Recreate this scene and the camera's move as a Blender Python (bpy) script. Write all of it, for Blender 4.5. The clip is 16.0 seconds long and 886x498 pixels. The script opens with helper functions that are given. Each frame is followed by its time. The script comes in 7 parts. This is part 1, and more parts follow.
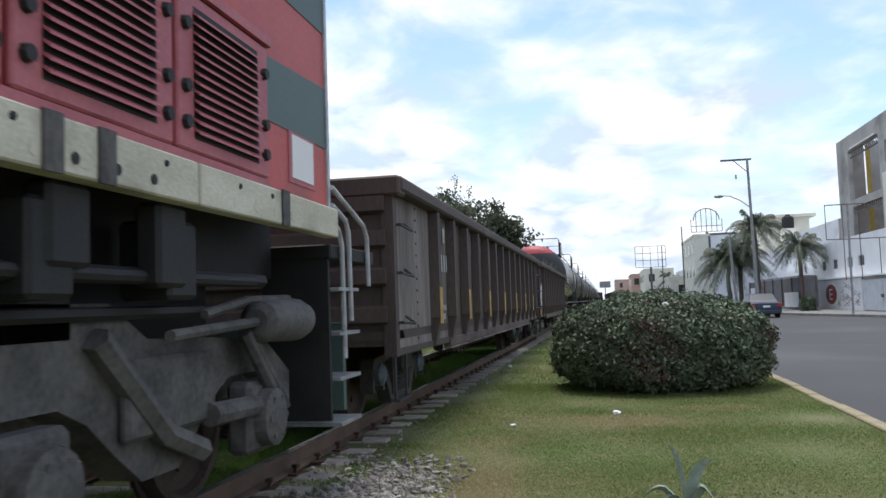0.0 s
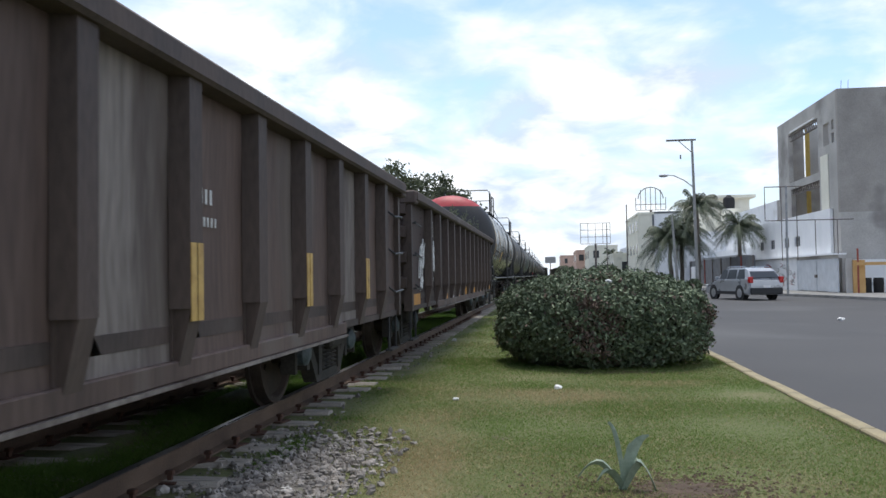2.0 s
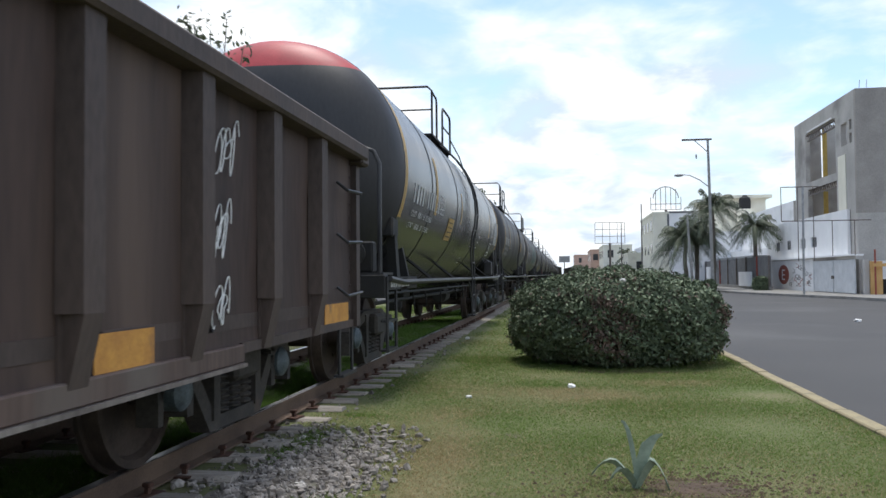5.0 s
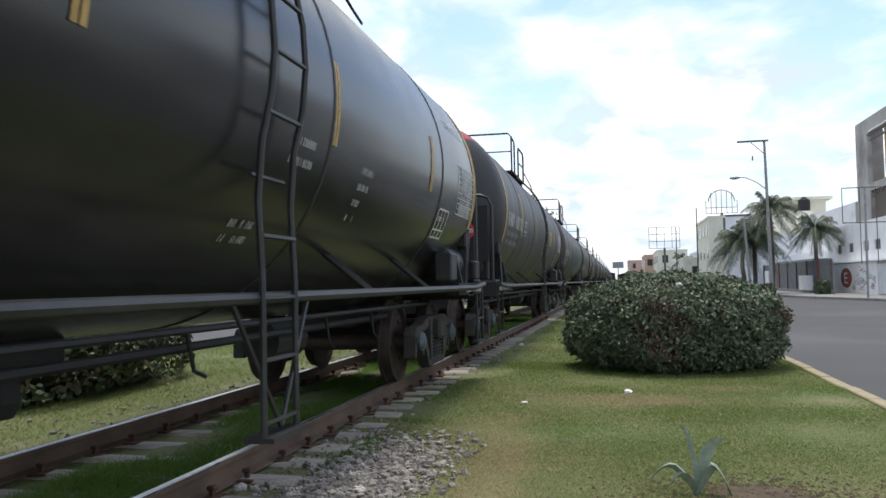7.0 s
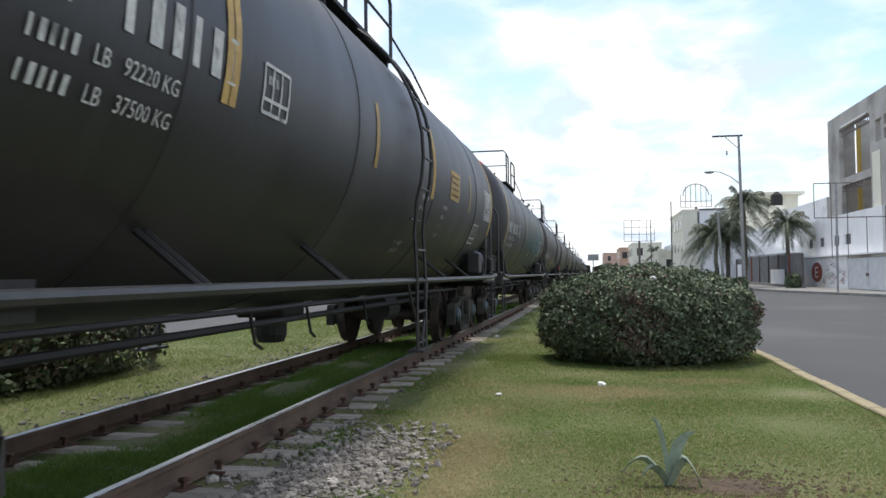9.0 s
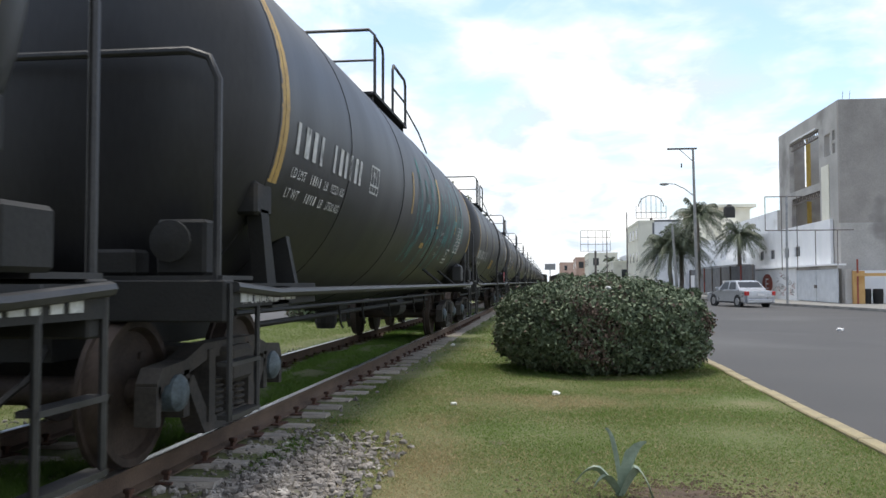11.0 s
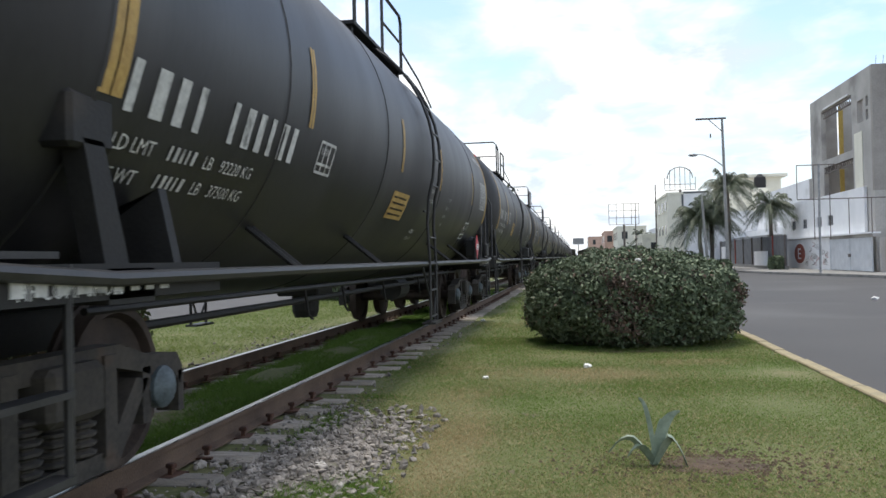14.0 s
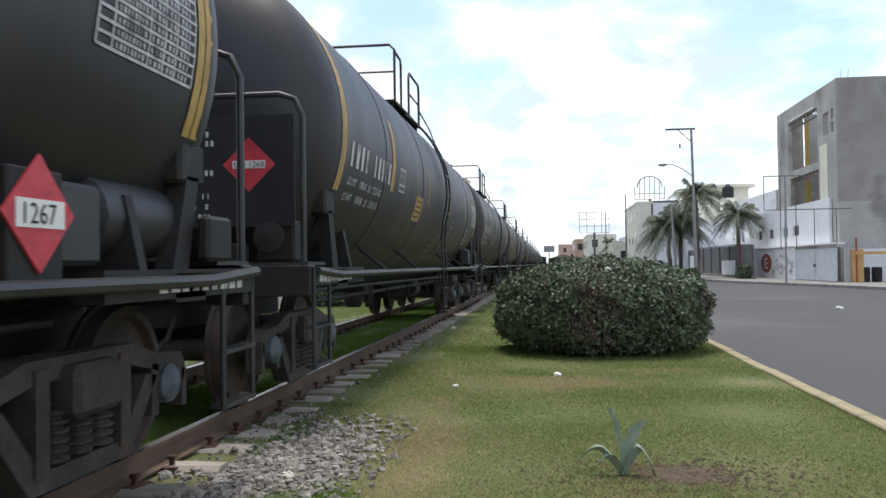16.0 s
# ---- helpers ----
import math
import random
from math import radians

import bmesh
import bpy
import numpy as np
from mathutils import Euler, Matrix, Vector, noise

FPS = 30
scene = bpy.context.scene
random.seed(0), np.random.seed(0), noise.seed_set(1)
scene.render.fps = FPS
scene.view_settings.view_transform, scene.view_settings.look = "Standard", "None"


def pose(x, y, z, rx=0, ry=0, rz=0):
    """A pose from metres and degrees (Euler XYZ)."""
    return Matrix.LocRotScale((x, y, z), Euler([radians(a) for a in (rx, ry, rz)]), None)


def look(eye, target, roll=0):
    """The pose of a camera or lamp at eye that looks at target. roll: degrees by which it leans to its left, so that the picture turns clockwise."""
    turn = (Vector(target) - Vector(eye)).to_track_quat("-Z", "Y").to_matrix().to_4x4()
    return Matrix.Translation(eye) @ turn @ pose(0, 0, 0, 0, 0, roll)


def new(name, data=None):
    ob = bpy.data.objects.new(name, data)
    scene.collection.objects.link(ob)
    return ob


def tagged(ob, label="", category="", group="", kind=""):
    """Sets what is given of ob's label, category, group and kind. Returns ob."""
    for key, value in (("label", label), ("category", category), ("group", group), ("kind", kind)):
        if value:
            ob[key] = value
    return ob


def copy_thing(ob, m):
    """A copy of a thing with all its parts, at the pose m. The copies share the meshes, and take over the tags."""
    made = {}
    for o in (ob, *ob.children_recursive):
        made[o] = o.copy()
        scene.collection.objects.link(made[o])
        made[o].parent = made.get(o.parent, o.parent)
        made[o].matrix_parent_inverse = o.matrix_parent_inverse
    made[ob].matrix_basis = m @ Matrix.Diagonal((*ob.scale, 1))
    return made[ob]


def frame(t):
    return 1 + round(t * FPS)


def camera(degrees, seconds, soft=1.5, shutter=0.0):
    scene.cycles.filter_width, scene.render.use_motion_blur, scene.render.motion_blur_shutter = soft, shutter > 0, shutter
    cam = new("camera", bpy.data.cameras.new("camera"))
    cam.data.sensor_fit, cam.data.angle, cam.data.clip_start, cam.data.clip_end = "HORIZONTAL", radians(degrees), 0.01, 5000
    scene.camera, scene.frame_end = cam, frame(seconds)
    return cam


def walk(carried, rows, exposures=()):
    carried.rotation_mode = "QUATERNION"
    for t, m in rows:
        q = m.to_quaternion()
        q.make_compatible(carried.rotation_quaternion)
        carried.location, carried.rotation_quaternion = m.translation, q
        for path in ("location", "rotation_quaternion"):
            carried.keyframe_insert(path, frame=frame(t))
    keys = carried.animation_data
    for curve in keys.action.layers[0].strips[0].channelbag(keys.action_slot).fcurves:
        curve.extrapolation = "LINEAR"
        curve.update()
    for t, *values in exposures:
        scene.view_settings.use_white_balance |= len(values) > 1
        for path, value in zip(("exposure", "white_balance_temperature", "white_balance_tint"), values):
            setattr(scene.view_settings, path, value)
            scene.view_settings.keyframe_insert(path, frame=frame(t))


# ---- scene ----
cam = camera(56.0, 16.0, soft=1.5, shutter=0.1)
PATH = [
    (0, pose(0.005, -0.012, 1.264, 93.88, 1.98, 10.98)),
    (0.5, pose(0.005, -0.009, 1.258, 93.36, 1.17, 9.97)),
    (1, pose(0.006, 0.003, 1.267, 92.52, 1.06, 8.72)),
    (1.5, pose(0.017, 0.020, 1.273, 92.22, 1.91, 7.76)),
    (2, pose(0.009, 0.017, 1.275, 91.91, 0.91, 7.30)),
    (2.5, pose(0.009, 0.024, 1.275, 91.33, 0.76, 6.84)),
    (3, pose(0.007, 0.014, 1.265, 91.01, 1.14, 7.87)),
    (3.5, pose(0.006, 0.018, 1.265, 91.05, 0.71, 7.63)),
    (4, pose(0.002, 0.018, 1.267, 91.13, 0.45, 7.57)),
    (4.5, pose(0.010, 0.017, 1.266, 91.37, 0.90, 7.80)),
    (5, pose(0.007, 0.010, 1.267, 91.82, 0.51, 8.24)),
    (7.5, pose(-0.007, -0.028, 1.250, 92.42, 1.23, 12.20)),
    (8, pose(-0.009, -0.023, 1.253, 92.13, 0.72, 11.78)),
    (8.5, pose(-0.010, -0.020, 1.255, 91.89, 0.76, 11.14)),
    (9, pose(-0.002, -0.015, 1.259, 91.76, 0.70, 10.17)),
    (9.5, pose(-0.006, -0.015, 1.262, 92.01, 0.89, 9.75)),
    (10, pose(0.009, 0.017, 1.264, 92.39, -0.24, 7.38)),
    (12.5, pose(0.004, -0.000, 1.264, 92.08, 1.84, 8.90)),
    (13, pose(-0.005, -0.013, 1.252, 91.97, 1.67, 10.77)),
    (13.5, pose(-0.016, -0.018, 1.240, 91.19, 1.13, 11.27)),
    (14, pose(-0.004, -0.012, 1.246, 90.73, 1.28, 9.19)),
    (14.5, pose(-0.008, -0.004, 1.250, 90.75, 0.79, 8.25)),
    (15, pose(-0.012, 0.002, 1.248, 90.47, -0.36, 7.73)),
    (15.5, pose(-0.008, 0.003, 1.259, 90.55, 0.26, 7.57)),
    (16, pose(-0.004, 0.007, 1.259, 91.15, 0.82, 7.21)),
]
EXPOSURES = [(0, 0.12, 6150, 10), (4.5, 0.15, 6200, 9), (7.3, 0.27, 6400, 9), (16, 0.30, 6450, 9)]
walk(cam, PATH, EXPOSURES)

# ---------------------------------------------------------------- light
SUN_AZ, SUN_EL = radians(-6), radians(76)
world = bpy.data.worlds.new("world")
scene.world = world
world.use_nodes = True


def build_world():
    nt = world.node_tree
    nt.nodes.clear()
    n, l = nt.nodes.new, nt.links.new
    out, bg = n("ShaderNodeOutputWorld"), n("ShaderNodeBackground")
    sky = n("ShaderNodeTexSky")
    sky.sky_type, sky.sun_disc = "NISHITA", False
    sky.sun_elevation, sky.sun_rotation = SUN_EL, SUN_AZ
    sky.dust_density, sky.ozone_density = 1.5, 1.2
    gain = n("ShaderNodeVectorMath")
    gain.operation = "SCALE"
    gain.inputs["Scale"].default_value = 0.19
    l(sky.outputs[0], gain.inputs[0])
    co, sep = n("ShaderNodeTexCoord"), n("ShaderNodeSeparateXYZ")
    l(co.outputs["Generated"], sep.inputs[0])

    def math_node(op, a, b):
        m = n("ShaderNodeMath")
        m.operation = op
        for i, v in enumerate((a, b)):
            if isinstance(v, (int, float)):
                m.inputs[i].default_value = v
            elif v is not None:
                l(v, m.inputs[i])
        return m.outputs[0]

    up = math_node("ADD", math_node("MAXIMUM", sep.outputs["Z"], 0.0), 0.30)
    flat = n("ShaderNodeCombineXYZ")
    l(math_node("DIVIDE", sep.outputs["X"], up), flat.inputs[0])
    l(math_node("DIVIDE", sep.outputs["Y"], up), flat.inputs[1])
    big, fine = n("ShaderNodeTexNoise"), n("ShaderNodeTexNoise")
    for t, s, d, r in ((big, 1.5, 6, 0.5), (fine, 4.2, 6, 0.55)):
        t.inputs["Scale"].default_value, t.inputs["Detail"].default_value, t.inputs["Roughness"].default_value = s, d, r
        t.inputs["Distortion"].default_value = 0.35
        l(flat.outputs[0], t.inputs["Vector"])
    cover = n("ShaderNodeMapRange")
    cover.inputs["From Min"].default_value, cover.inputs["From Max"].default_value = 0.43, 0.56
    low = math_node("MULTIPLY", math_node("MAXIMUM", math_node("SUBTRACT", 0.22, sep.outputs["Z"]), 0.0), 0.5)
    l(math_node("ADD", low, math_node("ADD", math_node("MULTIPLY", big.outputs["Fac"], 0.8), math_node("MULTIPLY", fine.outputs["Fac"], 0.2))), cover.inputs["Value"])
    shade = n("ShaderNodeValToRGB")
    shade.color_ramp.elements[0].position, shade.color_ramp.elements[1].position = 0.38, 0.58
    shade.color_ramp.elements[0].color, shade.color_ramp.elements[1].color = (0.64, 0.72, 0.84, 1), (1.05, 1.05, 1.04, 1)
    l(fine.outputs["Fac"], shade.inputs[0])
    mix = n("ShaderNodeMixRGB")
    l(cover.outputs[0], mix.inputs[0])
    l(gain.outputs[0], mix.inputs[1])
    l(shade.outputs[0], mix.inputs[2])
    l(mix.outputs[0], bg.inputs["Color"])
    bg.inputs["Strength"].default_value = 1.05
    l(bg.outputs[0], out.inputs["Surface"])


build_world()
sun = new("sun", bpy.data.lights.new("sun", "SUN"))
sun.data.energy, sun.data.angle, sun.data.color = 2.3, radians(16), (1.0, 0.94, 0.84)
sun.matrix_basis = look((0, 0, 60), (-60 * math.sin(SUN_AZ) / math.tan(SUN_EL), -60 * math.cos(SUN_AZ) / math.tan(SUN_EL), 0))


# ---------------------------------------------------------------- materials
def material(name, dark, light, rough=0.6, metal=0.0, scale=6.0, fine=60.0, bump=0.2, spots=None, spot_amount=0.45, random_tint=0.0, stretch=(1, 1, 1), bump_dist=0.01, rough_var=0.12):
    """Two-scale noise between two colours, with fine relief and a third colour in spots."""
    m = bpy.data.materials.new(name)
    m.use_nodes = True
    nt = m.node_tree
    n, l = nt.nodes.new, nt.links.new
    p = nt.nodes["Principled BSDF"]
    p.inputs["Metallic"].default_value = metal
    co, mp = n("ShaderNodeTexCoord"), n("ShaderNodeMapping")
    mp.inputs["Scale"].default_value = stretch
    l(co.outputs["Object"], mp.inputs["Vector"])
    a, b = n("ShaderNodeTexNoise"), n("ShaderNodeTexNoise")
    for t, s, d in ((a, scale, 5), (b, fine, 3)):
        t.inputs["Scale"].default_value, t.inputs["Detail"].default_value = s, d
        l(mp.outputs[0], t.inputs["Vector"])
    add = n("ShaderNodeMath")
    add.operation = "MULTIPLY_ADD"
    l(b.outputs["Fac"], add.inputs[0])
    add.inputs[1].default_value = 0.5
    l(a.outputs["Fac"], add.inputs[2])
    ramp = n("ShaderNodeValToRGB")
    ramp.color_ramp.elements[0].position, ramp.color_ramp.elements[1].position = 0.55, 0.95
    ramp.color_ramp.elements[0].color, ramp.color_ramp.elements[1].color = (*dark, 1), (*light, 1)
    l(add.outputs[0], ramp.inputs[0])
    colour = ramp.outputs[0]
    if spots:
        c = n("ShaderNodeTexNoise")
        c.inputs["Scale"].default_value, c.inputs["Detail"].default_value = scale * 0.55, 6
        off = n("ShaderNodeMapping")
        off.inputs["Location"].default_value = (7.3, 2.1, 4.4)
        l(mp.outputs[0], off.inputs["Vector"])
        l(off.outputs[0], c.inputs["Vector"])
        cut = n("ShaderNodeMapRange")
        cut.inputs["From Min"].default_value, cut.inputs["From Max"].default_value = 1 - spot_amount, 1 - spot_amount + 0.12
        l(c.outputs["Fac"], cut.inputs["Value"])
        mx = n("ShaderNodeMixRGB")
        mx.inputs[2].default_value = (*spots, 1)
        l(cut.outputs[0], mx.inputs[0])
        l(colour, mx.inputs[1])
        colour = mx.outputs[0]
    if random_tint:
        info, hsv, mr = n("ShaderNodeObjectInfo"), n("ShaderNodeHueSaturation"), n("ShaderNodeMapRange")
        mr.inputs["To Min"].default_value, mr.inputs["To Max"].default_value = 1 - random_tint, 1 + random_tint
        l(info.outputs["Random"], mr.inputs["Value"])
        l(mr.outputs[0], hsv.inputs["Value"])
        l(colour, hsv.inputs["Color"])
        colour = hsv.outputs[0]
    l(colour, p.inputs["Base Color"])
    rr = n("ShaderNodeMapRange")
    rr.inputs["To Min"].default_value, rr.inputs["To Max"].default_value = max(0.02, rough - rough_var), min(1, rough + rough_var)
    l(a.outputs["Fac"], rr.inputs["Value"])
    l(rr.outputs[0], p.inputs["Roughness"])
    bp = n("ShaderNodeBump")
    bp.inputs["Strength"].default_value, bp.inputs["Distance"].default_value = bump, bump_dist
    l(b.outputs["Fac"], bp.inputs["Height"])
    l(bp.outputs[0], p.inputs["Normal"])
    return m


def leaf_material(name, dark, light, rough=0.55, trans=0.0):
    """Leaves: each island of the mesh has its own tone."""
    m = bpy.data.materials.new(name)
    m.use_nodes = True
    nt = m.node_tree
    n, l = nt.nodes.new, nt.links.new
    p = nt.nodes["Principled BSDF"]
    geo, ramp = n("ShaderNodeNewGeometry"), n("ShaderNodeValToRGB")
    ramp.color_ramp.elements[0].color, ramp.color_ramp.elements[1].color = (*dark, 1), (*light, 1)
    l(geo.outputs["Random Per Island"], ramp.inputs[0])
    l(ramp.outputs[0], p.inputs["Base Color"])
    p.inputs["Roughness"].default_value = rough
    if trans:
        back, mix = n("ShaderNodeBsdfTranslucent"), n("ShaderNodeMixShader")
        mix.inputs[0].default_value = trans
        l(ramp.outputs[0], back.inputs["Color"])
        l(p.outputs[0], mix.inputs[1])
        l(back.outputs[0], mix.inputs[2])
        l(mix.outputs[0], nt.nodes["Material Output"].inputs["Surface"])
    return m


def plain(name, colour, rough=0.5, metal=0.0, emit=0.0):
    m = bpy.data.materials.new(name)
    m.use_nodes = True
    p = m.node_tree.nodes["Principled BSDF"]
    p.inputs["Base Color"].default_value, p.inputs["Roughness"].default_value, p.inputs["Metallic"].default_value = (*colour, 1), rough, metal
    return m


def grass_ground():
    """Lawn with yellowed and bare places."""
    m = bpy.data.materials.new("grass_ground")
    m.use_nodes = True
    nt = m.node_tree
    n, l = nt.nodes.new, nt.links.new
    p = nt.nodes["Principled BSDF"]
    p.inputs["Roughness"].default_value = 0.95
    co = n("ShaderNodeTexCoord")

    def noise_of(scale, detail, where=(0, 0, 0)):
        mp, t = n("ShaderNodeMapping"), n("ShaderNodeTexNoise")
        mp.inputs["Location"].default_value = where
        l(co.outputs["Object"], mp.inputs["Vector"])
        l(mp.outputs[0], t.inputs["Vector"])
        t.inputs["Scale"].default_value, t.inputs["Detail"].default_value = scale, detail
        return t.outputs["Fac"]

    def blend(fac, low, high, a, b):
        mr, mx = n("ShaderNodeMapRange"), n("ShaderNodeMixRGB")
        mr.inputs["From Min"].default_value, mr.inputs["From Max"].default_value = low, high
        l(fac, mr.inputs["Value"])
        l(mr.outputs[0], mx.inputs[0])
        for i, v in ((1, a), (2, b)):
            if isinstance(v, tuple):
                mx.inputs[i].default_value = (*v, 1)
            else:
                l(v, mx.inputs[i])
        return mx.outputs[0]

    c = blend(noise_of(26, 4), 0.35, 0.65, (0.088, 0.104, 0.034), (0.140, 0.152, 0.055))
    c = blend(noise_of(1.1, 4, (3, 8, 0)), 0.52, 0.70, c, (0.165, 0.155, 0.072))
    c = blend(noise_of(4.0, 5, (9, 1, 0)), 0.62, 0.74, c, (0.12, 0.098, 0.06))
    l(c, p.inputs["Base Color"])
    bp = n("ShaderNodeBump")
    bp.inputs["Strength"].default_value, bp.inputs["Distance"].default_value = 0.4, 0.012
    l(noise_of(60, 4), bp.inputs["Height"])
    l(bp.outputs[0], p.inputs["Normal"])
    return m


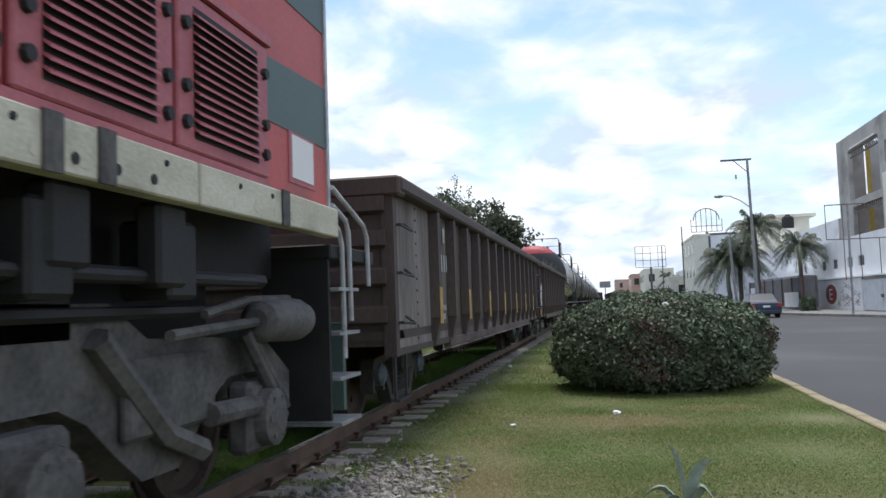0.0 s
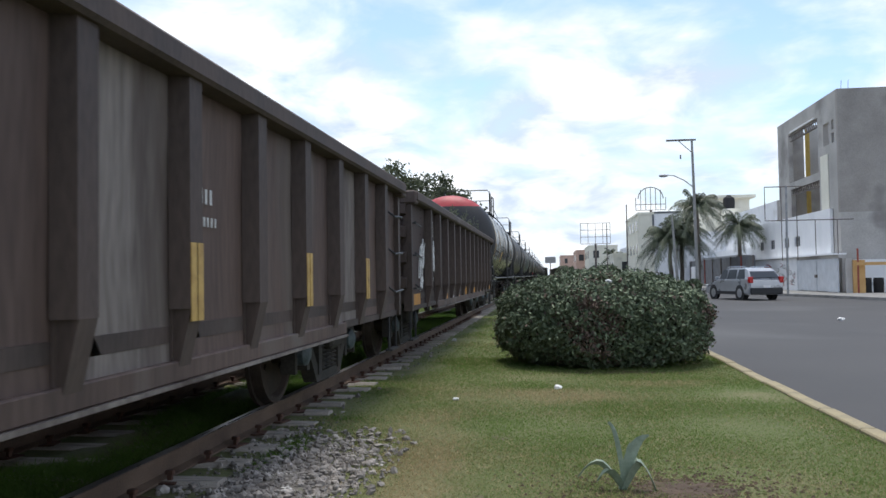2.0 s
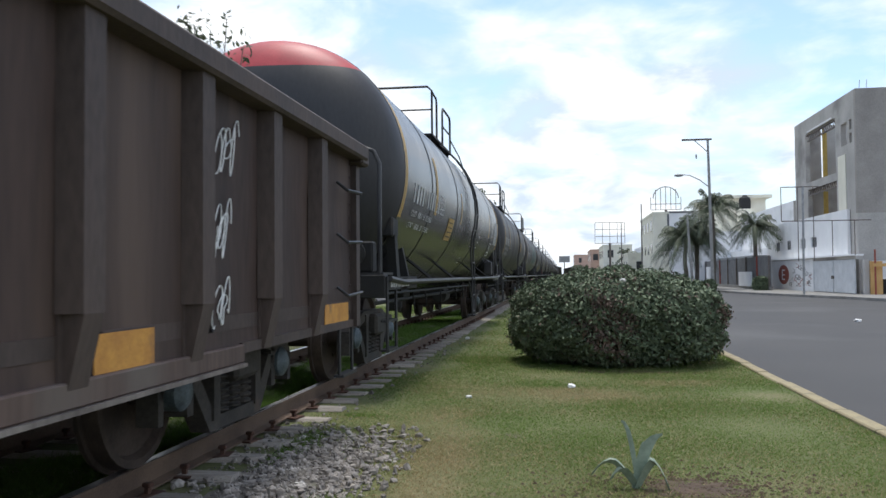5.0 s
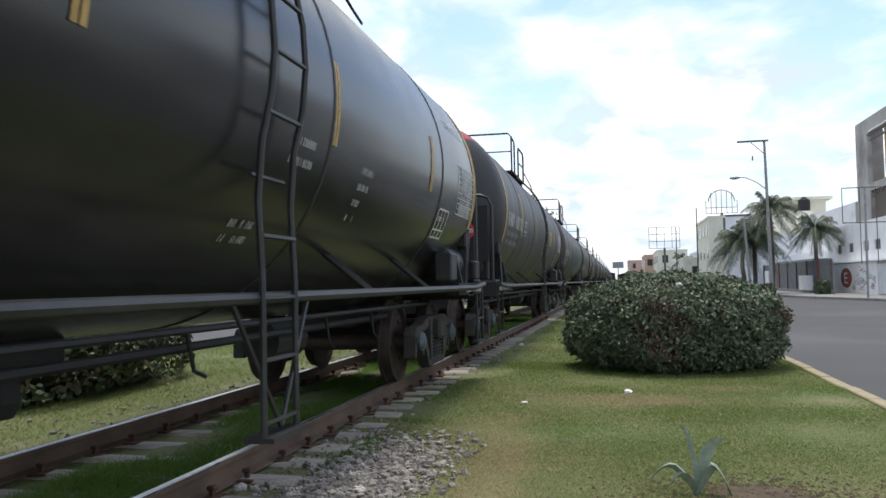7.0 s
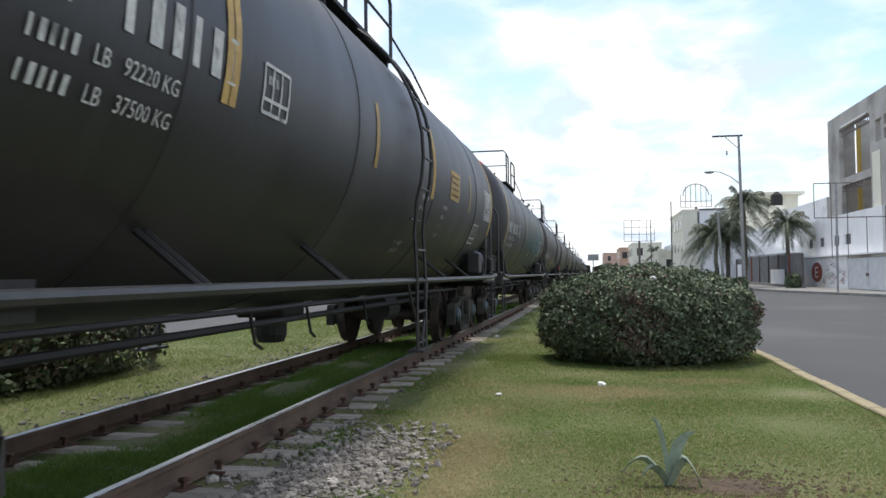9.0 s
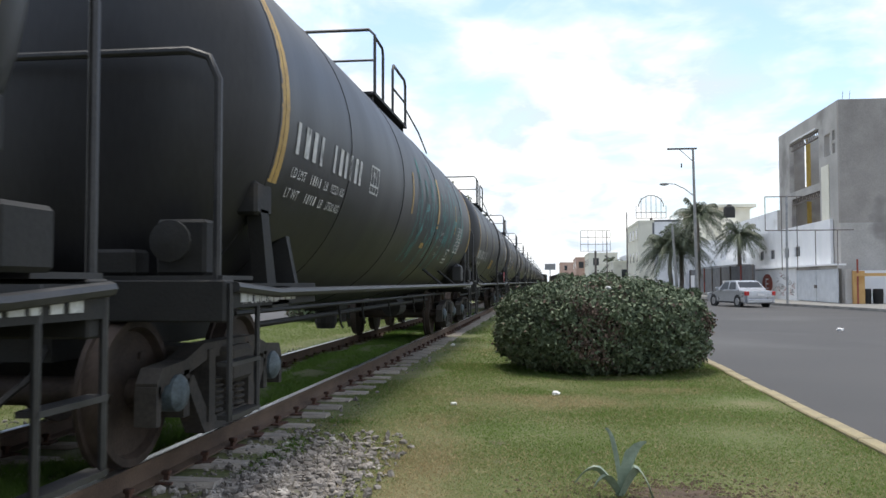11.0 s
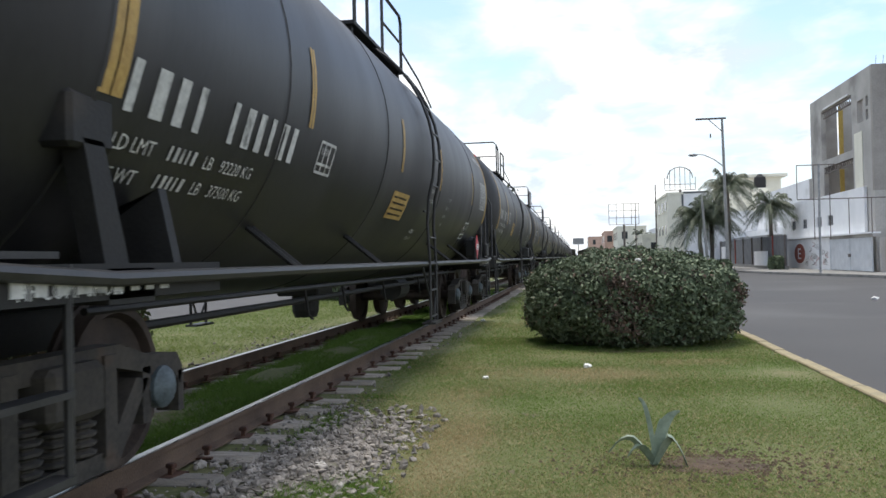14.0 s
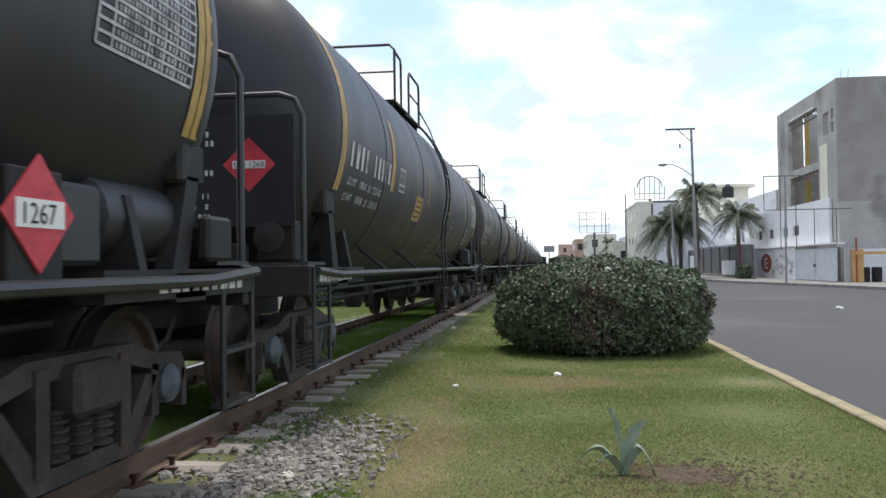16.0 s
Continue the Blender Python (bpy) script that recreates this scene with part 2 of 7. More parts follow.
M = dict(
    grass=grass_ground(),
    asphalt=material("asphalt", (0.045, 0.0435, 0.044), (0.073, 0.070, 0.069), 0.85, scale=0.25, fine=90, bump=0.35, spots=(0.085, 0.083, 0.082), spot_amount=0.42, bump_dist=0.004),
    kerb=material("yellowed_kerb", (0.22, 0.19, 0.12), (0.36, 0.30, 0.17), 0.85, scale=4, fine=70, spots=(0.14, 0.13, 0.11), spot_amount=0.42),
    pavement=material("pavement_concrete", (0.17, 0.165, 0.155), (0.28, 0.27, 0.25), 0.9, scale=2, fine=50),
    tie=material("weathered_tie", (0.21, 0.185, 0.16), (0.40, 0.36, 0.315), 0.9, scale=7, fine=80, bump=0.5, random_tint=0.2, stretch=(0.5, 3, 1)),
    rail=material("rusty_rail", (0.070, 0.045, 0.032), (0.150, 0.102, 0.072), 0.8, metal=0.2, scale=3, fine=90, bump=0.3),
    rail_top=material("polished_rail_head", (0.42, 0.41, 0.40), (0.62, 0.61, 0.60), 0.3, metal=0.9, scale=3, fine=60, stretch=(8, 0.4, 1), bump=0.05),
    spike=material("rust_spike", (0.04, 0.02, 0.014), (0.11, 0.05, 0.03), 0.85, scale=20),
    stone=material("ballast_stone", (0.12, 0.108, 0.098), (0.36, 0.325, 0.29), 0.9, scale=9, fine=60, spots=(0.60, 0.56, 0.51), spot_amount=0.40),
    black=material("tank_black_paint", (0.0115, 0.0115, 0.0125), (0.0235, 0.023, 0.0245), 0.46, scale=1.4, fine=30, bump=0.05, spots=(0.035, 0.0335, 0.0345), spot_amount=0.40, stretch=(1, 1, 0.3)),
    gloss_black=material("glossy_tank_paint", (0.012, 0.0122, 0.0128), (0.022, 0.0222, 0.023), 0.24, scale=1.4, fine=30, bump=0.03, rough_var=0.06),
    red_head=material("red_paint", (0.32, 0.022, 0.03), (0.45, 0.04, 0.05), 0.5, scale=3, bump=0.05),
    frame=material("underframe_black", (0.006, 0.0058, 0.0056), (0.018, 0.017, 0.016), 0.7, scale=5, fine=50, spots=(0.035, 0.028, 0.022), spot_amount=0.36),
    pipe=material("dark_steel_tube", (0.016, 0.016, 0.017), (0.04, 0.039, 0.04), 0.5, scale=5, bump=0.05),
    truck=material("dusty_truck_steel", (0.022, 0.02, 0.018), (0.06, 0.052, 0.045), 0.85, scale=5, fine=40, spots=(0.09, 0.06, 0.045), spot_amount=0.4),
    dusty=material("dusty_grey_casting", (0.040, 0.038, 0.036), (0.125, 0.117, 0.110), 0.9, scale=4, fine=30, spots=(0.04, 0.036, 0.033), spot_amount=0.42),
    wheel=material("wheel_steel", (0.03, 0.022, 0.018), (0.075, 0.055, 0.045), 0.7, metal=0.4, scale=6, fine=50),
    tread=plain("bright_tread", (0.55, 0.54, 0.53), 0.3, 0.9),
    bearing=material("pale_blue_bearing", (0.04, 0.055, 0.065), (0.11, 0.14, 0.16), 0.6, scale=12),
    gondola=material("gondola_brown_paint", (0.058, 0.037, 0.030), (0.128, 0.086, 0.070), 0.75, scale=1.8, fine=22, bump=0.12, spots=(0.13, 0.105, 0.09), spot_amount=0.42, stretch=(1, 1.3, 0.16)),
    gondola_brown=material("dark_brown_wagon_paint", (0.031, 0.019, 0.0155), (0.072, 0.045, 0.036), 0.75, scale=1.8, fine=22, bump=0.12, spots=(0.10, 0.066, 0.050), spot_amount=0.42, stretch=(1, 1.3, 0.16)),
    gondola_dark=material("gondola_frame_paint", (0.040, 0.028, 0.024), (0.086, 0.061, 0.052), 0.72, scale=2.0, fine=40, spots=(0.10, 0.08, 0.07), spot_amount=0.37, stretch=(1, 1, 0.3)),
    gondola_light=material("worn_grey_panel", (0.088, 0.070, 0.062), (0.25, 0.218, 0.195), 0.8, scale=2.0, fine=18, bump=0.15, spots=(0.075, 0.055, 0.046), spot_amount=0.47, stretch=(1, 1.4, 0.22)),
    yellow=material("faded_yellow_reflector", (0.36, 0.22, 0.06), (0.54, 0.36, 0.11), 0.6, scale=10, fine=60, spots=(0.2, 0.12, 0.05), spot_amount=0.36),
    orange=material("faded_orange_patch", (0.45, 0.20, 0.04), (0.62, 0.31, 0.06), 0.65, scale=8, spots=(0.2, 0.11, 0.06), spot_amount=0.38),
    white_mark=material("chalky_white_lettering", (0.42, 0.42, 0.41), (0.66, 0.66, 0.64), 0.75, scale=14, spots=(0.18, 0.18, 0.175), spot_amount=0.42),
    bright_mark=material("bright_white_lettering", (0.60, 0.60, 0.59), (0.82, 0.82, 0.80), 0.7, scale=14, spots=(0.4, 0.4, 0.39), spot_amount=0.34),
    teal=material("teal_spray_paint", (0.035, 0.15, 0.15), (0.12, 0.34, 0.33), 0.6, scale=5, spots=(0.03, 0.05, 0.05), spot_amount=0.49),
    placard_red=material("placard_red", (0.42, 0.025, 0.04), (0.6, 0.06, 0.08), 0.5, scale=12),
    loco_red=material("locomotive_red", (0.36, 0.055, 0.05), (0.50, 0.10, 0.085), 0.55, scale=1.5, fine=40, spots=(0.26, 0.07, 0.06), spot_amount=0.42, bump=0.05),
    loco_pink=material("faded_red_door", (0.34, 0.085, 0.10), (0.46, 0.14, 0.15), 0.6, scale=3, fine=40, spots=(0.18, 0.06, 0.07), spot_amount=0.42, bump=0.08),
    loco_green=material("locomotive_green", (0.05, 0.085, 0.075), (0.085, 0.125, 0.11), 0.55, scale=2, bump=0.05),
    cream=material("dirty_cream_sill", (0.40, 0.37, 0.27), (0.62, 0.59, 0.47), 0.65, scale=1.6, fine=30, spots=(0.22, 0.19, 0.14), spot_amount=0.4, stretch=(1, 1, 2)),
    tube=material("pale_handrail", (0.30, 0.30, 0.31), (0.48, 0.48, 0.49), 0.4, scale=8, bump=0.05),
    concrete=material("raw_concrete", (0.35, 0.335, 0.312), (0.49, 0.472, 0.445), 0.9, scale=0.6, fine=14, spots=(0.25, 0.235, 0.22), spot_amount=0.45, bump=0.15),
    block=material("concrete_block", (0.27, 0.252, 0.23), (0.38, 0.357, 0.328), 0.95, scale=0.7, fine=16, spots=(0.21, 0.20, 0.185), spot_amount=0.45, bump=0.3),
    white_wall=material("white_painted_wall", (0.74, 0.745, 0.75), (0.86, 0.86, 0.86), 0.8, scale=0.8, fine=20, spots=(0.64, 0.635, 0.62), spot_amount=0.38, bump=0.08),
    cream_wall=material("cream_painted_wall", (0.68, 0.655, 0.54), (0.80, 0.775, 0.66), 0.8, scale=0.8, fine=20, spots=(0.50, 0.48, 0.40), spot_amount=0.38, bump=0.08),
    pink_wall=material("salmon_wall", (0.50, 0.33, 0.26), (0.60, 0.42, 0.34), 0.85, scale=0.8, fine=20),
    orange_wall=material("ochre_wall", (0.50, 0.29, 0.10), (0.62, 0.40, 0.17), 0.85, scale=1.5, fine=20, spots=(0.45, 0.36, 0.25), spot_amount=0.42),
    dark_fence=material("dark_mesh_fence", (0.10, 0.104, 0.11), (0.17, 0.174, 0.18), 0.85, scale=1.5, fine=30),
    grey_gate=material("grey_sheet_gate", (0.52, 0.54, 0.56), (0.66, 0.68, 0.70), 0.6, scale=2, fine=30, bump=0.05),
    rust_post=material("red_oxide_post", (0.22, 0.05, 0.035), (0.34, 0.09, 0.06), 0.75, scale=5),
    opening=plain("dark_glass", (0.03, 0.033, 0.038), 0.15),
    pole=material("grey_pole_concrete", (0.24, 0.235, 0.225), (0.36, 0.355, 0.34), 0.85, scale=3, fine=30),
    steel=material("galvanised_steel", (0.22, 0.225, 0.23), (0.38, 0.385, 0.39), 0.5, metal=0.4, scale=5, bump=0.05),
    girder=material("rusty_girder", (0.09, 0.075, 0.065), (0.18, 0.155, 0.14), 0.8, scale=4),
    yellow_col=material("yellow_column", (0.40, 0.28, 0.07), (0.50, 0.36, 0.10), 0.8, scale=4),
    bark=material("grey_bark", (0.09, 0.075, 0.06), (0.20, 0.175, 0.145), 0.95, scale=8, fine=40, bump=0.6),
    bush_leaf=leaf_material("hedge_leaf", (0.060, 0.084, 0.044), (0.165, 0.205, 0.118), 0.74),
    dry_leaf=leaf_material("brown_hedge_leaf", (0.060, 0.040, 0.032), (0.17, 0.115, 0.085), 0.8),
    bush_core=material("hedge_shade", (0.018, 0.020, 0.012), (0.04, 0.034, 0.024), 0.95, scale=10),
    blade=leaf_material("grass_blade", (0.106, 0.158, 0.038), (0.192, 0.240, 0.076), 0.9, 0.5),
    lush_blade=leaf_material("lush_grass_blade", (0.082, 0.154, 0.023), (0.150, 0.238, 0.046), 0.9, 0.5),
    dry_blade=leaf_material("dry_grass_blade", (0.27, 0.21, 0.11), (0.44, 0.355, 0.20), 0.85, 0.4),
    tree_leaf=leaf_material("tree_leaf", (0.05, 0.064, 0.034), (0.13, 0.145, 0.085), 0.6, 0.35),
    palm_leaf=leaf_material("palm_frond", (0.046, 0.062, 0.034), (0.125, 0.150, 0.085), 0.5),
    agave=material("blue_grey_agave", (0.17, 0.22, 0.16), (0.29, 0.35, 0.27), 0.5, scale=5, fine=40, bump=0.1),
    soil=material("bare_soil", (0.052, 0.033, 0.020), (0.104, 0.070, 0.045), 0.95, scale=6, fine=50, bump=0.5),
    grit=material("gritty_ground", (0.105, 0.094, 0.078), (0.25, 0.225, 0.19), 0.95, scale=7, fine=90, bump=0.8, spots=(0.10, 0.115, 0.05), spot_amount=0.44),
    paper=plain("white_paper", (0.75, 0.74, 0.72), 0.8),
    car_silver=material("silver_car_paint", (0.40, 0.41, 0.43), (0.48, 0.49, 0.51), 0.3, metal=0.5, scale=2, bump=0.0),
    car_dark=material("dark_blue_car_paint", (0.02, 0.03, 0.055), (0.03, 0.042, 0.075), 0.45, scale=2, bump=0.0),
    car_blue=material("blue_truck_paint", (0.06, 0.14, 0.38), (0.09, 0.19, 0.46), 0.35, scale=2, bump=0.0),
    car_trim=plain("black_plastic", (0.02, 0.02, 0.022), 0.6),
    glass=plain("car_glass", (0.025, 0.03, 0.035), 0.28),
    tyre=plain("tyre_rubber", (0.02, 0.02, 0.02), 0.85),
    rim=plain("alloy_rim", (0.45, 0.46, 0.48), 0.3, 0.8),
    tail=plain("red_lens", (0.45, 0.02, 0.02), 0.2),
    head_lamp=plain("clear_lens", (0.7, 0.72, 0.74), 0.15),
)


# ---------------------------------------------------------------- mesh helpers
def part(name, bm, mat, parent=None, label="", smooth=False):
    me = bpy.data.meshes.new(name)
    bm.to_mesh(me)
    bm.free()
    for m in (mat if isinstance(mat, (list, tuple)) else [mat]):
        me.materials.append(m)
    if smooth:
        me.polygons.foreach_set("use_smooth", [True] * len(me.polygons))
        me.set_sharp_from_angle(angle=radians(40))
    ob = new(name, me)
    if parent is not None:
        ob.parent = parent
    if label:
        tagged(ob, label)
    return ob


def share(ob, loc, parent=None, rot=(0, 0, 0), name=None):
    """Another object on the same mesh."""
    o = new(name or ob.name.split(".")[0], ob.data)
    o.matrix_basis = pose(*loc, *rot)
    o.parent = parent
    return o


def thing(name, at, label, category, group="", kind="", rz=0):
    e = new(name)
    e.empty_display_size = 0.2
    e.matrix_basis = pose(*at, 0, 0, rz)
    return tagged(e, label, category, group, kind)


def raw(name, verts, faces, mat, parent=None, smooth=False):
    me = bpy.data.meshes.new(name)
    me.from_pydata([tuple(v) for v in verts], [], [tuple(f) for f in faces])
    me.materials.append(mat)
    if smooth:
        me.polygons.foreach_set("use_smooth", [True] * len(me.polygons))
    ob = new(name, me)
    ob.parent = parent
    return ob


def quads(name, corners, mat, parent=None):
    """corners: (n, 4, 3) array: loose quads in one mesh."""
    c = np.asarray(corners, np.float32)
    k, e = c.shape[0], c.shape[1]
    me = bpy.data.meshes.new(name)
    me.vertices.add(k * e), me.loops.add(k * e), me.polygons.add(k)
    me.vertices.foreach_set("co", c.ravel())
    me.loops.foreach_set("vertex_index", np.arange(k * e, dtype=np.int32))
    me.polygons.foreach_set("loop_start", np.arange(0, k * e, e, dtype=np.int32))
    me.update(calc_edges=True)
    me.materials.append(mat)
    ob = new(name, me)
    ob.parent = parent
    return ob


def box(bm, x0, x1, y0, y1, z0, z1, bevel=0.0):
    r = bmesh.ops.create_cube(bm, size=1, matrix=Matrix.LocRotScale(((x0 + x1) / 2, (y0 + y1) / 2, (z0 + z1) / 2), None, (abs(x1 - x0), abs(y1 - y0), abs(z1 - z0))))
    if bevel:
        edges = list({e for v in r["verts"] for e in v.link_edges})
        bmesh.ops.bevel(bm, geom=edges, offset=bevel, segments=1, affect="EDGES")
    return bm


def boxed(*a, bevel=0.0):
    return box(bmesh.new(), *a, bevel=bevel)


def tube(bm, pts, r, seg=6, r1=None):
    """A round bar along points."""
    pts = [Vector(p) for p in pts]
    rings = []
    for i, p in enumerate(pts):
        d = (pts[min(i + 1, len(pts) - 1)] - pts[max(i - 1, 0)]).normalized()
        side = d.orthogonal().normalized() if i == 0 else (rings_side - d * rings_side.dot(d)).normalized()
        rings_side = side
        up = d.cross(side)
        rad = r if r1 is None else r + (r1 - r) * i / (len(pts) - 1)
        rings.append([bm.verts.new(p + side * (rad * math.cos(a)) + up * (rad * math.sin(a))) for a in (2 * math.pi * k / seg for k in range(seg))])
    for a, b in zip(rings, rings[1:]):
        for k in range(seg):
            bm.faces.new((a[k], a[(k + 1) % seg], b[(k + 1) % seg], b[k]))
    bm.faces.new(list(reversed(rings[0])))
    bm.faces.new(rings[-1])
    return bm


def tubed(pts, r, seg=6, r1=None):
    return tube(bmesh.new(), pts, r, seg, r1)


def lathe(bm, profile, seg=24, axis="x", at=(0, 0, 0)):
    """Turn a profile of (along, radius) round an axis."""
    rings = []
    for a, r in profile:
        ring = []
        for k in range(seg):
            t = 2 * math.pi * k / seg
            c, s = r * math.cos(t), r * math.sin(t)
            v = {"x": (a, c, s), "y": (s, a, c), "z": (c, s, a)}[axis]
            ring.append(bm.verts.new(Vector(v) + Vector(at)))
        rings.append(ring)
    for a, b in zip(rings, rings[1:]):
        for k in range(seg):
            bm.faces.new((a[k], a[(k + 1) % seg], b[(k + 1) % seg], b[k]))
    bm.faces.new(list(reversed(rings[0])))
    bm.faces.new(rings[-1])
    bmesh.ops.recalc_face_normals(bm, faces=bm.faces)
    return bm


def prism(bm, outline, a0, a1, axis="x"):
    """Extrude a closed outline between two planes. outline: (y, z) for axis x, (x, z) for y, (x, y) for z."""
    def at(p, a):
        return {"x": (a, p[0], p[1]), "y": (p[0], a, p[1]), "z": (p[0], p[1], a)}[axis]
    lo, hi = [bm.verts.new(at(p, a0)) for p in outline], [bm.verts.new(at(p, a1)) for p in outline]
    k = len(outline)
    for i in range(k):
        bm.faces.new((lo[i], lo[(i + 1) % k], hi[(i + 1) % k], hi[i]))
    bm.faces.new(list(reversed(lo)))
    bm.faces.new(hi)
    bmesh.ops.recalc_face_normals(bm, faces=bm.faces)
    return bm


def text_mesh(text, size):
    """Flat letters as a mesh in the xy plane, from the built-in font."""
    c = bpy.data.curves.new("letters", "FONT")
    c.body, c.size, c.resolution_u = text, size, 2
    o = bpy.data.objects.new("letters", c)
    me = bpy.data.meshes.new_from_object(o)
    bpy.data.objects.remove(o)
    bpy.data.curves.remove(c)
    return me


rng = np.random.default_rng(5)

# ---------------------------------------------------------------- ground, road, track
TRACK, RAILTOP = -3.22, 0.18
KERB = 2.40
FAR_KERB = 10.9


def sheet(name, outline, z, mat, thick, label, category):
    ob = part(name, prism(bmesh.new(), outline, z - thick, z, "z"), mat)
    return tagged(ob, label, category, kind="structure")


def setting():
    sheet("ground", [(-1500, -900), (1500, -900), (1500, 2500), (-1500, 2500)], -0.30, M["soil"], 0.3, "flat dry ground reaching the horizon", "ground")
    g = sheet("lawn", [(-8.3, -30), (KERB, -30), (KERB, 600), (-8.3, 600)], 0.0, M["grass"], 0.25, "mown lawn strip with yellowed and bare patches", "lawn")
    sheet("road", [(KERB + 0.14, -30), (60, -30), (60, 36), (15.6, 36), (14.2, 45), (11.8, 56), (FAR_KERB, 66), (FAR_KERB, 600), (KERB + 0.14, 600)], -0.13, M["asphalt"], 0.12, "worn grey asphalt road with a side street", "road")
    sheet("pavement", [(15.78, 36), (60, 36), (60, 600), (FAR_KERB + 0.2, 600), (FAR_KERB + 0.2, 66), (12.0, 56), (14.4, 45)], 0.0, M["pavement"], 0.25, "concrete pavement beside the road", "pavement")
    bm = bmesh.new()
    pts = [(15.6, 36), (14.2, 45), (11.8, 56), (FAR_KERB, 66), (FAR_KERB, 600)]
    prism(bm, pts + [(x + 0.19, y) for x, y in reversed(pts)], -0.2, 0.012, "z")
    tagged(part("kerb_far", bm, M["pavement"]), "weathered concrete kerb across the road", "kerb", kind="structure")
    sheet("road_far_side", [(-16.5, -30), (-8.45, -30), (-8.45, 600), (-16.5, 600)], -0.12, M["asphalt"], 0.12, "asphalt road beyond the railway", "road")
    bm = boxed(-8.45, -8.3, -30, 600, -0.2, 0.02, bevel=0.01)
    tagged(part("kerb_left", bm, M["kerb"]), "kerb between lawn and far road", "kerb", kind="structure")
    sheet("verge", [(-60, -30), (-16.5, -30), (-16.5, 600), (-60, 600)], -0.02, M["grass"], 0.2, "grass verge beyond the far road", "lawn")
    # near kerb in single stones
    kerb = tagged(new("kerb_near"), "yellow-painted concrete kerb with worn paint", "kerb", kind="structure")
    first = None
    y = -3.0
    while y < 90:
        if first is None:
            first = part("kerb_stone", boxed(0, 0.14, 0, 0.985, -0.24, 0.025, bevel=0.012), M["kerb"], kerb)
            first.matrix_basis = pose(KERB, y, 0)
        else:
            share(first, (KERB + random.uniform(-0.008, 0.008), y, random.uniform(-0.008, 0.006)), kerb)
        y += 1.0
    part("kerb_run", boxed(KERB, KERB + 0.14, 90, 600, -0.24, 0.02), M["kerb"], kerb)


def tie_block():
    """A weathered wooden tie with worn, uneven edges."""
    r = random.Random(12)
    bm = bmesh.new()
    rings = []
    for k in range(9):
        x = -1.15 + 2.3 * k / 8
        w, h = 0.105 + r.uniform(-0.014, 0.014), 0.026 + r.uniform(-0.010, 0.004)
        rings.append([bm.verts.new(v) for v in ((x, -w, -0.16), (x, -w - 0.004, h - 0.030), (x, -w + 0.030, h), (x, w - 0.028, h - r.uniform(0, 0.006)), (x, w, h - 0.028), (x, w, -0.16))])
    for a, b in zip(rings, rings[1:]):
        for i in range(6):
            bm.faces.new((a[i], a[(i + 1) % 6], b[(i + 1) % 6], b[i]))
    bm.faces.new(rings[0])
    bm.faces.new(rings[-1])
    bmesh.ops.recalc_face_normals(bm, faces=bm.faces)
    return bm


def railway():
    track = tagged(new("railway_track"), "rusty steel railway track on weathered ties", "railway track", kind="structure")
    prof = [(-0.07, 0), (0.07, 0), (0.07, 0.012), (0.014, 0.03), (0.012, 0.115), (0.035, 0.125), (0.035, 0.152), (-0.035, 0.152), (-0.035, 0.125), (-0.012, 0.115), (-0.014, 0.03), (-0.07, 0.012)]
    for side in (-1, 1):
        x = TRACK + side * 0.75
        part("rail", prism(bmesh.new(), [(x + a, 0.024 + b) for a, b in prof], -14, 500, "y"), M["rail"], track)
        part("rail_head", prism(bmesh.new(), [(x - 0.03 , 0.176), (x + 0.03, 0.176), (x + 0.024, RAILTOP), (x - 0.024, RAILTOP)], -14, 500, "y"), M["rail_top"], track, "polished running surface")
    tie = spike = None
    rnd = random.Random(4)
    y, k = -3.0, 0
    rest = bmesh.new()
    while y < 240:
        if k < 130:
            j = rnd.uniform(-0.03, 0.03)
            if tie is None:
                tie = part("tie", tie_block(), M["tie"], track)
                tie.matrix_basis = pose(TRACK, y, 0)
            else:
                share(tie, (TRACK + j, y, rnd.uniform(-0.010, 0.010)), track, (0, 0, rnd.uniform(-1.2, 1.2)))
            if k < 60:
                for side in (-1, 1):
                    for off in (-0.105, 0.105):
                        at = (TRACK + side * 0.75 + off, y + rnd.uniform(-0.04, 0.04), 0.028)
                        if spike is None:
                            bm = boxed(-0.014, 0.014, -0.014, 0.014, 0, 0.05)
                            box(bm, -0.028, 0.028, -0.022, 0.022, 0.042, 0.07, 0.006)
                            box(bm, -0.06, 0.06, -0.085, 0.085, -0.004, 0.008)
                            spike = part("spike", bm, M["spike"], track)
                            spike.matrix_basis = pose(*at)
                        else:
                            share(spike, at, track, (0, 0, rnd.uniform(-15, 15)))
        else:
            box(rest, TRACK - 1.15, TRACK + 1.15, y - 0.11, y + 0.11, -0.1, 0.025)
        y += 0.535
        k += 1
    tagged(part("tie_run", rest, M["tie"], track), kind="stuff")


def sod():
    """Uneven grown-in ground between the rails, partly burying the ties."""
    verts, faces = [], []
    nx, ny = 13, 380
    for j in range(ny):
        for i in range(nx):
            x, y = TRACK - 0.62 + 1.24 * i / (nx - 1), 2.0 + j * 0.1
            edge = min(i, nx - 1 - i) / 4.6
            z = -0.03 + min(1, edge) * (0.058 + 0.018 * min(1, max(-2.5, y - 6.5)) + 0.055 * noise.noise((x * 1.3, y * 0.8, 3.0)) + 0.03 * noise.noise((x * 6, y * 6, 1.0)))
            verts.append((x, y, z))
    for j in range(ny - 1):
        for i in range(nx - 1):
            a = j * nx + i
            faces.append((a, a + 1, a + nx + 1, a + nx))
    tagged(raw("track_sod", verts, faces, M["grass"], smooth=True), "uneven grassy ground between the rails", "ground", kind="structure")


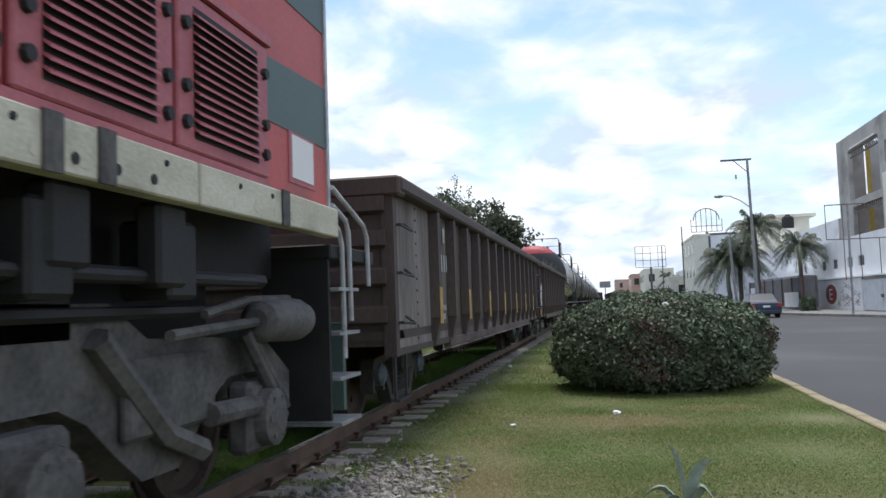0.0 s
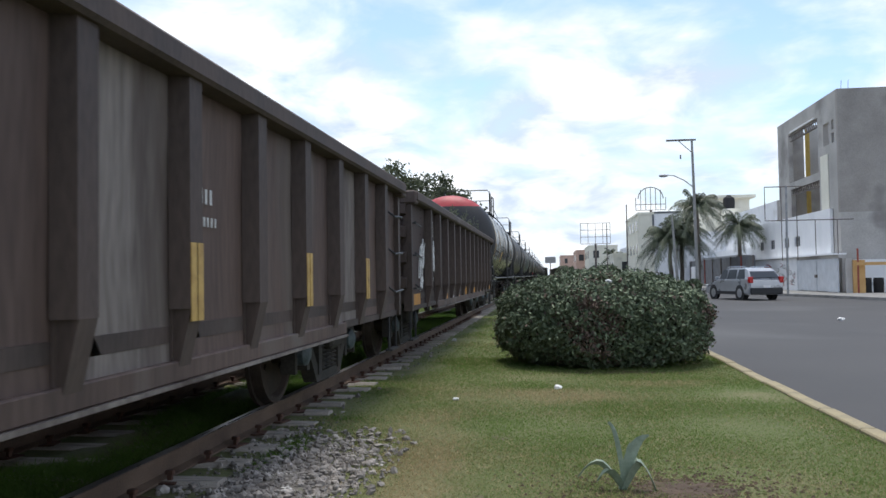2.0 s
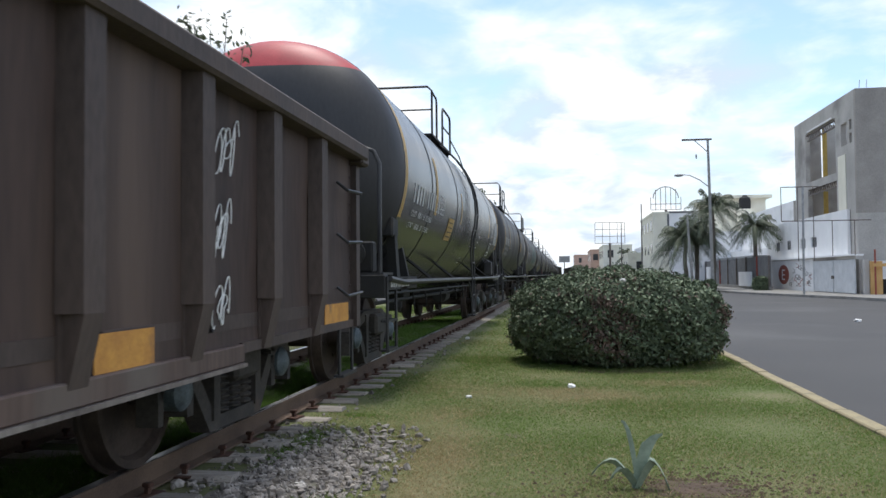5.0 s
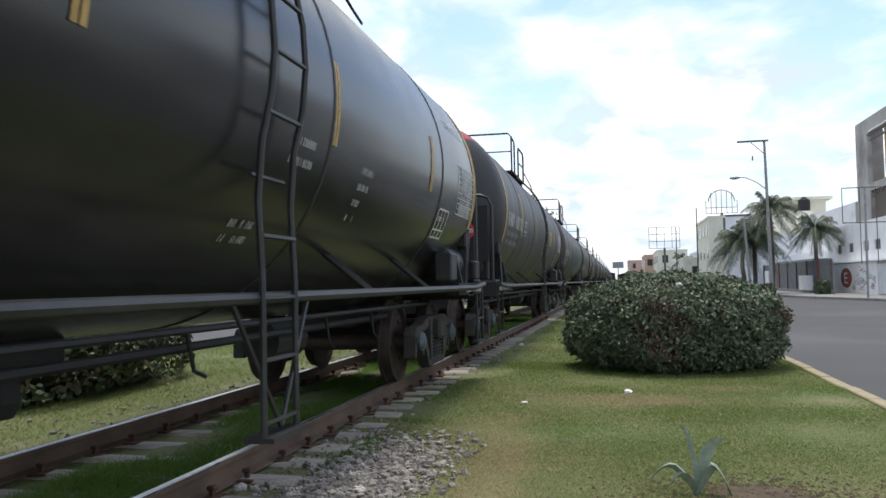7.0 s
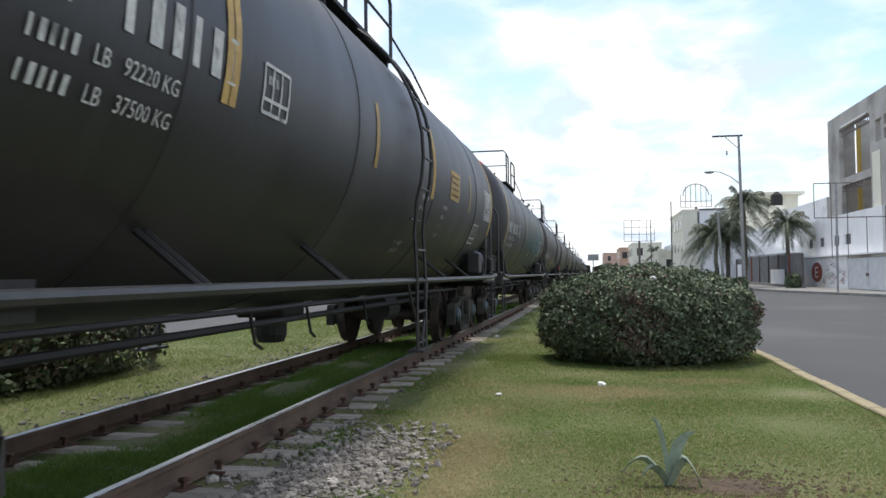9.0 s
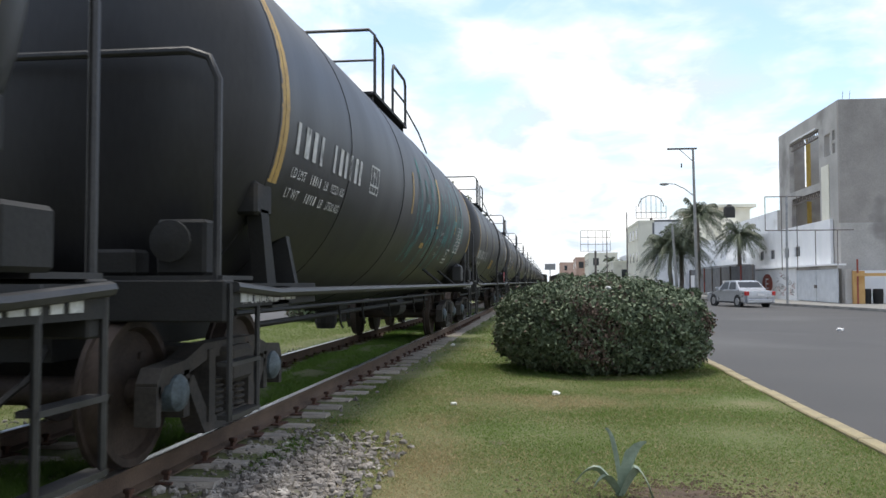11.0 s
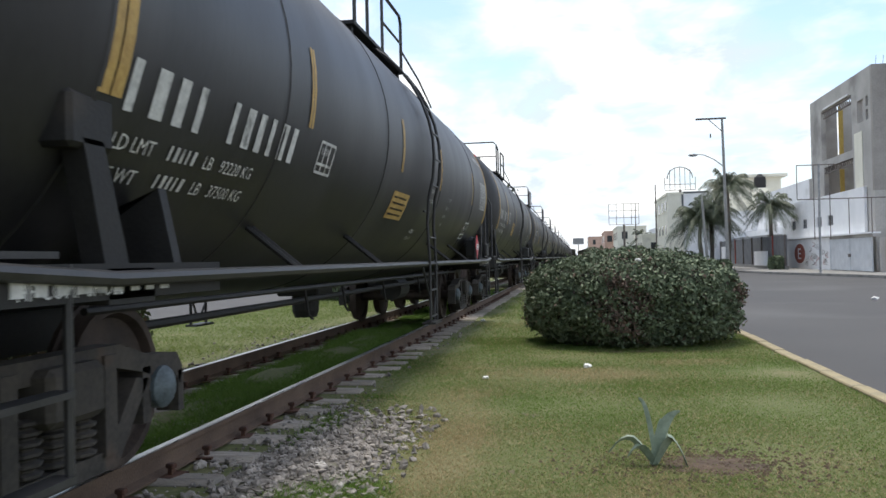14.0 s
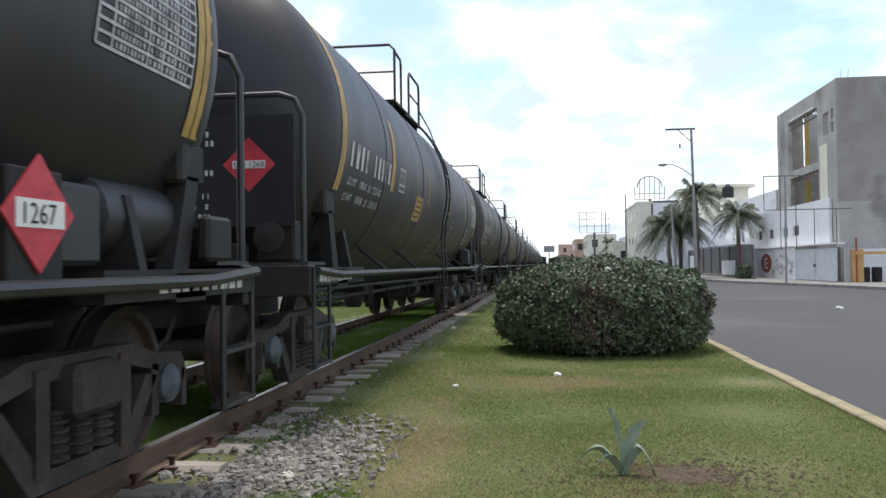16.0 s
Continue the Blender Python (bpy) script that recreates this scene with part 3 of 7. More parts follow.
def stones():
    """Loose ballast beside and between the rails."""
    base = bmesh.new()
    bmesh.ops.create_icosphere(base, subdivisions=1, radius=1)
    v0 = np.array([v.co[:] for v in base.verts])
    f0 = np.array([[v.index for v in f.verts] for f in base.faces])
    base.free()
    n = 13000
    lanes = rng.choice(4, n, p=[0.62, 0.16, 0.12, 0.10])
    ys = np.where(lanes == 0, 3.0 + 4.2 * rng.random(n), 2.8 + rng.random(n) ** 1.5 * 13)
    spread = rng.random(n)
    xs = np.select([lanes == 0, lanes == 1, lanes == 2], [TRACK + 0.85 + 1.35 * spread, TRACK - 0.6 + 1.2 * spread, TRACK - 0.85 - rng.gamma(1.6, 0.3, n)], TRACK + 0.85 + 0.5 * spread)
    lump = field(xs, ys, 3, 1.1) + 0.6 * field(xs, ys, 4, 3.2)
    heap = np.exp(-(np.maximum(0, np.abs(xs + 1.66) - 0.20) / 0.34) ** 2 - (np.maximum(0, np.abs(ys - 4.9) - 0.8) / 0.8) ** 2)
    keep = np.where(lanes == 0, (heap > 0.06 + 0.9 * rng.random(n)) & (lump + 1.1 * rng.random(n) > 0.45) & ((xs > -2.02) | (rng.random(n) < 0.25)), lump + rng.random(n) * 1.5 > 0.3)
    keep &= ~((lanes == 1) & (ys > 6.3) & (rng.random(n) > 0.12)) & ~((lanes == 3) & (ys > 7) & (rng.random(n) > 0.35))
    xs, ys = xs[keep], ys[keep]
    n = len(xs)
    r = 0.006 + 0.023 * rng.random(n) ** 2.4
    sc = r[:, None] * (0.6 + 0.8 * rng.random((n, 3)))
    jit = 1 + 0.26 * rng.standard_normal((n, len(v0), 1))
    ang = rng.random(n) * 6.28
    p = v0[None] * jit * sc[:, None]
    c, s = np.cos(ang)[:, None], np.sin(ang)[:, None]
    q = np.stack([p[..., 0] * c - p[..., 1] * s + xs[:, None], p[..., 0] * s + p[..., 1] * c + ys[:, None], p[..., 2] * 0.8 + (r * 0.3 + 0.012 * rng.random(n))[:, None]], -1)
    tri = q[:, f0].reshape(-1, 3, 3)
    ob = quads("ballast", tri, M["stone"])
    tagged(ob, "loose grey crushed stone ballast along the rails", "gravel", kind="stuff")


def field(x, y, seed, scale):
    """Smooth patchy variation over the ground, about -1 to 1; scale is patches a metre."""
    r = np.random.default_rng(seed)
    out = np.zeros(len(x))
    for k in range(9):
        a, f, ph = r.random() * 6.28, scale * (0.5 + 1.3 * r.random()) * 1.5, r.random() * 6.28
        out += np.cos((x * math.cos(a) + y * math.sin(a) * 0.8) * f + ph)
    return out / 4.2


def spot(x, y, cx, cy, rx, ry):
    return np.exp(-((x - cx) / rx) ** 2 - ((y - cy) / ry) ** 2)


def grass():
    """Short blades over the lawn, thick near the walker, dry and lush ones in patches."""
    def blades(n, x0, x1, y0, y1, h, power, mask):
        y = y0 + (y1 - y0) * rng.random(n) ** power
        x = x0 + (x1 - x0) * rng.random(n)
        k = mask(x, y)
        x, y = x[k], y[k]
        m = len(x)
        a = rng.random(m) * 6.28
        hh = h * (0.45 + 0.8 * rng.random(m)) * (1 + 0.35 * field(x, y, 21, 2.5))
        w = 0.0016 + 0.0014 * rng.random(m) + 0.00024 * y
        lean = 1.9 * hh * (0.2 + rng.random(m))
        b = rng.random(m) * 6.28
        d = np.stack([np.cos(a) * w, np.sin(a) * w, np.zeros(m)], 1)
        root = np.stack([x, y, np.full(m, -0.004)], 1)
        tip = root + np.stack([np.cos(b) * lean, np.sin(b) * lean, hh], 1)
        return np.stack([root - d, root + d, tip], 1)

    def edge(x, y):
        """Where the lawn begins beside the ballast."""
        heap = np.exp(-(np.maximum(0, np.abs(y - 5.0) - 0.9) / 0.6) ** 2)
        return x > -2.02 + 0.70 * heap + 0.34 * field(x, y, 6, 1.6) + 0.6 * rng.random(len(x)) ** 2 - 0.6 * (rng.random(len(x)) < 0.16)

    def dryness(x, y):
        worn = 1.9 * spot(x, y, -0.84, 5.2, 0.21, 1.3) + 1.7 * spot(x, y, -1.10, 7.2, 0.40, 0.9) + 1.6 * spot(x, y, 0.35, 8.9, 0.7, 0.45) + 1.8 * spot(x, y, 1.3, 9.9, 0.9, 0.35) + 0.7 * spot(x, y, -0.5, 9.0, 0.7, 0.5) + 0.7 * spot(x, y, 2.2, 6.0, 0.25, 2.0)
        lush = 1.6 * spot(x, y, -0.4, 7.2, 0.45, 0.4) + 1.2 * spot(x, y, 2.0, 9.4, 0.5, 0.8) + 1.1 * spot(x, y, -0.1, 9.7, 0.5, 0.25)
        return 0.50 * field(x, y, 11, 0.55) + 0.42 * field(x, y, 12, 1.9) + 0.25 * field(x, y, 13, 6.0) + worn - lush

    def bare(x, y):
        d = ((x - 0.76) / 0.36) ** 2 + ((y - 5.10) / 0.29) ** 2
        return d + 0.35 * field(x, y, 15, 2.2) < 0.15 + 1.3 * rng.random(len(x)) ** 1.5

    lawn = np.concatenate([blades(420000, -2.3, KERB, 3.3, 13, 0.018, 1.7, lambda x, y: edge(x, y) & ~bare(x, y)), blades(130000, -2.3, KERB, 12, 42, 0.030, 1.5, edge)])
    x, y = lawn[:, 0, 0], lawn[:, 0, 1]
    v = dryness(x, y) + 0.75 * rng.standard_normal(len(x))
    dry, lush = v > 0.95, v < -0.55
    tagged(quads("lush_grass", lawn[lush], M["lush_blade"]), "darker lush green grass in patches", "grass", kind="stuff")
    tagged(quads("lawn_grass", lawn[~dry & ~lush], M["blade"]), "short green lawn grass", "grass", kind="stuff")
    tagged(quads("dry_grass", lawn[dry], M["dry_blade"]), "straw-coloured dry lawn grass in worn patches", "grass", kind="stuff")
    mid = blades(150000, TRACK - 0.64, TRACK + 0.64, 3.0, 32, 0.060, 1.5, lambda x, y: 0.8 * field(x, y, 31, 0.9) + 0.5 * field(x, y, 32, 3.0) + 0.9 * rng.random(len(x)) + 0.25 * np.clip(y - 6, -3, 2.5) - 1.6 * np.maximum(0, np.abs(x - TRACK) - 0.34) / 0.2 > 0.25)
    mid[:, :, 2] += 0.025
    tagged(quads("track_grass", mid, M["lush_blade"]), "lush weedy grass growing between the rails", "grass", kind="stuff")
    tuft = blades(40000, -2.05, -0.9, 3.3, 7.5, 0.040, 1.0, lambda x, y: field(x, y, 41, 1.7) + 0.5 * rng.random(len(x)) - 2.2 * np.maximum(0, x + 1.35) > 0.62)
    tagged(quads("weed_tufts", tuft, M["lush_blade"]), "tufts of green weeds among the ballast", "grass", kind="stuff")
    left = blades(80000, -8.3, TRACK - 0.95, 5, 34, 0.045, 1.5, lambda x, y: (x < TRACK - 1.7 + 0.3 * field(x, y, 44, 1.0)) | (rng.random(len(x)) > 0.7))
    tagged(quads("far_lawn_grass", left, M["blade"]), "lawn grass beyond the railway", "grass", kind="stuff")


def leaf_cloud(centres, normals, size, rnd, aspect=0.5, flat=0.6):
    """Pointed leaves at given places, turned roughly outwards."""
    n = len(centres)
    d = normals * flat + rnd.standard_normal((n, 3)) * (1 - flat * 0.5)
    d /= np.linalg.norm(d, axis=1, keepdims=True)
    t = np.cross(d, rnd.standard_normal((n, 3)))
    t /= np.linalg.norm(t, axis=1, keepdims=True)
    b = np.cross(d, t)
    s = size * (0.6 + 0.8 * rnd.random((n, 1)))
    return np.stack([centres - t * s, centres - b * s * aspect + d * s * 0.1, centres + t * s, centres + b * s * aspect + d * s * 0.1], 1)


def bush(name, at, size, leaves, leaf, label, seed, dry=0.0):
    """A clipped shrub: inner shade as a dark body, woody stems, and many leaves on an uneven rounded form."""
    rnd = np.random.default_rng(seed)
    ob = thing(name, at, label, "bush")
    sx, sy, sz = size

    def surface(n):
        d = rnd.standard_normal((n, 3))
        d /= np.linalg.norm(d, axis=1, keepdims=True)
        d[:, 2] = np.where(d[:, 2] < -0.86, -d[:, 2], d[:, 2])
        rho = (np.abs(d[:, 0]) ** 2.3 + np.abs(d[:, 1]) ** 2.3) ** (1 / 2.3)
        e = np.where(d[:, 2] < 0, 7.0, 3.2)
        k = (rho ** e + np.abs(d[:, 2]) ** e) ** (-1 / e)
        p = d * k[:, None]
        lump = 1 + 0.05 * np.sin(p[:, 0] * 7 + seed) * np.sin(p[:, 1] * 6 + 1) + 0.03 * np.sin(p[:, 0] * 15 + 2) * np.sin(p[:, 2] * 12 + p[:, 1] * 9) + 0.02 * np.sin(p[:, 2] * 6 + p[:, 0] * 5 + p[:, 1] * 4 + seed)
        under = np.clip((p[:, 2] + 1.0) / 0.55, 0, 1)
        shrink = 0.86 + 0.14 * np.sqrt(under) - 0.10 * np.clip(p[:, 2], 0, 1) ** 2 - 0.05 * np.clip(-p[:, 2] - 0.2, 0, 1) * (p[:, 0] < -0.2)
        q = p * lump[:, None]
        return np.stack([q[:, 0] * sx / 2 * shrink, q[:, 1] * sy / 2 * shrink, sz * 0.51 + q[:, 2] * sz * 0.475], 1), d

    # dark body under the leaves: its colour stands for the shade between them
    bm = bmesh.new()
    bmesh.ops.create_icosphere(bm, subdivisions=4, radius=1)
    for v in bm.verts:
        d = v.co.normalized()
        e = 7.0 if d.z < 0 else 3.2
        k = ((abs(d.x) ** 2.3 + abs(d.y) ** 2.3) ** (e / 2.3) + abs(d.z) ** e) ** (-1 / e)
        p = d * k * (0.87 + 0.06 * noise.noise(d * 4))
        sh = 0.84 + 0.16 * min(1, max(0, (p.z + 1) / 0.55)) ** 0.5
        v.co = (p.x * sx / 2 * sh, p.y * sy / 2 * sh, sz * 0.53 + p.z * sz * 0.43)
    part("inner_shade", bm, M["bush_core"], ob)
    for i in range(9):
        x, y = rnd.uniform(-0.3, 0.3) * sx, rnd.uniform(-0.3, 0.3) * sy
        part("stem", tubed([(x, y, -0.02), (x * 1.1, y * 1.1, 0.3 * sz)], 0.02, 5), M["bark"], ob)
    p, d = surface(leaves)
    p += d * rnd.normal(0, 0.035, (leaves, 1))
    stray = rnd.random(leaves) < 0.04
    p[stray] += d[stray] * 0.07
    patch = np.clip(1.4 * np.sin(p[:, 0] * 3.3 + 2.2 + seed - 3) * np.sin(p[:, 2] / sz * 3.4) - 0.25 + 0.5 * np.sin(p[:, 0] * 9 + p[:, 2] * 11), 0, 1) * (p[:, 2] < 0.86 * sz)
    top = np.clip(np.sin(p[:, 0] * 4 - 1.2) * np.sin(p[:, 1] * 3 + 1), 0, 1) * (p[:, 2] > 0.85 * sz)
    band = rnd.random(leaves) < dry * (0.25 + 3.0 * patch + 1.2 * top)
    quads("leaves", leaf_cloud(p[~band], d[~band], leaf, rnd), M["bush_leaf"], ob)
    if dry:
        quads("dry_leaves", leaf_cloud(p[band], d[band], leaf * 0.9, rnd), M["dry_leaf"], ob)
    return ob


setting()
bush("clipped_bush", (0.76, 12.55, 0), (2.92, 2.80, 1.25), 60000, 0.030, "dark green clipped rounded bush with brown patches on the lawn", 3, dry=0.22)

# ---------------------------------------------------------------- train
def run(t):
    """Metres that the train has gone at t seconds, counted from 8 s."""
    a = t - 8
    k = min(1, max(0, (t - 10.2) / 2.1))
    return 5.931 * a - 0.00946 * a * a + 0.001256 * a ** 3 + 0.78 * k * k * (3 - 2 * k)


WHEEL_R = 0.44
MOVERS, SPINNERS = [], []


def wheelset(parent, at, spin):
    bm = bmesh.new()
    for s in (-1, 1):
        prof = [(-0.03, 0.10), (-0.02, 0.36), (-0.065, 0.385), (-0.065, WHEEL_R - 0.01), (0.028, WHEEL_R), (0.03, WHEEL_R + 0.026), (0.062, WHEEL_R + 0.024), (0.064, 0.385), (0.03, 0.36), (0.05, 0.13), (0.05, 0.10)]
        lathe(bm, [(s * (0.75 - a) if s > 0 else s * (0.75 - a), r) for a, r in prof], 28, "x")
    lathe(bm, [(-0.95, 0.075), (-0.7, 0.09), (0.7, 0.09), (0.95, 0.075)], 12, "x")
    for k in range(3):
        a = k * 2.094
        for s in (-1, 1):
            box(bm, s * 0.765, s * 0.79, 0.23 * math.cos(a) - 0.02, 0.23 * math.cos(a) + 0.02, 0.23 * math.sin(a) - 0.02, 0.23 * math.sin(a) + 0.02)
    ob = part("wheelset", bm, M["wheel"], parent, "steel wheels on an axle", smooth=True)
    ob.matrix_basis = pose(*at)
    for s in (-1, 1):
        bm = bmesh.new()
        lathe(bm, [(s * (0.75 + 0.0655), 0.36), (s * (0.75 + 0.067), 0.36), (s * (0.75 + 0.067), WHEEL_R - 0.012), (s * (0.75 + 0.0655), WHEEL_R - 0.012)], 28, "x")
    if spin:
        SPINNERS.append((ob, at))
    bm.free()
    return ob


def side_frame(s):
    """Cast frame of a freight truck, seen from the side, with its window and pedestals."""
    bm = bmesh.new()
    x0, x1 = s * 0.93, s * 1.06
    top = [(-1.08, 0.52), (-1.02, 0.60), (-0.72, 0.62), (-0.45, 0.70), (0.45, 0.70), (0.72, 0.62), (1.02, 0.60), (1.08, 0.52), (1.06, 0.42), (0.98, 0.50), (0.80, 0.50), (0.66, 0.54), (0.38, 0.60), (-0.38, 0.60), (-0.66, 0.54), (-0.80, 0.50), (-0.98, 0.50), (-1.06, 0.42)]
    prism(bm, top, x0, x1, "x")
    low = [(-0.72, 0.50), (-0.60, 0.52), (-0.34, 0.22), (0.34, 0.22), (0.60, 0.52), (0.72, 0.50), (0.42, 0.13), (-0.42, 0.13)]
    prism(bm, low, x0, x1, "x")
    for y in (-1, 1):
        box(bm, x0, x1, y * 0.66, y * 0.74, 0.28, 0.56)
        box(bm, x0, x1, y * 1.03, y * 1.09, 0.28, 0.50)
        box(bm, x0 - s * 0.01, x1 + s * 0.015, y * 0.30, y * 0.40, 0.20, 0.66)
    return bm


def spring(s, y):
    """One coil spring as a ribbed column."""
    prof = []
    for k in range(6):
        prof += [(0.225 + k * 0.042, 0.058), (0.237 + k * 0.042, 0.085), (0.249 + k * 0.042, 0.085), (0.258 + k * 0.042, 0.058)]
    return lathe(bmesh.new(), prof, 8, "z", (s * 1.0, y, 0))


TRUCK_PARTS = {}


def freight_truck(car, y, spin):
    if not TRUCK_PARTS:
        bm = boxed(-1.15, 1.15, -0.2, 0.2, 0.42, 0.66, bevel=0.03)
        for yy in (-0.5, 0.5):
            box(bm, -0.9, 0.9, yy - 0.06, yy + 0.06, 0.36, 0.46)
        TRUCK_PARTS["made"] = True
        ob = part("truck", bm, M["truck"], car, "two-axle freight truck")
        ob.matrix_basis = pose(0, y, 0)
        TRUCK_PARTS["truck"] = ob
        for s in (-1, 1):
            TRUCK_PARTS["frame", s] = part("side_frame", side_frame(s), M["truck"], ob)
            for y1 in (-0.19, 0.0, 0.19):
                TRUCK_PARTS["spring", s, y1] = part("spring", spring(s, y1), M["truck"], ob)
            for a in (-1, 1):
                bm = lathe(bmesh.new(), [(s * 0.92, 0.11), (s * 1.08, 0.11), (s * 1.10, 0.09), (s * 1.12, 0.05)], 14, "x", (0, a * 0.84, WHEEL_R))
                TRUCK_PARTS["bearing", s, a] = part("bearing_cap", bm, M["bearing"], ob, "pale blue bearing end cap", smooth=True)
        for a in (-1, 1):
            TRUCK_PARTS["wheel", a] = wheelset(ob, (0, a * 0.84, WHEEL_R), spin)
        return ob
    ob = share(TRUCK_PARTS["truck"], (0, y, 0), car)
    tagged(ob, "two-axle freight truck")
    for key, src in TRUCK_PARTS.items():
        if isinstance(key, tuple):
            o = share(src, (0, 0, 0), ob)
            if key[0] == "wheel":
                at = (0, key[1] * 0.84, WHEEL_R)
                o.matrix_basis = pose(*at)
                tagged(o, "steel wheels on an axle")
                if spin:
                    SPINNERS.append((o, at))
            if key[0] == "bearing":
                tagged(o, "pale blue bearing end cap")
    return ob


def coupler(car, y, s):
    bm = boxed(-0.07, 0.07, min(y, y + s * 0.75), max(y, y + s * 0.75), 0.78, 0.92, bevel=0.02)
    box(bm, -0.14, 0.12, min(y + s * 0.6, y + s * 0.86), max(y + s * 0.6, y + s * 0.86), 0.72, 0.98, 0.03)
    part("coupler", bm, M["truck"], car)
    hose = [(0.3, y, 0.8), (0.32, y + s * 0.25, 0.55), (0.3, y + s * 0.55, 0.42), (0.28, y + s * 0.8, 0.5)]
    part("brake_hose", tubed(hose, 0.02, 6), M["frame"], car)


# ---- tank cars
TANK_R, TANK_Z, TANK_HALF = 1.49, 2.29, 6.60
CAR_LEN, FIRST_PLANE = 15.95, -9.99


def on_shell(y, up, r):
    """A place on the near side of the shell: y along it, up in metres of arc above the middle."""
    a = up / TANK_R
    return (r * math.cos(a), y, TANK_Z + r * math.sin(a))


def shell_patch(bm, y0, y1, u0, u1, r=TANK_R + 0.006):
    n = max(1, int(abs(u1 - u0) / 0.12))
    prev = None
    for k in range(n + 1):
        u = u0 + (u1 - u0) * k / n
        row = (bm.verts.new(on_shell(y0, u, r)), bm.verts.new(on_shell(y1, u, r)))
        if prev:
            bm.faces.new((prev[0], prev[1], row[1], row[0]))
        prev = row
    return bm


def marks(bm, y, up, heights, count, gap=0.35, seed=0):
    """A line of letter-high bars standing for writing that is not legible or not to be shown."""
    rnd = random.Random(seed)
    x = y
    for i in range(count):
        if rnd.random() > 0.10:
            w = heights * rnd.uniform(0.11, 0.17)
            shell_patch(bm, x, x + w, up, up + heights)
            if rnd.random() > 0.4:
                shell_patch(bm, x + heights * 0.30, x + heights * 0.30 + w, up, up + heights)
        x += heights * (0.42 + gap * rnd.uniform(0.6, 1.1))
    return bm


def glyphs(bm, y0, y1, n, up, h):
    """Evenly set letter-high bars, one to a letter."""
    step = (y1 - y0) / n
    for k in range(n):
        y = y0 + k * step
        shell_patch(bm, y, y + step * (0.34, 0.55, 0.46)[k % 3], up, up + h)
    return bm


def shell_text(text, y, up, size, mat, car, r=TANK_R + 0.010):
    me = text_mesh(text, size)
    for v in me.vertices:
        v.co = on_shell(y + v.co.x, up + v.co.y, r)
    me.materials.append(mat)
    ob = new("lettering", me)
    ob.parent = car
    return tagged(ob, "white stencilled lettering")


def spray(bm, rnd, y, up, w, h, strokes, width):
    """Loose angular spray-painted strokes on the shell, drawn as pairs of lines."""
    def line(p, q):
        n = max(1, int(math.dist(p, q) / 0.12))
        d = ((q[0] - p[0]) / math.dist(p, q), (q[1] - p[1]) / math.dist(p, q))
        prev = None
        for k in range(n + 1):
            f = k / n
            c = (p[0] + (q[0] - p[0]) * f, p[1] + (q[1] - p[1]) * f)
            ww = width * (0.7 + 0.6 * abs(math.sin(k * 0.9 + p[0] * 9)))
            row = [bm.verts.new(on_shell(c[0] + e * d[1] * ww / 2, c[1] - e * d[0] * ww / 2, TANK_R + 0.005)) for e in (-1, 1)]
            if prev:
                bm.faces.new((prev[0], prev[1], row[1], row[0]))
            prev = row
    for k in range(strokes):
        # a tall leaning outline letter: long paired down and up strokes with a soft foot
        c = y + (k + 0.2) * w / strokes
        top, foot = up + h * rnd.uniform(0.25, 0.5), up - h * rnd.uniform(0.2, 0.5)
        mid = up + rnd.uniform(-0.25, 0.25)
        path = [(c - 0.1, top), (c - rnd.uniform(0.0, 0.2), mid), (c - rnd.uniform(0.25, 0.55), foot)]
        path2 = [(c - 0.1, top), (c + rnd.uniform(0.15, 0.3), mid - 0.1), (c + rnd.uniform(0.1, 0.5), up + rnd.uniform(-0.2, 0.5))]
        for pts in (path, path2):
            for off in (0, rnd.uniform(0.07, 0.11)):
                for p, q in zip(pts, pts[1:]):
                    line((p[0] + off, p[1]), (q[0] + off, q[1]))
        if k % 2:
            for off in (0, 0.05, 0.1):
                line((c - 0.12, mid + off), (c + 0.3, mid + 0.06 + off * 0.6))
        else:
            for off in (0, 0.09):
                line((c + 0.05, mid - 0.3 - off), (c + 0.5, mid + 0.1 - off))
    return bm


def placard(car, y, z, number):
    """A red diamond on a holder at the car's end."""
    bm = prism(bmesh.new(), [(y - 0.21, z), (y, z - 0.21), (y + 0.21, z), (y, z + 0.21)], 1.452, 1.462, "x")
    ob = part("placard", bm, M["placard_red"], car, "red diamond hazard placard")
    part("placard_panel", boxed(1.463, 1.467, y - 0.14, y + 0.14, z - 0.05, z + 0.05), M["paper"], ob, "white number panel")
    me = text_mesh(number, 0.105)
    for v in me.vertices:
        v.co = (1.470, y - 0.122 + v.co.x, z - 0.036 + v.co.y)
    me.materials.append(M["frame"])
    o = new("number", me)
    o.parent = ob


TANK_SHARED = {}


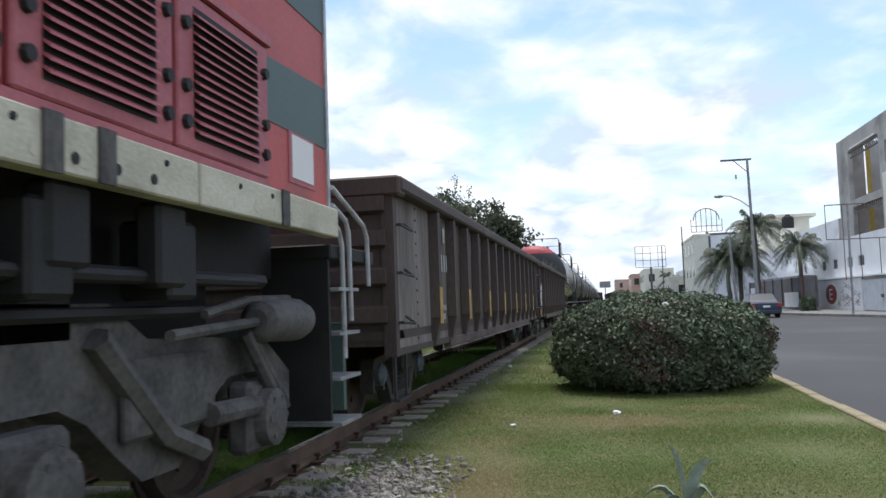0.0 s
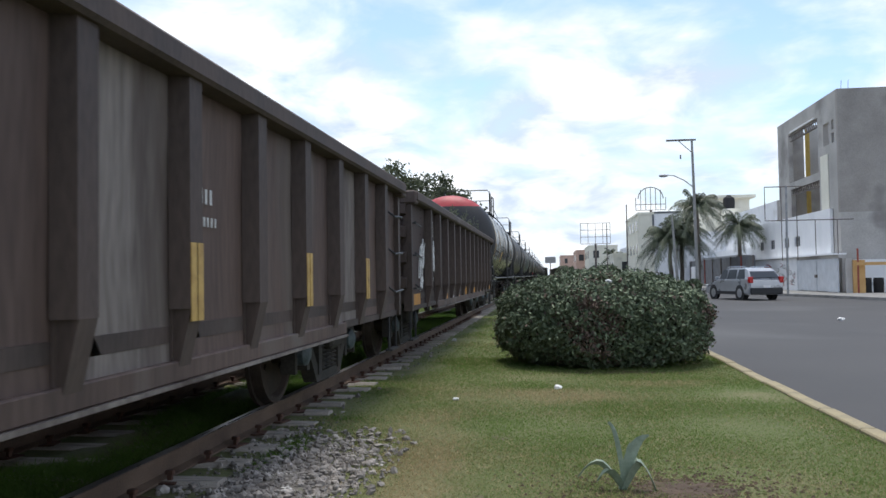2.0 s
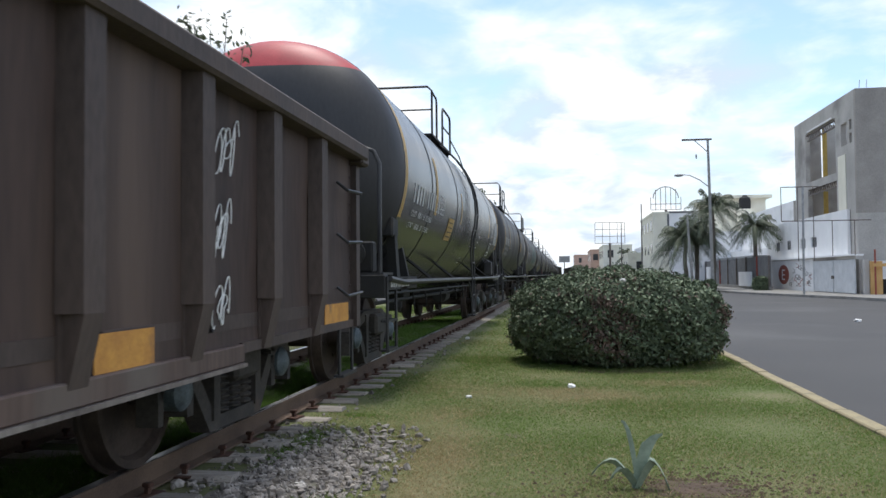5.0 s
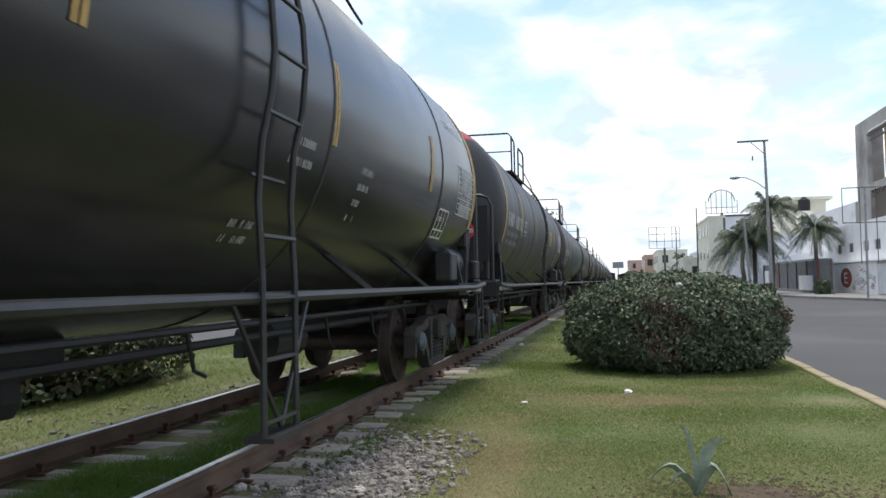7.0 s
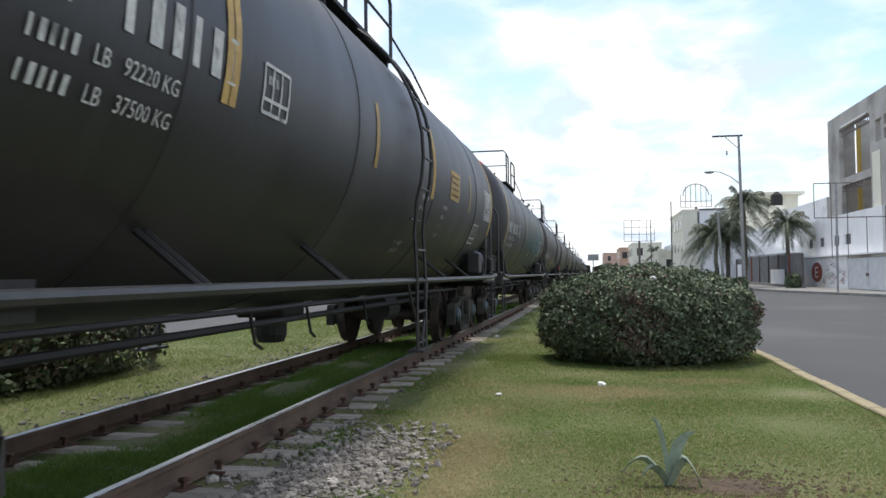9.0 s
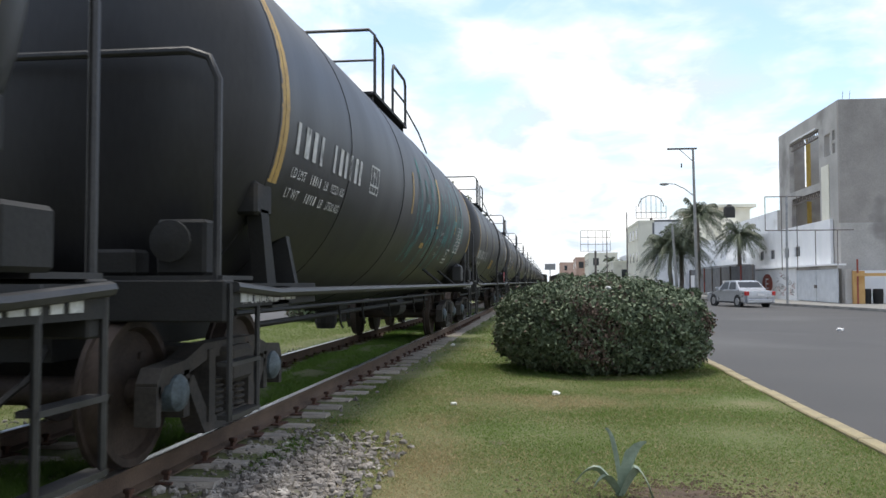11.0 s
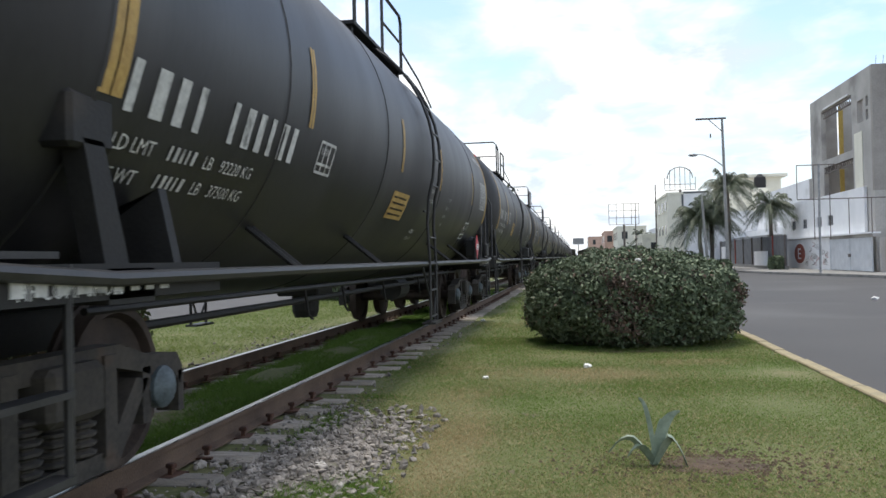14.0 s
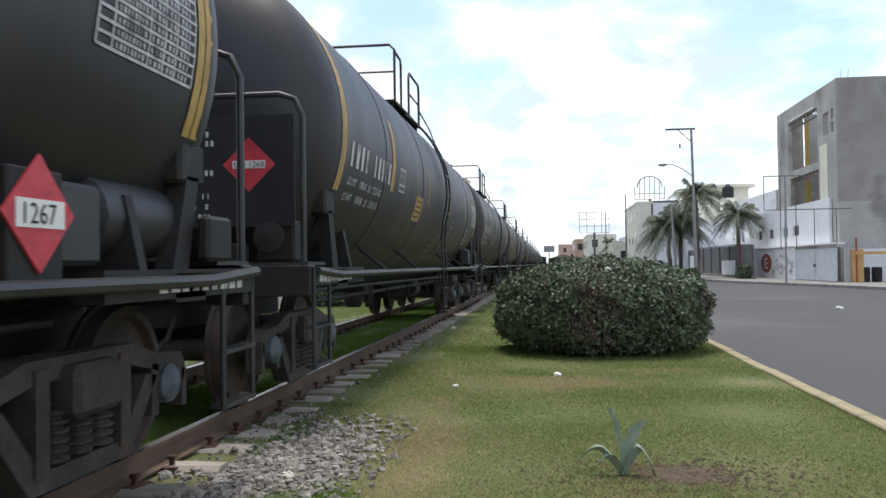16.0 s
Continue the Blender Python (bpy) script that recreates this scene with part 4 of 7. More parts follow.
def tank_body(car, red, spin, laddered=True, gloss=False):
    """Everything that all the tank cars have."""
    S = TANK_SHARED
    H = TANK_HALF

    def once(name, build, mat, label="", smooth=False, key=None):
        k = key or name
        if k in S:
            o = share(S[k], (0, 0, 0), car, name=name)
        else:
            o = S[k] = part(name, build(), mat, car, smooth=smooth)
        if label:
            tagged(o, label)
        return o

    def shell():
        bm = bmesh.new()
        rows = [(-H, TANK_R)] + [(y, TANK_R) for y in np.linspace(-H, H, 13)[1:-1]] + [(H, TANK_R)]
        lathe(bm, rows, 64, "y", (0, 0, TANK_Z))
        return bm

    def head(s):
        bm = bmesh.new()
        prof = [(s * H, TANK_R)] + [(s * (H + 0.62 * math.sin(a)), TANK_R * math.cos(a) ** 0.75) for a in np.linspace(0.06, 1.54, 12)]
        lathe(bm, prof, 64, "y", (0, 0, TANK_Z))
        bmesh.ops.bisect_plane(bm, geom=bm.verts[:] + bm.edges[:] + bm.faces[:], plane_co=(0, 0, TANK_Z + 1.10), plane_no=(0, 0, 1))
        for f in bm.faces:
            f.material_index = 1 if f.calc_center_median().z > TANK_Z + 1.10 else 0
        return bm

    once("shell", shell, M["gloss_black"] if gloss else M["black"], "long black cylindrical tank shell", True, key=("shell", gloss))
    for s in (-1, 1):
        once("tank_head", lambda: head(s), [M["black"], M["red_head"] if red and s < 0 else M["black"]], "dished tank end", True, key=("head", s, red))

    for y in (-4.6, -1.9, 1.25, 4.6, -H + 0.02, H - 0.02):
        once("weld_seam", lambda: lathe(bmesh.new(), [(y - 0.02, TANK_R), (y - 0.012, TANK_R + 0.007), (y + 0.012, TANK_R + 0.007), (y + 0.02, TANK_R)], 64, "y", (0, 0, TANK_Z)), M["black"], smooth=True, key=("seam", y))

    # end sills, decks and tank saddles
    def end_frame(s):
        bm = boxed(-1.42, 1.42, s * 7.20, s * 7.36, 0.86, 1.10, bevel=0.01)
        box(bm, -0.35, 0.35, s * 4.9, s * 7.3, 0.62, 0.98)
        box(bm, -1.44, 1.44, s * 6.25, s * 6.6, 0.92, 1.06)
        box(bm, -1.44, -1.30, s * 5.6, s * 7.3, 0.94, 1.08)
        box(bm, 1.30, 1.44, s * 5.6, s * 7.3, 0.94, 1.08)
        return bm

    def saddle(s):
        bm = bmesh.new()
        for x in (-1, 1):
            prism(bm, [(s * 6.34, 1.06), (s * 6.52, 1.06), (s * 6.66, 1.56), (s * 6.52, 1.56)], x * 1.28, x * 1.38, "x")
            box(bm, x * 1.05, x * 1.38, s * 6.44, s * 6.74, 1.52, 1.74, 0.02)
            prism(bm, [(x * 0.2, 0.95), (x * 1.42, 1.04), (x * 1.34, 1.42), (x * 1.0, 1.25), (x * 0.6, 0.95)], s * 5.95, s * 6.02, "y")
        return bm

    for s in (-1, 1):
        once("end_frame", lambda: end_frame(s), M["frame"], key=("end", s))
        once("tank_saddle", lambda: saddle(s), M["frame"], key=("saddle", s))
        once("deck", lambda: boxed(-1.40, 1.40, s * 6.85, s * 7.34, 1.10, 1.125), M["pipe"], "grated end deck", key=("deck", s))

        def hoop():
            bm = bmesh.new()
            y = s * 7.32
            tube(bm, [(-1.36, y, 1.1), (-1.36, y, 2.25), (-1.30, y, 2.38), (-1.18, y, 2.42), (1.18, y, 2.42), (1.30, y, 2.38), (1.36, y, 2.25), (1.36, y, 1.1)], 0.024, 8)
            return bm
        once("end_handrail", hoop, M["pipe"], "bent tube end handrail", True, key=("hoop", s))
        for x in (-1, 1):
            def ladder():
                bm = bmesh.new()
                for y in (s * 6.85, s * 7.3):
                    tube(bm, [(x * 1.43, y, 0.30), (x * 1.43, y, 1.08)], 0.018, 6)
                for z in (0.32, 0.62):
                    box(bm, x * 1.36, x * 1.45, s * 6.84, s * 7.31, z - 0.012, z + 0.012)
                return bm
            once("step", ladder, M["pipe"], key=("step", s, x))
    for x in (-1, 1):
        once("side_rail", lambda: tubed([(x * 1.46, -7.3, 1.06), (x * 1.47, -6.6, 1.02), (x * 1.47, 6.6, 1.02), (x * 1.46, 7.3, 1.06)], 0.031, 8), M["pipe"], "long tubular side handrail", True, key=("rail", x))

        for y in (-4.40, -2.13, 2.1, 4.0) if laddered else (2.1, 4.0):
            def brace():
                bm = bmesh.new()
                for d in (0, 0.09):
                    tube(bm, [(x * 1.10, y - 0.04 + d, 1.31), (x * 1.46, y - 0.04 + d, 1.02)], 0.020, 6)
                return bm
            once("brace", brace, M["frame"], key=("brace", x, y))

    # underneath: brake gear, bottom outlet, rods
    def gear():
        bm = bmesh.new()
        tube(bm, [(0.72, -5.6, 0.72), (0.75, 5.6, 0.74)], 0.028, 6)
        tube(bm, [(0.95, -6.0, 0.86), (0.95, 6.0, 0.84)], 0.02, 6)
        tube(bm, [(-0.7, -5.0, 0.70), (-0.7, 5.0, 0.70)], 0.03, 6)
        lathe(bm, [(-0.05, 0.16), (0.55, 0.16)], 12, "y", (0.55, 2.2, 0.66))
        for y in (-2.4, -1.2, 0.6, 2.9, 4.2):
            tube(bm, [(0.8, y, 0.84), (0.82, y + 0.05, 0.60), (0.80, y + 0.22, 0.55)], 0.014, 5)
        return bm
    once("brake_rigging", gear, M["frame"])

    def outlet():
        bm = lathe(bmesh.new(), [(0.42, 0.13), (0.50, 0.16), (0.85, 0.16)], 14, "z")
        box(bm, -0.25, 0.25, -0.3, 0.3, 0.68, 0.84, 0.02)
        return bm
    once("bottom_outlet", outlet, M["frame"])

    # top platform, railing and manway
    top = TANK_Z + TANK_R

    def platform():
        bm = bmesh.new()
        for x in (-0.78, 0.78):
            box(bm, x - 0.14, x + 0.14, -0.95, 1.6, top - 0.17, top - 0.13)
            for y in (-0.85, 1.5):
                box(bm, x * 0.8, x * 1.12, y - 0.03, y + 0.03, top - 0.36, top - 0.14)
        return bm
    once("platform", platform, M["frame"], "dark walkway platform on top of the tank")

    z0, z1 = top - 0.15, top + 0.74

    def side_railing(x):
        bm = bmesh.new()
        tube(bm, [(x, 0.45, z0), (x, 0.45, z1 - 0.22), (x, 0.52, z1 - 0.14), (x, 1.47, z1 - 0.14), (x, 1.55, z1 - 0.22), (x, 1.55, z0)], 0.022, 6)
        tube(bm, [(x, 0.45, z1 - 0.5), (x, 1.55, z1 - 0.5)], 0.016, 6)
        return bm

    def end_railing():
        bm, y = bmesh.new(), -0.85
        tube(bm, [(-0.9, y, z0), (-0.9, y, z1 - 0.08), (-0.82, y, z1), (0.82, y, z1), (0.9, y, z1 - 0.08), (0.9, y, z0)], 0.022, 6)
        tube(bm, [(-0.9, y, z1 - 0.42), (0.9, y, z1 - 0.42)], 0.016, 6)
        for x in (-0.9, 0.9):
            tube(bm, [(x, y, z1 - 0.1), (x, y + 0.5, z1 - 0.12), (x, y + 0.56, z1 - 0.2), (x, y + 0.56, z0)], 0.02, 6)
        return bm
    once("end_railing", end_railing, M["pipe"], "black tubular safety railing", True)
    for x in (-0.9, 0.9):
        once("side_railing", lambda: side_railing(x), M["pipe"], "black tubular safety railing", True, key=("siderail", x))
    # safety cable running down from the platform to the ladder
    once("top_cable", lambda: tubed([(0.9, 1.55, z0 + 0.3), (1.0, 2.3, z0 + 0.04), (0.98, 3.2, z0 - 0.1), (0.95, 3.6, z0 - 0.12)], 0.014, 5), M["pipe"])

    def manway():
        bm = lathe(bmesh.new(), [(top - 0.1, 0.30), (top + 0.14, 0.30), (top + 0.14, 0.36), (top + 0.20, 0.36), (top + 0.24, 0.2)], 18, "z", (0, 0.1, 0))
        lathe(bm, [(top - 0.1, 0.12), (top + 0.2, 0.12), (top + 0.22, 0.16), (top + 0.27, 0.1)], 12, "z", (0.15, 1.0, 0))
        lathe(bm, [(top - 0.1, 0.09), (top + 0.24, 0.09), (top + 0.26, 0.13), (top + 0.30, 0.05)], 10, "z", (0.25, -0.7, 0))
        return bm
    once("manway", manway, M["frame"], "round manway and valve on the tank top", True)

    for x in (-1, 1):
        def side_ladder():
            bm = bmesh.new()
            arc = [(x * (TANK_R + 0.09) * math.cos(a), TANK_Z + (TANK_R + 0.09) * math.sin(a)) for a in np.linspace(-0.6, 1.0, 12)]
            line = [(x * 1.50, 0.33), (x * 1.50, 1.1), (x * 1.48, 1.5)] + [p for p in arc if p[1] > 1.6]
            for y in (0.08, 0.50):
                tube(bm, [(p[0], y, p[1]) for p in line], 0.019, 6)
            for y in (-0.2, 0.8):
                tube(bm, [(x * 1.46, y, 1.03), (x * 1.5, 0.29, 0.36)], 0.014, 5)
            box(bm, x * 1.40, x * 1.56, 0.06, 0.52, 0.31, 0.335)
            return bm
        if laddered:
            ladder = once("ladder", side_ladder, M["pipe"], "narrow steel ladder up the tank side", True, key=("ladder", x))
            for z in np.arange(0.4, 3.6, 0.31):
                px = x * 1.50 if z < 1.6 else x * (TANK_R + 0.09) * math.cos(math.asin(min(0.95, (z - TANK_Z) / (TANK_R + 0.09))))
                rung = once("rung", lambda: tubed([(0, 0.08, 0), (0, 0.50, 0)], 0.014, 5), M["pipe"])
                rung.parent, rung.matrix_basis = ladder, pose(px, 0, z)

    for s in (-1, 1):
        coupler(car, s * 7.2, s)
        freight_truck(car, 6.10 if s > 0 else -6.34, spin)
    once("air_reservoir", lambda: lathe(bmesh.new(), [(5.75, 0.10), (5.80, 0.19), (6.45, 0.19), (6.52, 0.10)], 16, "y", (1.16, 0, 1.32)), M["pipe"], "dark air reservoir", True)
    once("valve_box", lambda: boxed(1.22, 1.42, 5.30, 5.62, 1.10, 1.42, bevel=0.02), M["pipe"])
    once("hand_brake", lambda: lathe(bmesh.new(), [(-7.40, 0.02), (-7.38, 0.12), (-7.35, 0.12), (-7.33, 0.02)], 16, "y", (1.1, 0, 1.32)), M["frame"], "round hand brake wheel", True)
    for k, (x0, x1, zz) in enumerate(((0.55, 0.85, 1.28), (0.98, 1.28, 1.45), (-0.5, 0.2, 1.30))):
        once("gear_box", lambda: boxed(x0, x1, -7.30, -7.1, 1.125, zz, bevel=0.02), M["frame"], key=("gear", k))


def tank_car(index):
    centre = FIRST_PLANE + CAR_LEN * (index + 0.5) - (0.19 if index == 0 else 0)
    labels = {0: "glossy black tank car with red top on its end", 1: "black tank car with yellow reflector strips and lettering", 2: "black tank car with teal spray paint on its side", 3: "black tank car with white tables and hazard placards"}
    car = thing("tank_car", (TRACK, centre - run(0), RAILTOP), labels.get(index, "black railway tank car in a long train"), "tank car", "tank cars of the train")
    near = index < 9
    tank_body(car, index < 8, index < 6, index != 2, index == 0)
    MOVERS.append((car, centre))
    if not near:
        return
    rnd = random.Random(20 + index)
    # reflector strips round the shell
    wide, thin = {1: ((-4.17, 1.16), (-1.35, 3.93)), 2: ((1.35,), (-1.2, 3.75)), 3: ((), (-4.15, -1.2, 1.2, 4.45))}.get(index, ((-4.17,), (-1.3, 1.3, 4.1)))
    strips = [(y, 0.085, -0.55, 1.0) for y in (-6.50, 6.50)] + [(y, 0.080, -0.36, 0.45) for y in wide] + [(y, 0.045, -0.32, 0.22) for y in thin]
    for y, w, lo, hi in strips:
        bm = bmesh.new()
        shell_patch(bm, y - w, y - 0.006, lo, hi)
        shell_patch(bm, y + 0.006, y + w, lo, hi)
        part("reflector_strip", bm, M["yellow"], car, "faded yellow reflector strip")
    y0, up0 = {0: (-5.9, -0.32), 1: (-6.15, -0.26), 3: (-6.38, -0.59)}.get(index, (-6.2, -0.30))
    bm = bmesh.new()
    glyphs(bm, y0, y0 + 0.82, 4, up0, 0.225)
    glyphs(bm, y0 + 1.02, y0 + 2.12, 6, up0, 0.225)
    tagged(part("lettering", bm, M["white_mark"], car, "large white stencilled marking"), kind="stuff")
    bm = bmesh.new()
    for k, (short, kilos) in enumerate((("LD LMT", "92220 KG"), ("LT WT", "37500 KG"))):
        up = up0 - 0.165 - 0.15 * k
        shell_text(short, y0, up, 0.105, M["white_mark"], car)
        glyphs(bm, y0 + 0.50, y0 + 0.80, 5, up, 0.075)
        shell_text("LB", y0 + 0.86, up, 0.105, M["white_mark"], car)
        shell_text(kilos, y0 + 1.06, up, 0.105, M["white_mark"], car)
    if index != 2:
        for k, up in enumerate((-0.40, -0.52)):
            marks(bm, 0.65, up, 0.05, 10, seed=index + 50 + k)
        for k, up in enumerate((-0.95, -1.05)):
            marks(bm, 0.3, up, 0.05, 9, seed=index + 70 + k)
    for k, up in enumerate((-0.42, -0.54, -0.66, -0.78)):
        marks(bm, 1.95, up, 0.05, 8 - k, seed=index + 60 + k)
    tagged(part("small_lettering", bm, M["white_mark"], car, "small white stencilled lines"), kind="stuff")
    py, pu, pw, ph = {0: (-2.75, -0.66, 0.6, 0.36), 1: (2.28, -0.26, 0.68, 0.37), 2: (0.27, -0.72, 0.27, 0.08), 3: (-1.30, -0.82, 0.76, 0.30)}.get(index, (-2.4, -0.6, 0.6, 0.34))
    bm = bmesh.new()
    shell_patch(bm, py, py + pw, pu, pu + ph)
    panel = part("yellow_panel", bm, M["yellow"], car, "yellow notice panel")
    bm = bmesh.new()
    for k in range(4):
        x = py + 0.06
        while x < py + pw - 0.12:
            w = rnd.uniform(0.02, 0.07)
            shell_patch(bm, x, x + w, pu + ph * (0.14 + 0.21 * k), pu + ph * (0.21 + 0.21 * k), TANK_R + 0.010)
            x += w + 0.022
    tagged(part("notice_print", bm, M["frame"], panel), kind="stuff")
    # framed stencil boxes
    low = {0: (4.68, -0.75, 0.48, 0.31), 2: (3.30, -0.89, 0.42, 0.26), 3: (4.32, -0.92, 0.46, 0.29)}.get(index, (4.7, -0.75, 0.5, 0.3))
    for y, up, w, h in ((-3.77, -0.31, 0.37, 0.26) if index != 3 else (-3.86, -0.59, 0.34, 0.22), low):
        bm = bmesh.new()
        for a in (0, w / 3, w * 2 / 3, w):
            shell_patch(bm, y + a - 0.010, y + a + 0.010, up, up + h)
        for b in (0, h * 0.28, h):
            shell_patch(bm, y, y + w, up + b - 0.010, up + b + 0.010)
        marks(bm, y + 0.05, up + h * 0.6, 0.05, 5, seed=index)
        part("stencil_box", bm, M["white_mark"], car, "white stencilled frame")
    # ruled white table near the far end
    bm = bmesh.new()
    rows, y0, y1, u0, u1 = {0: (9, 5.48, 6.38, -0.43, 0.12), 2: (7, 4.16, 4.95, -0.64, -0.16)}.get(index, (9, 5.50, 6.38, -0.31, 0.16))
    for k in range(rows + 1):
        up = u0 + (u1 - u0) * k / rows
        shell_patch(bm, y0, y1, up - 0.007, up + 0.007)
    for a in (y0, y0 + 0.12, y0 + 0.42, y0 + 0.56, y0 + 0.68, y1):
        shell_patch(bm, a - 0.007, a + 0.007, u0, u1)
    for k in range(rows):
        up = u0 + (u1 - u0) * (k + 0.25) / rows
        glyphs(bm, y0 + 0.15, y0 + 0.40, 8, up, 0.026)
        glyphs(bm, y0 + 0.44, y1 - 0.04, 10, up, 0.026)
    tagged(part("table_panel", bm, M["white_mark"], car, "white ruled table of data"), kind="stuff")
    if index in (0, 1):
        bm = bmesh.new()
        for k in range(rows):
            if k not in (2, 3):
                shell_patch(bm, y0 + 0.16, y1 - 0.05, u0 + (u1 - u0) * (k + 0.12) / rows, u0 + (u1 - u0) * (k + 0.88) / rows, TANK_R + 0.004)
        tagged(part("table_paint", bm, M["steel"], car, "pale painted table ground"), kind="stuff")
    # plate on the end sill and placards
    for s in (-1, 1):
        bm = bmesh.new()
        x = s * 6.62 - 0.55
        for k in range(9):
            box(bm, 1.441, 1.446, x + k * 0.12, x + k * 0.12 + rnd.uniform(0.06, 0.1), 0.97, 1.04)
        part("sill_lettering", bm, M["white_mark"], car, "white lettering on the sill")
    if index == 3:
        part("placard_holder", boxed(1.40, 1.45, 4.98, 5.30, 1.02, 1.44, bevel=0.01), M["frame"], car)
        placard(car, 5.14, 1.28, "1267")
    bm = boxed(1.40, 1.47, 6.58, 6.90, 1.12, 1.36, bevel=0.02)
    part("tool_box", bm, M["frame"], car)
    if index in (1, 4, 6):
        # placard and lines of writing at the front end
        bm = prism(bmesh.new(), [(0.94, 1.67), (1.15, 1.88), (0.94, 2.09), (0.73, 1.88)], -7.345, -7.335, "y")
        pl = part("placard", bm, M["placard_red"], car, "red diamond hazard placard")
        part("placard_panel", boxed(0.81, 1.07, -7.350, -7.346, 1.85, 1.91), M["paper"], pl, "white number panel")
        me = text_mesh("UN 1268", 0.066)
        for v in me.vertices:
            v.co = (0.818 + v.co.x, -7.353, 1.857 + v.co.y)
        me.materials.append(M["frame"])
        o = new("number", me)
        o.parent = pl
        bm = bmesh.new()
        for z, x0, n in ((2.17, 0.34, 7), (2.10, 0.30, 8), (2.03, 0.34, 8), (1.80, 0.25, 10), (1.72, 0.25, 8), (1.62, 0.27, 9), (1.54, 0.25, 9), (1.46, 0.28, 9)):
            for k in range(n):
                if rnd.random() > 0.15:
                    box(bm, x0 + k * 0.042, x0 + k * 0.042 + rnd.choice((0.008, 0.022)), -7.349, -7.345, z, z + 0.042)
        tagged(part("end_lettering", bm, M["white_mark"], car, "small white stencilled lines"), kind="stuff")
        part("end_plate", boxed(0.2, 1.3, -7.344, -7.334, 1.40, 2.26), M["black"], car)
    if index == 2:
        bm = spray(bmesh.new(), random.Random(9), -0.7, -0.3, 6.0, 2.2, 10, 0.026)
        tagged(part("spray_paint", bm, M["teal"], car, "teal spray-painted lettering"), kind="stuff")
    if index in (3, 0):
        shell_text("COMBUSTOLEO", 5.15, 0.52, 0.15, M["white_mark"], car)
    me = text_mesh("HF COMP SHOES", 0.085)
    for v in me.vertices:
        v.co = (1.449, -7.15 + v.co.x, 0.875 + v.co.y + 0.085)
    me.materials.append(M["white_mark"])
    o = new("lettering", me)
    o.parent = car


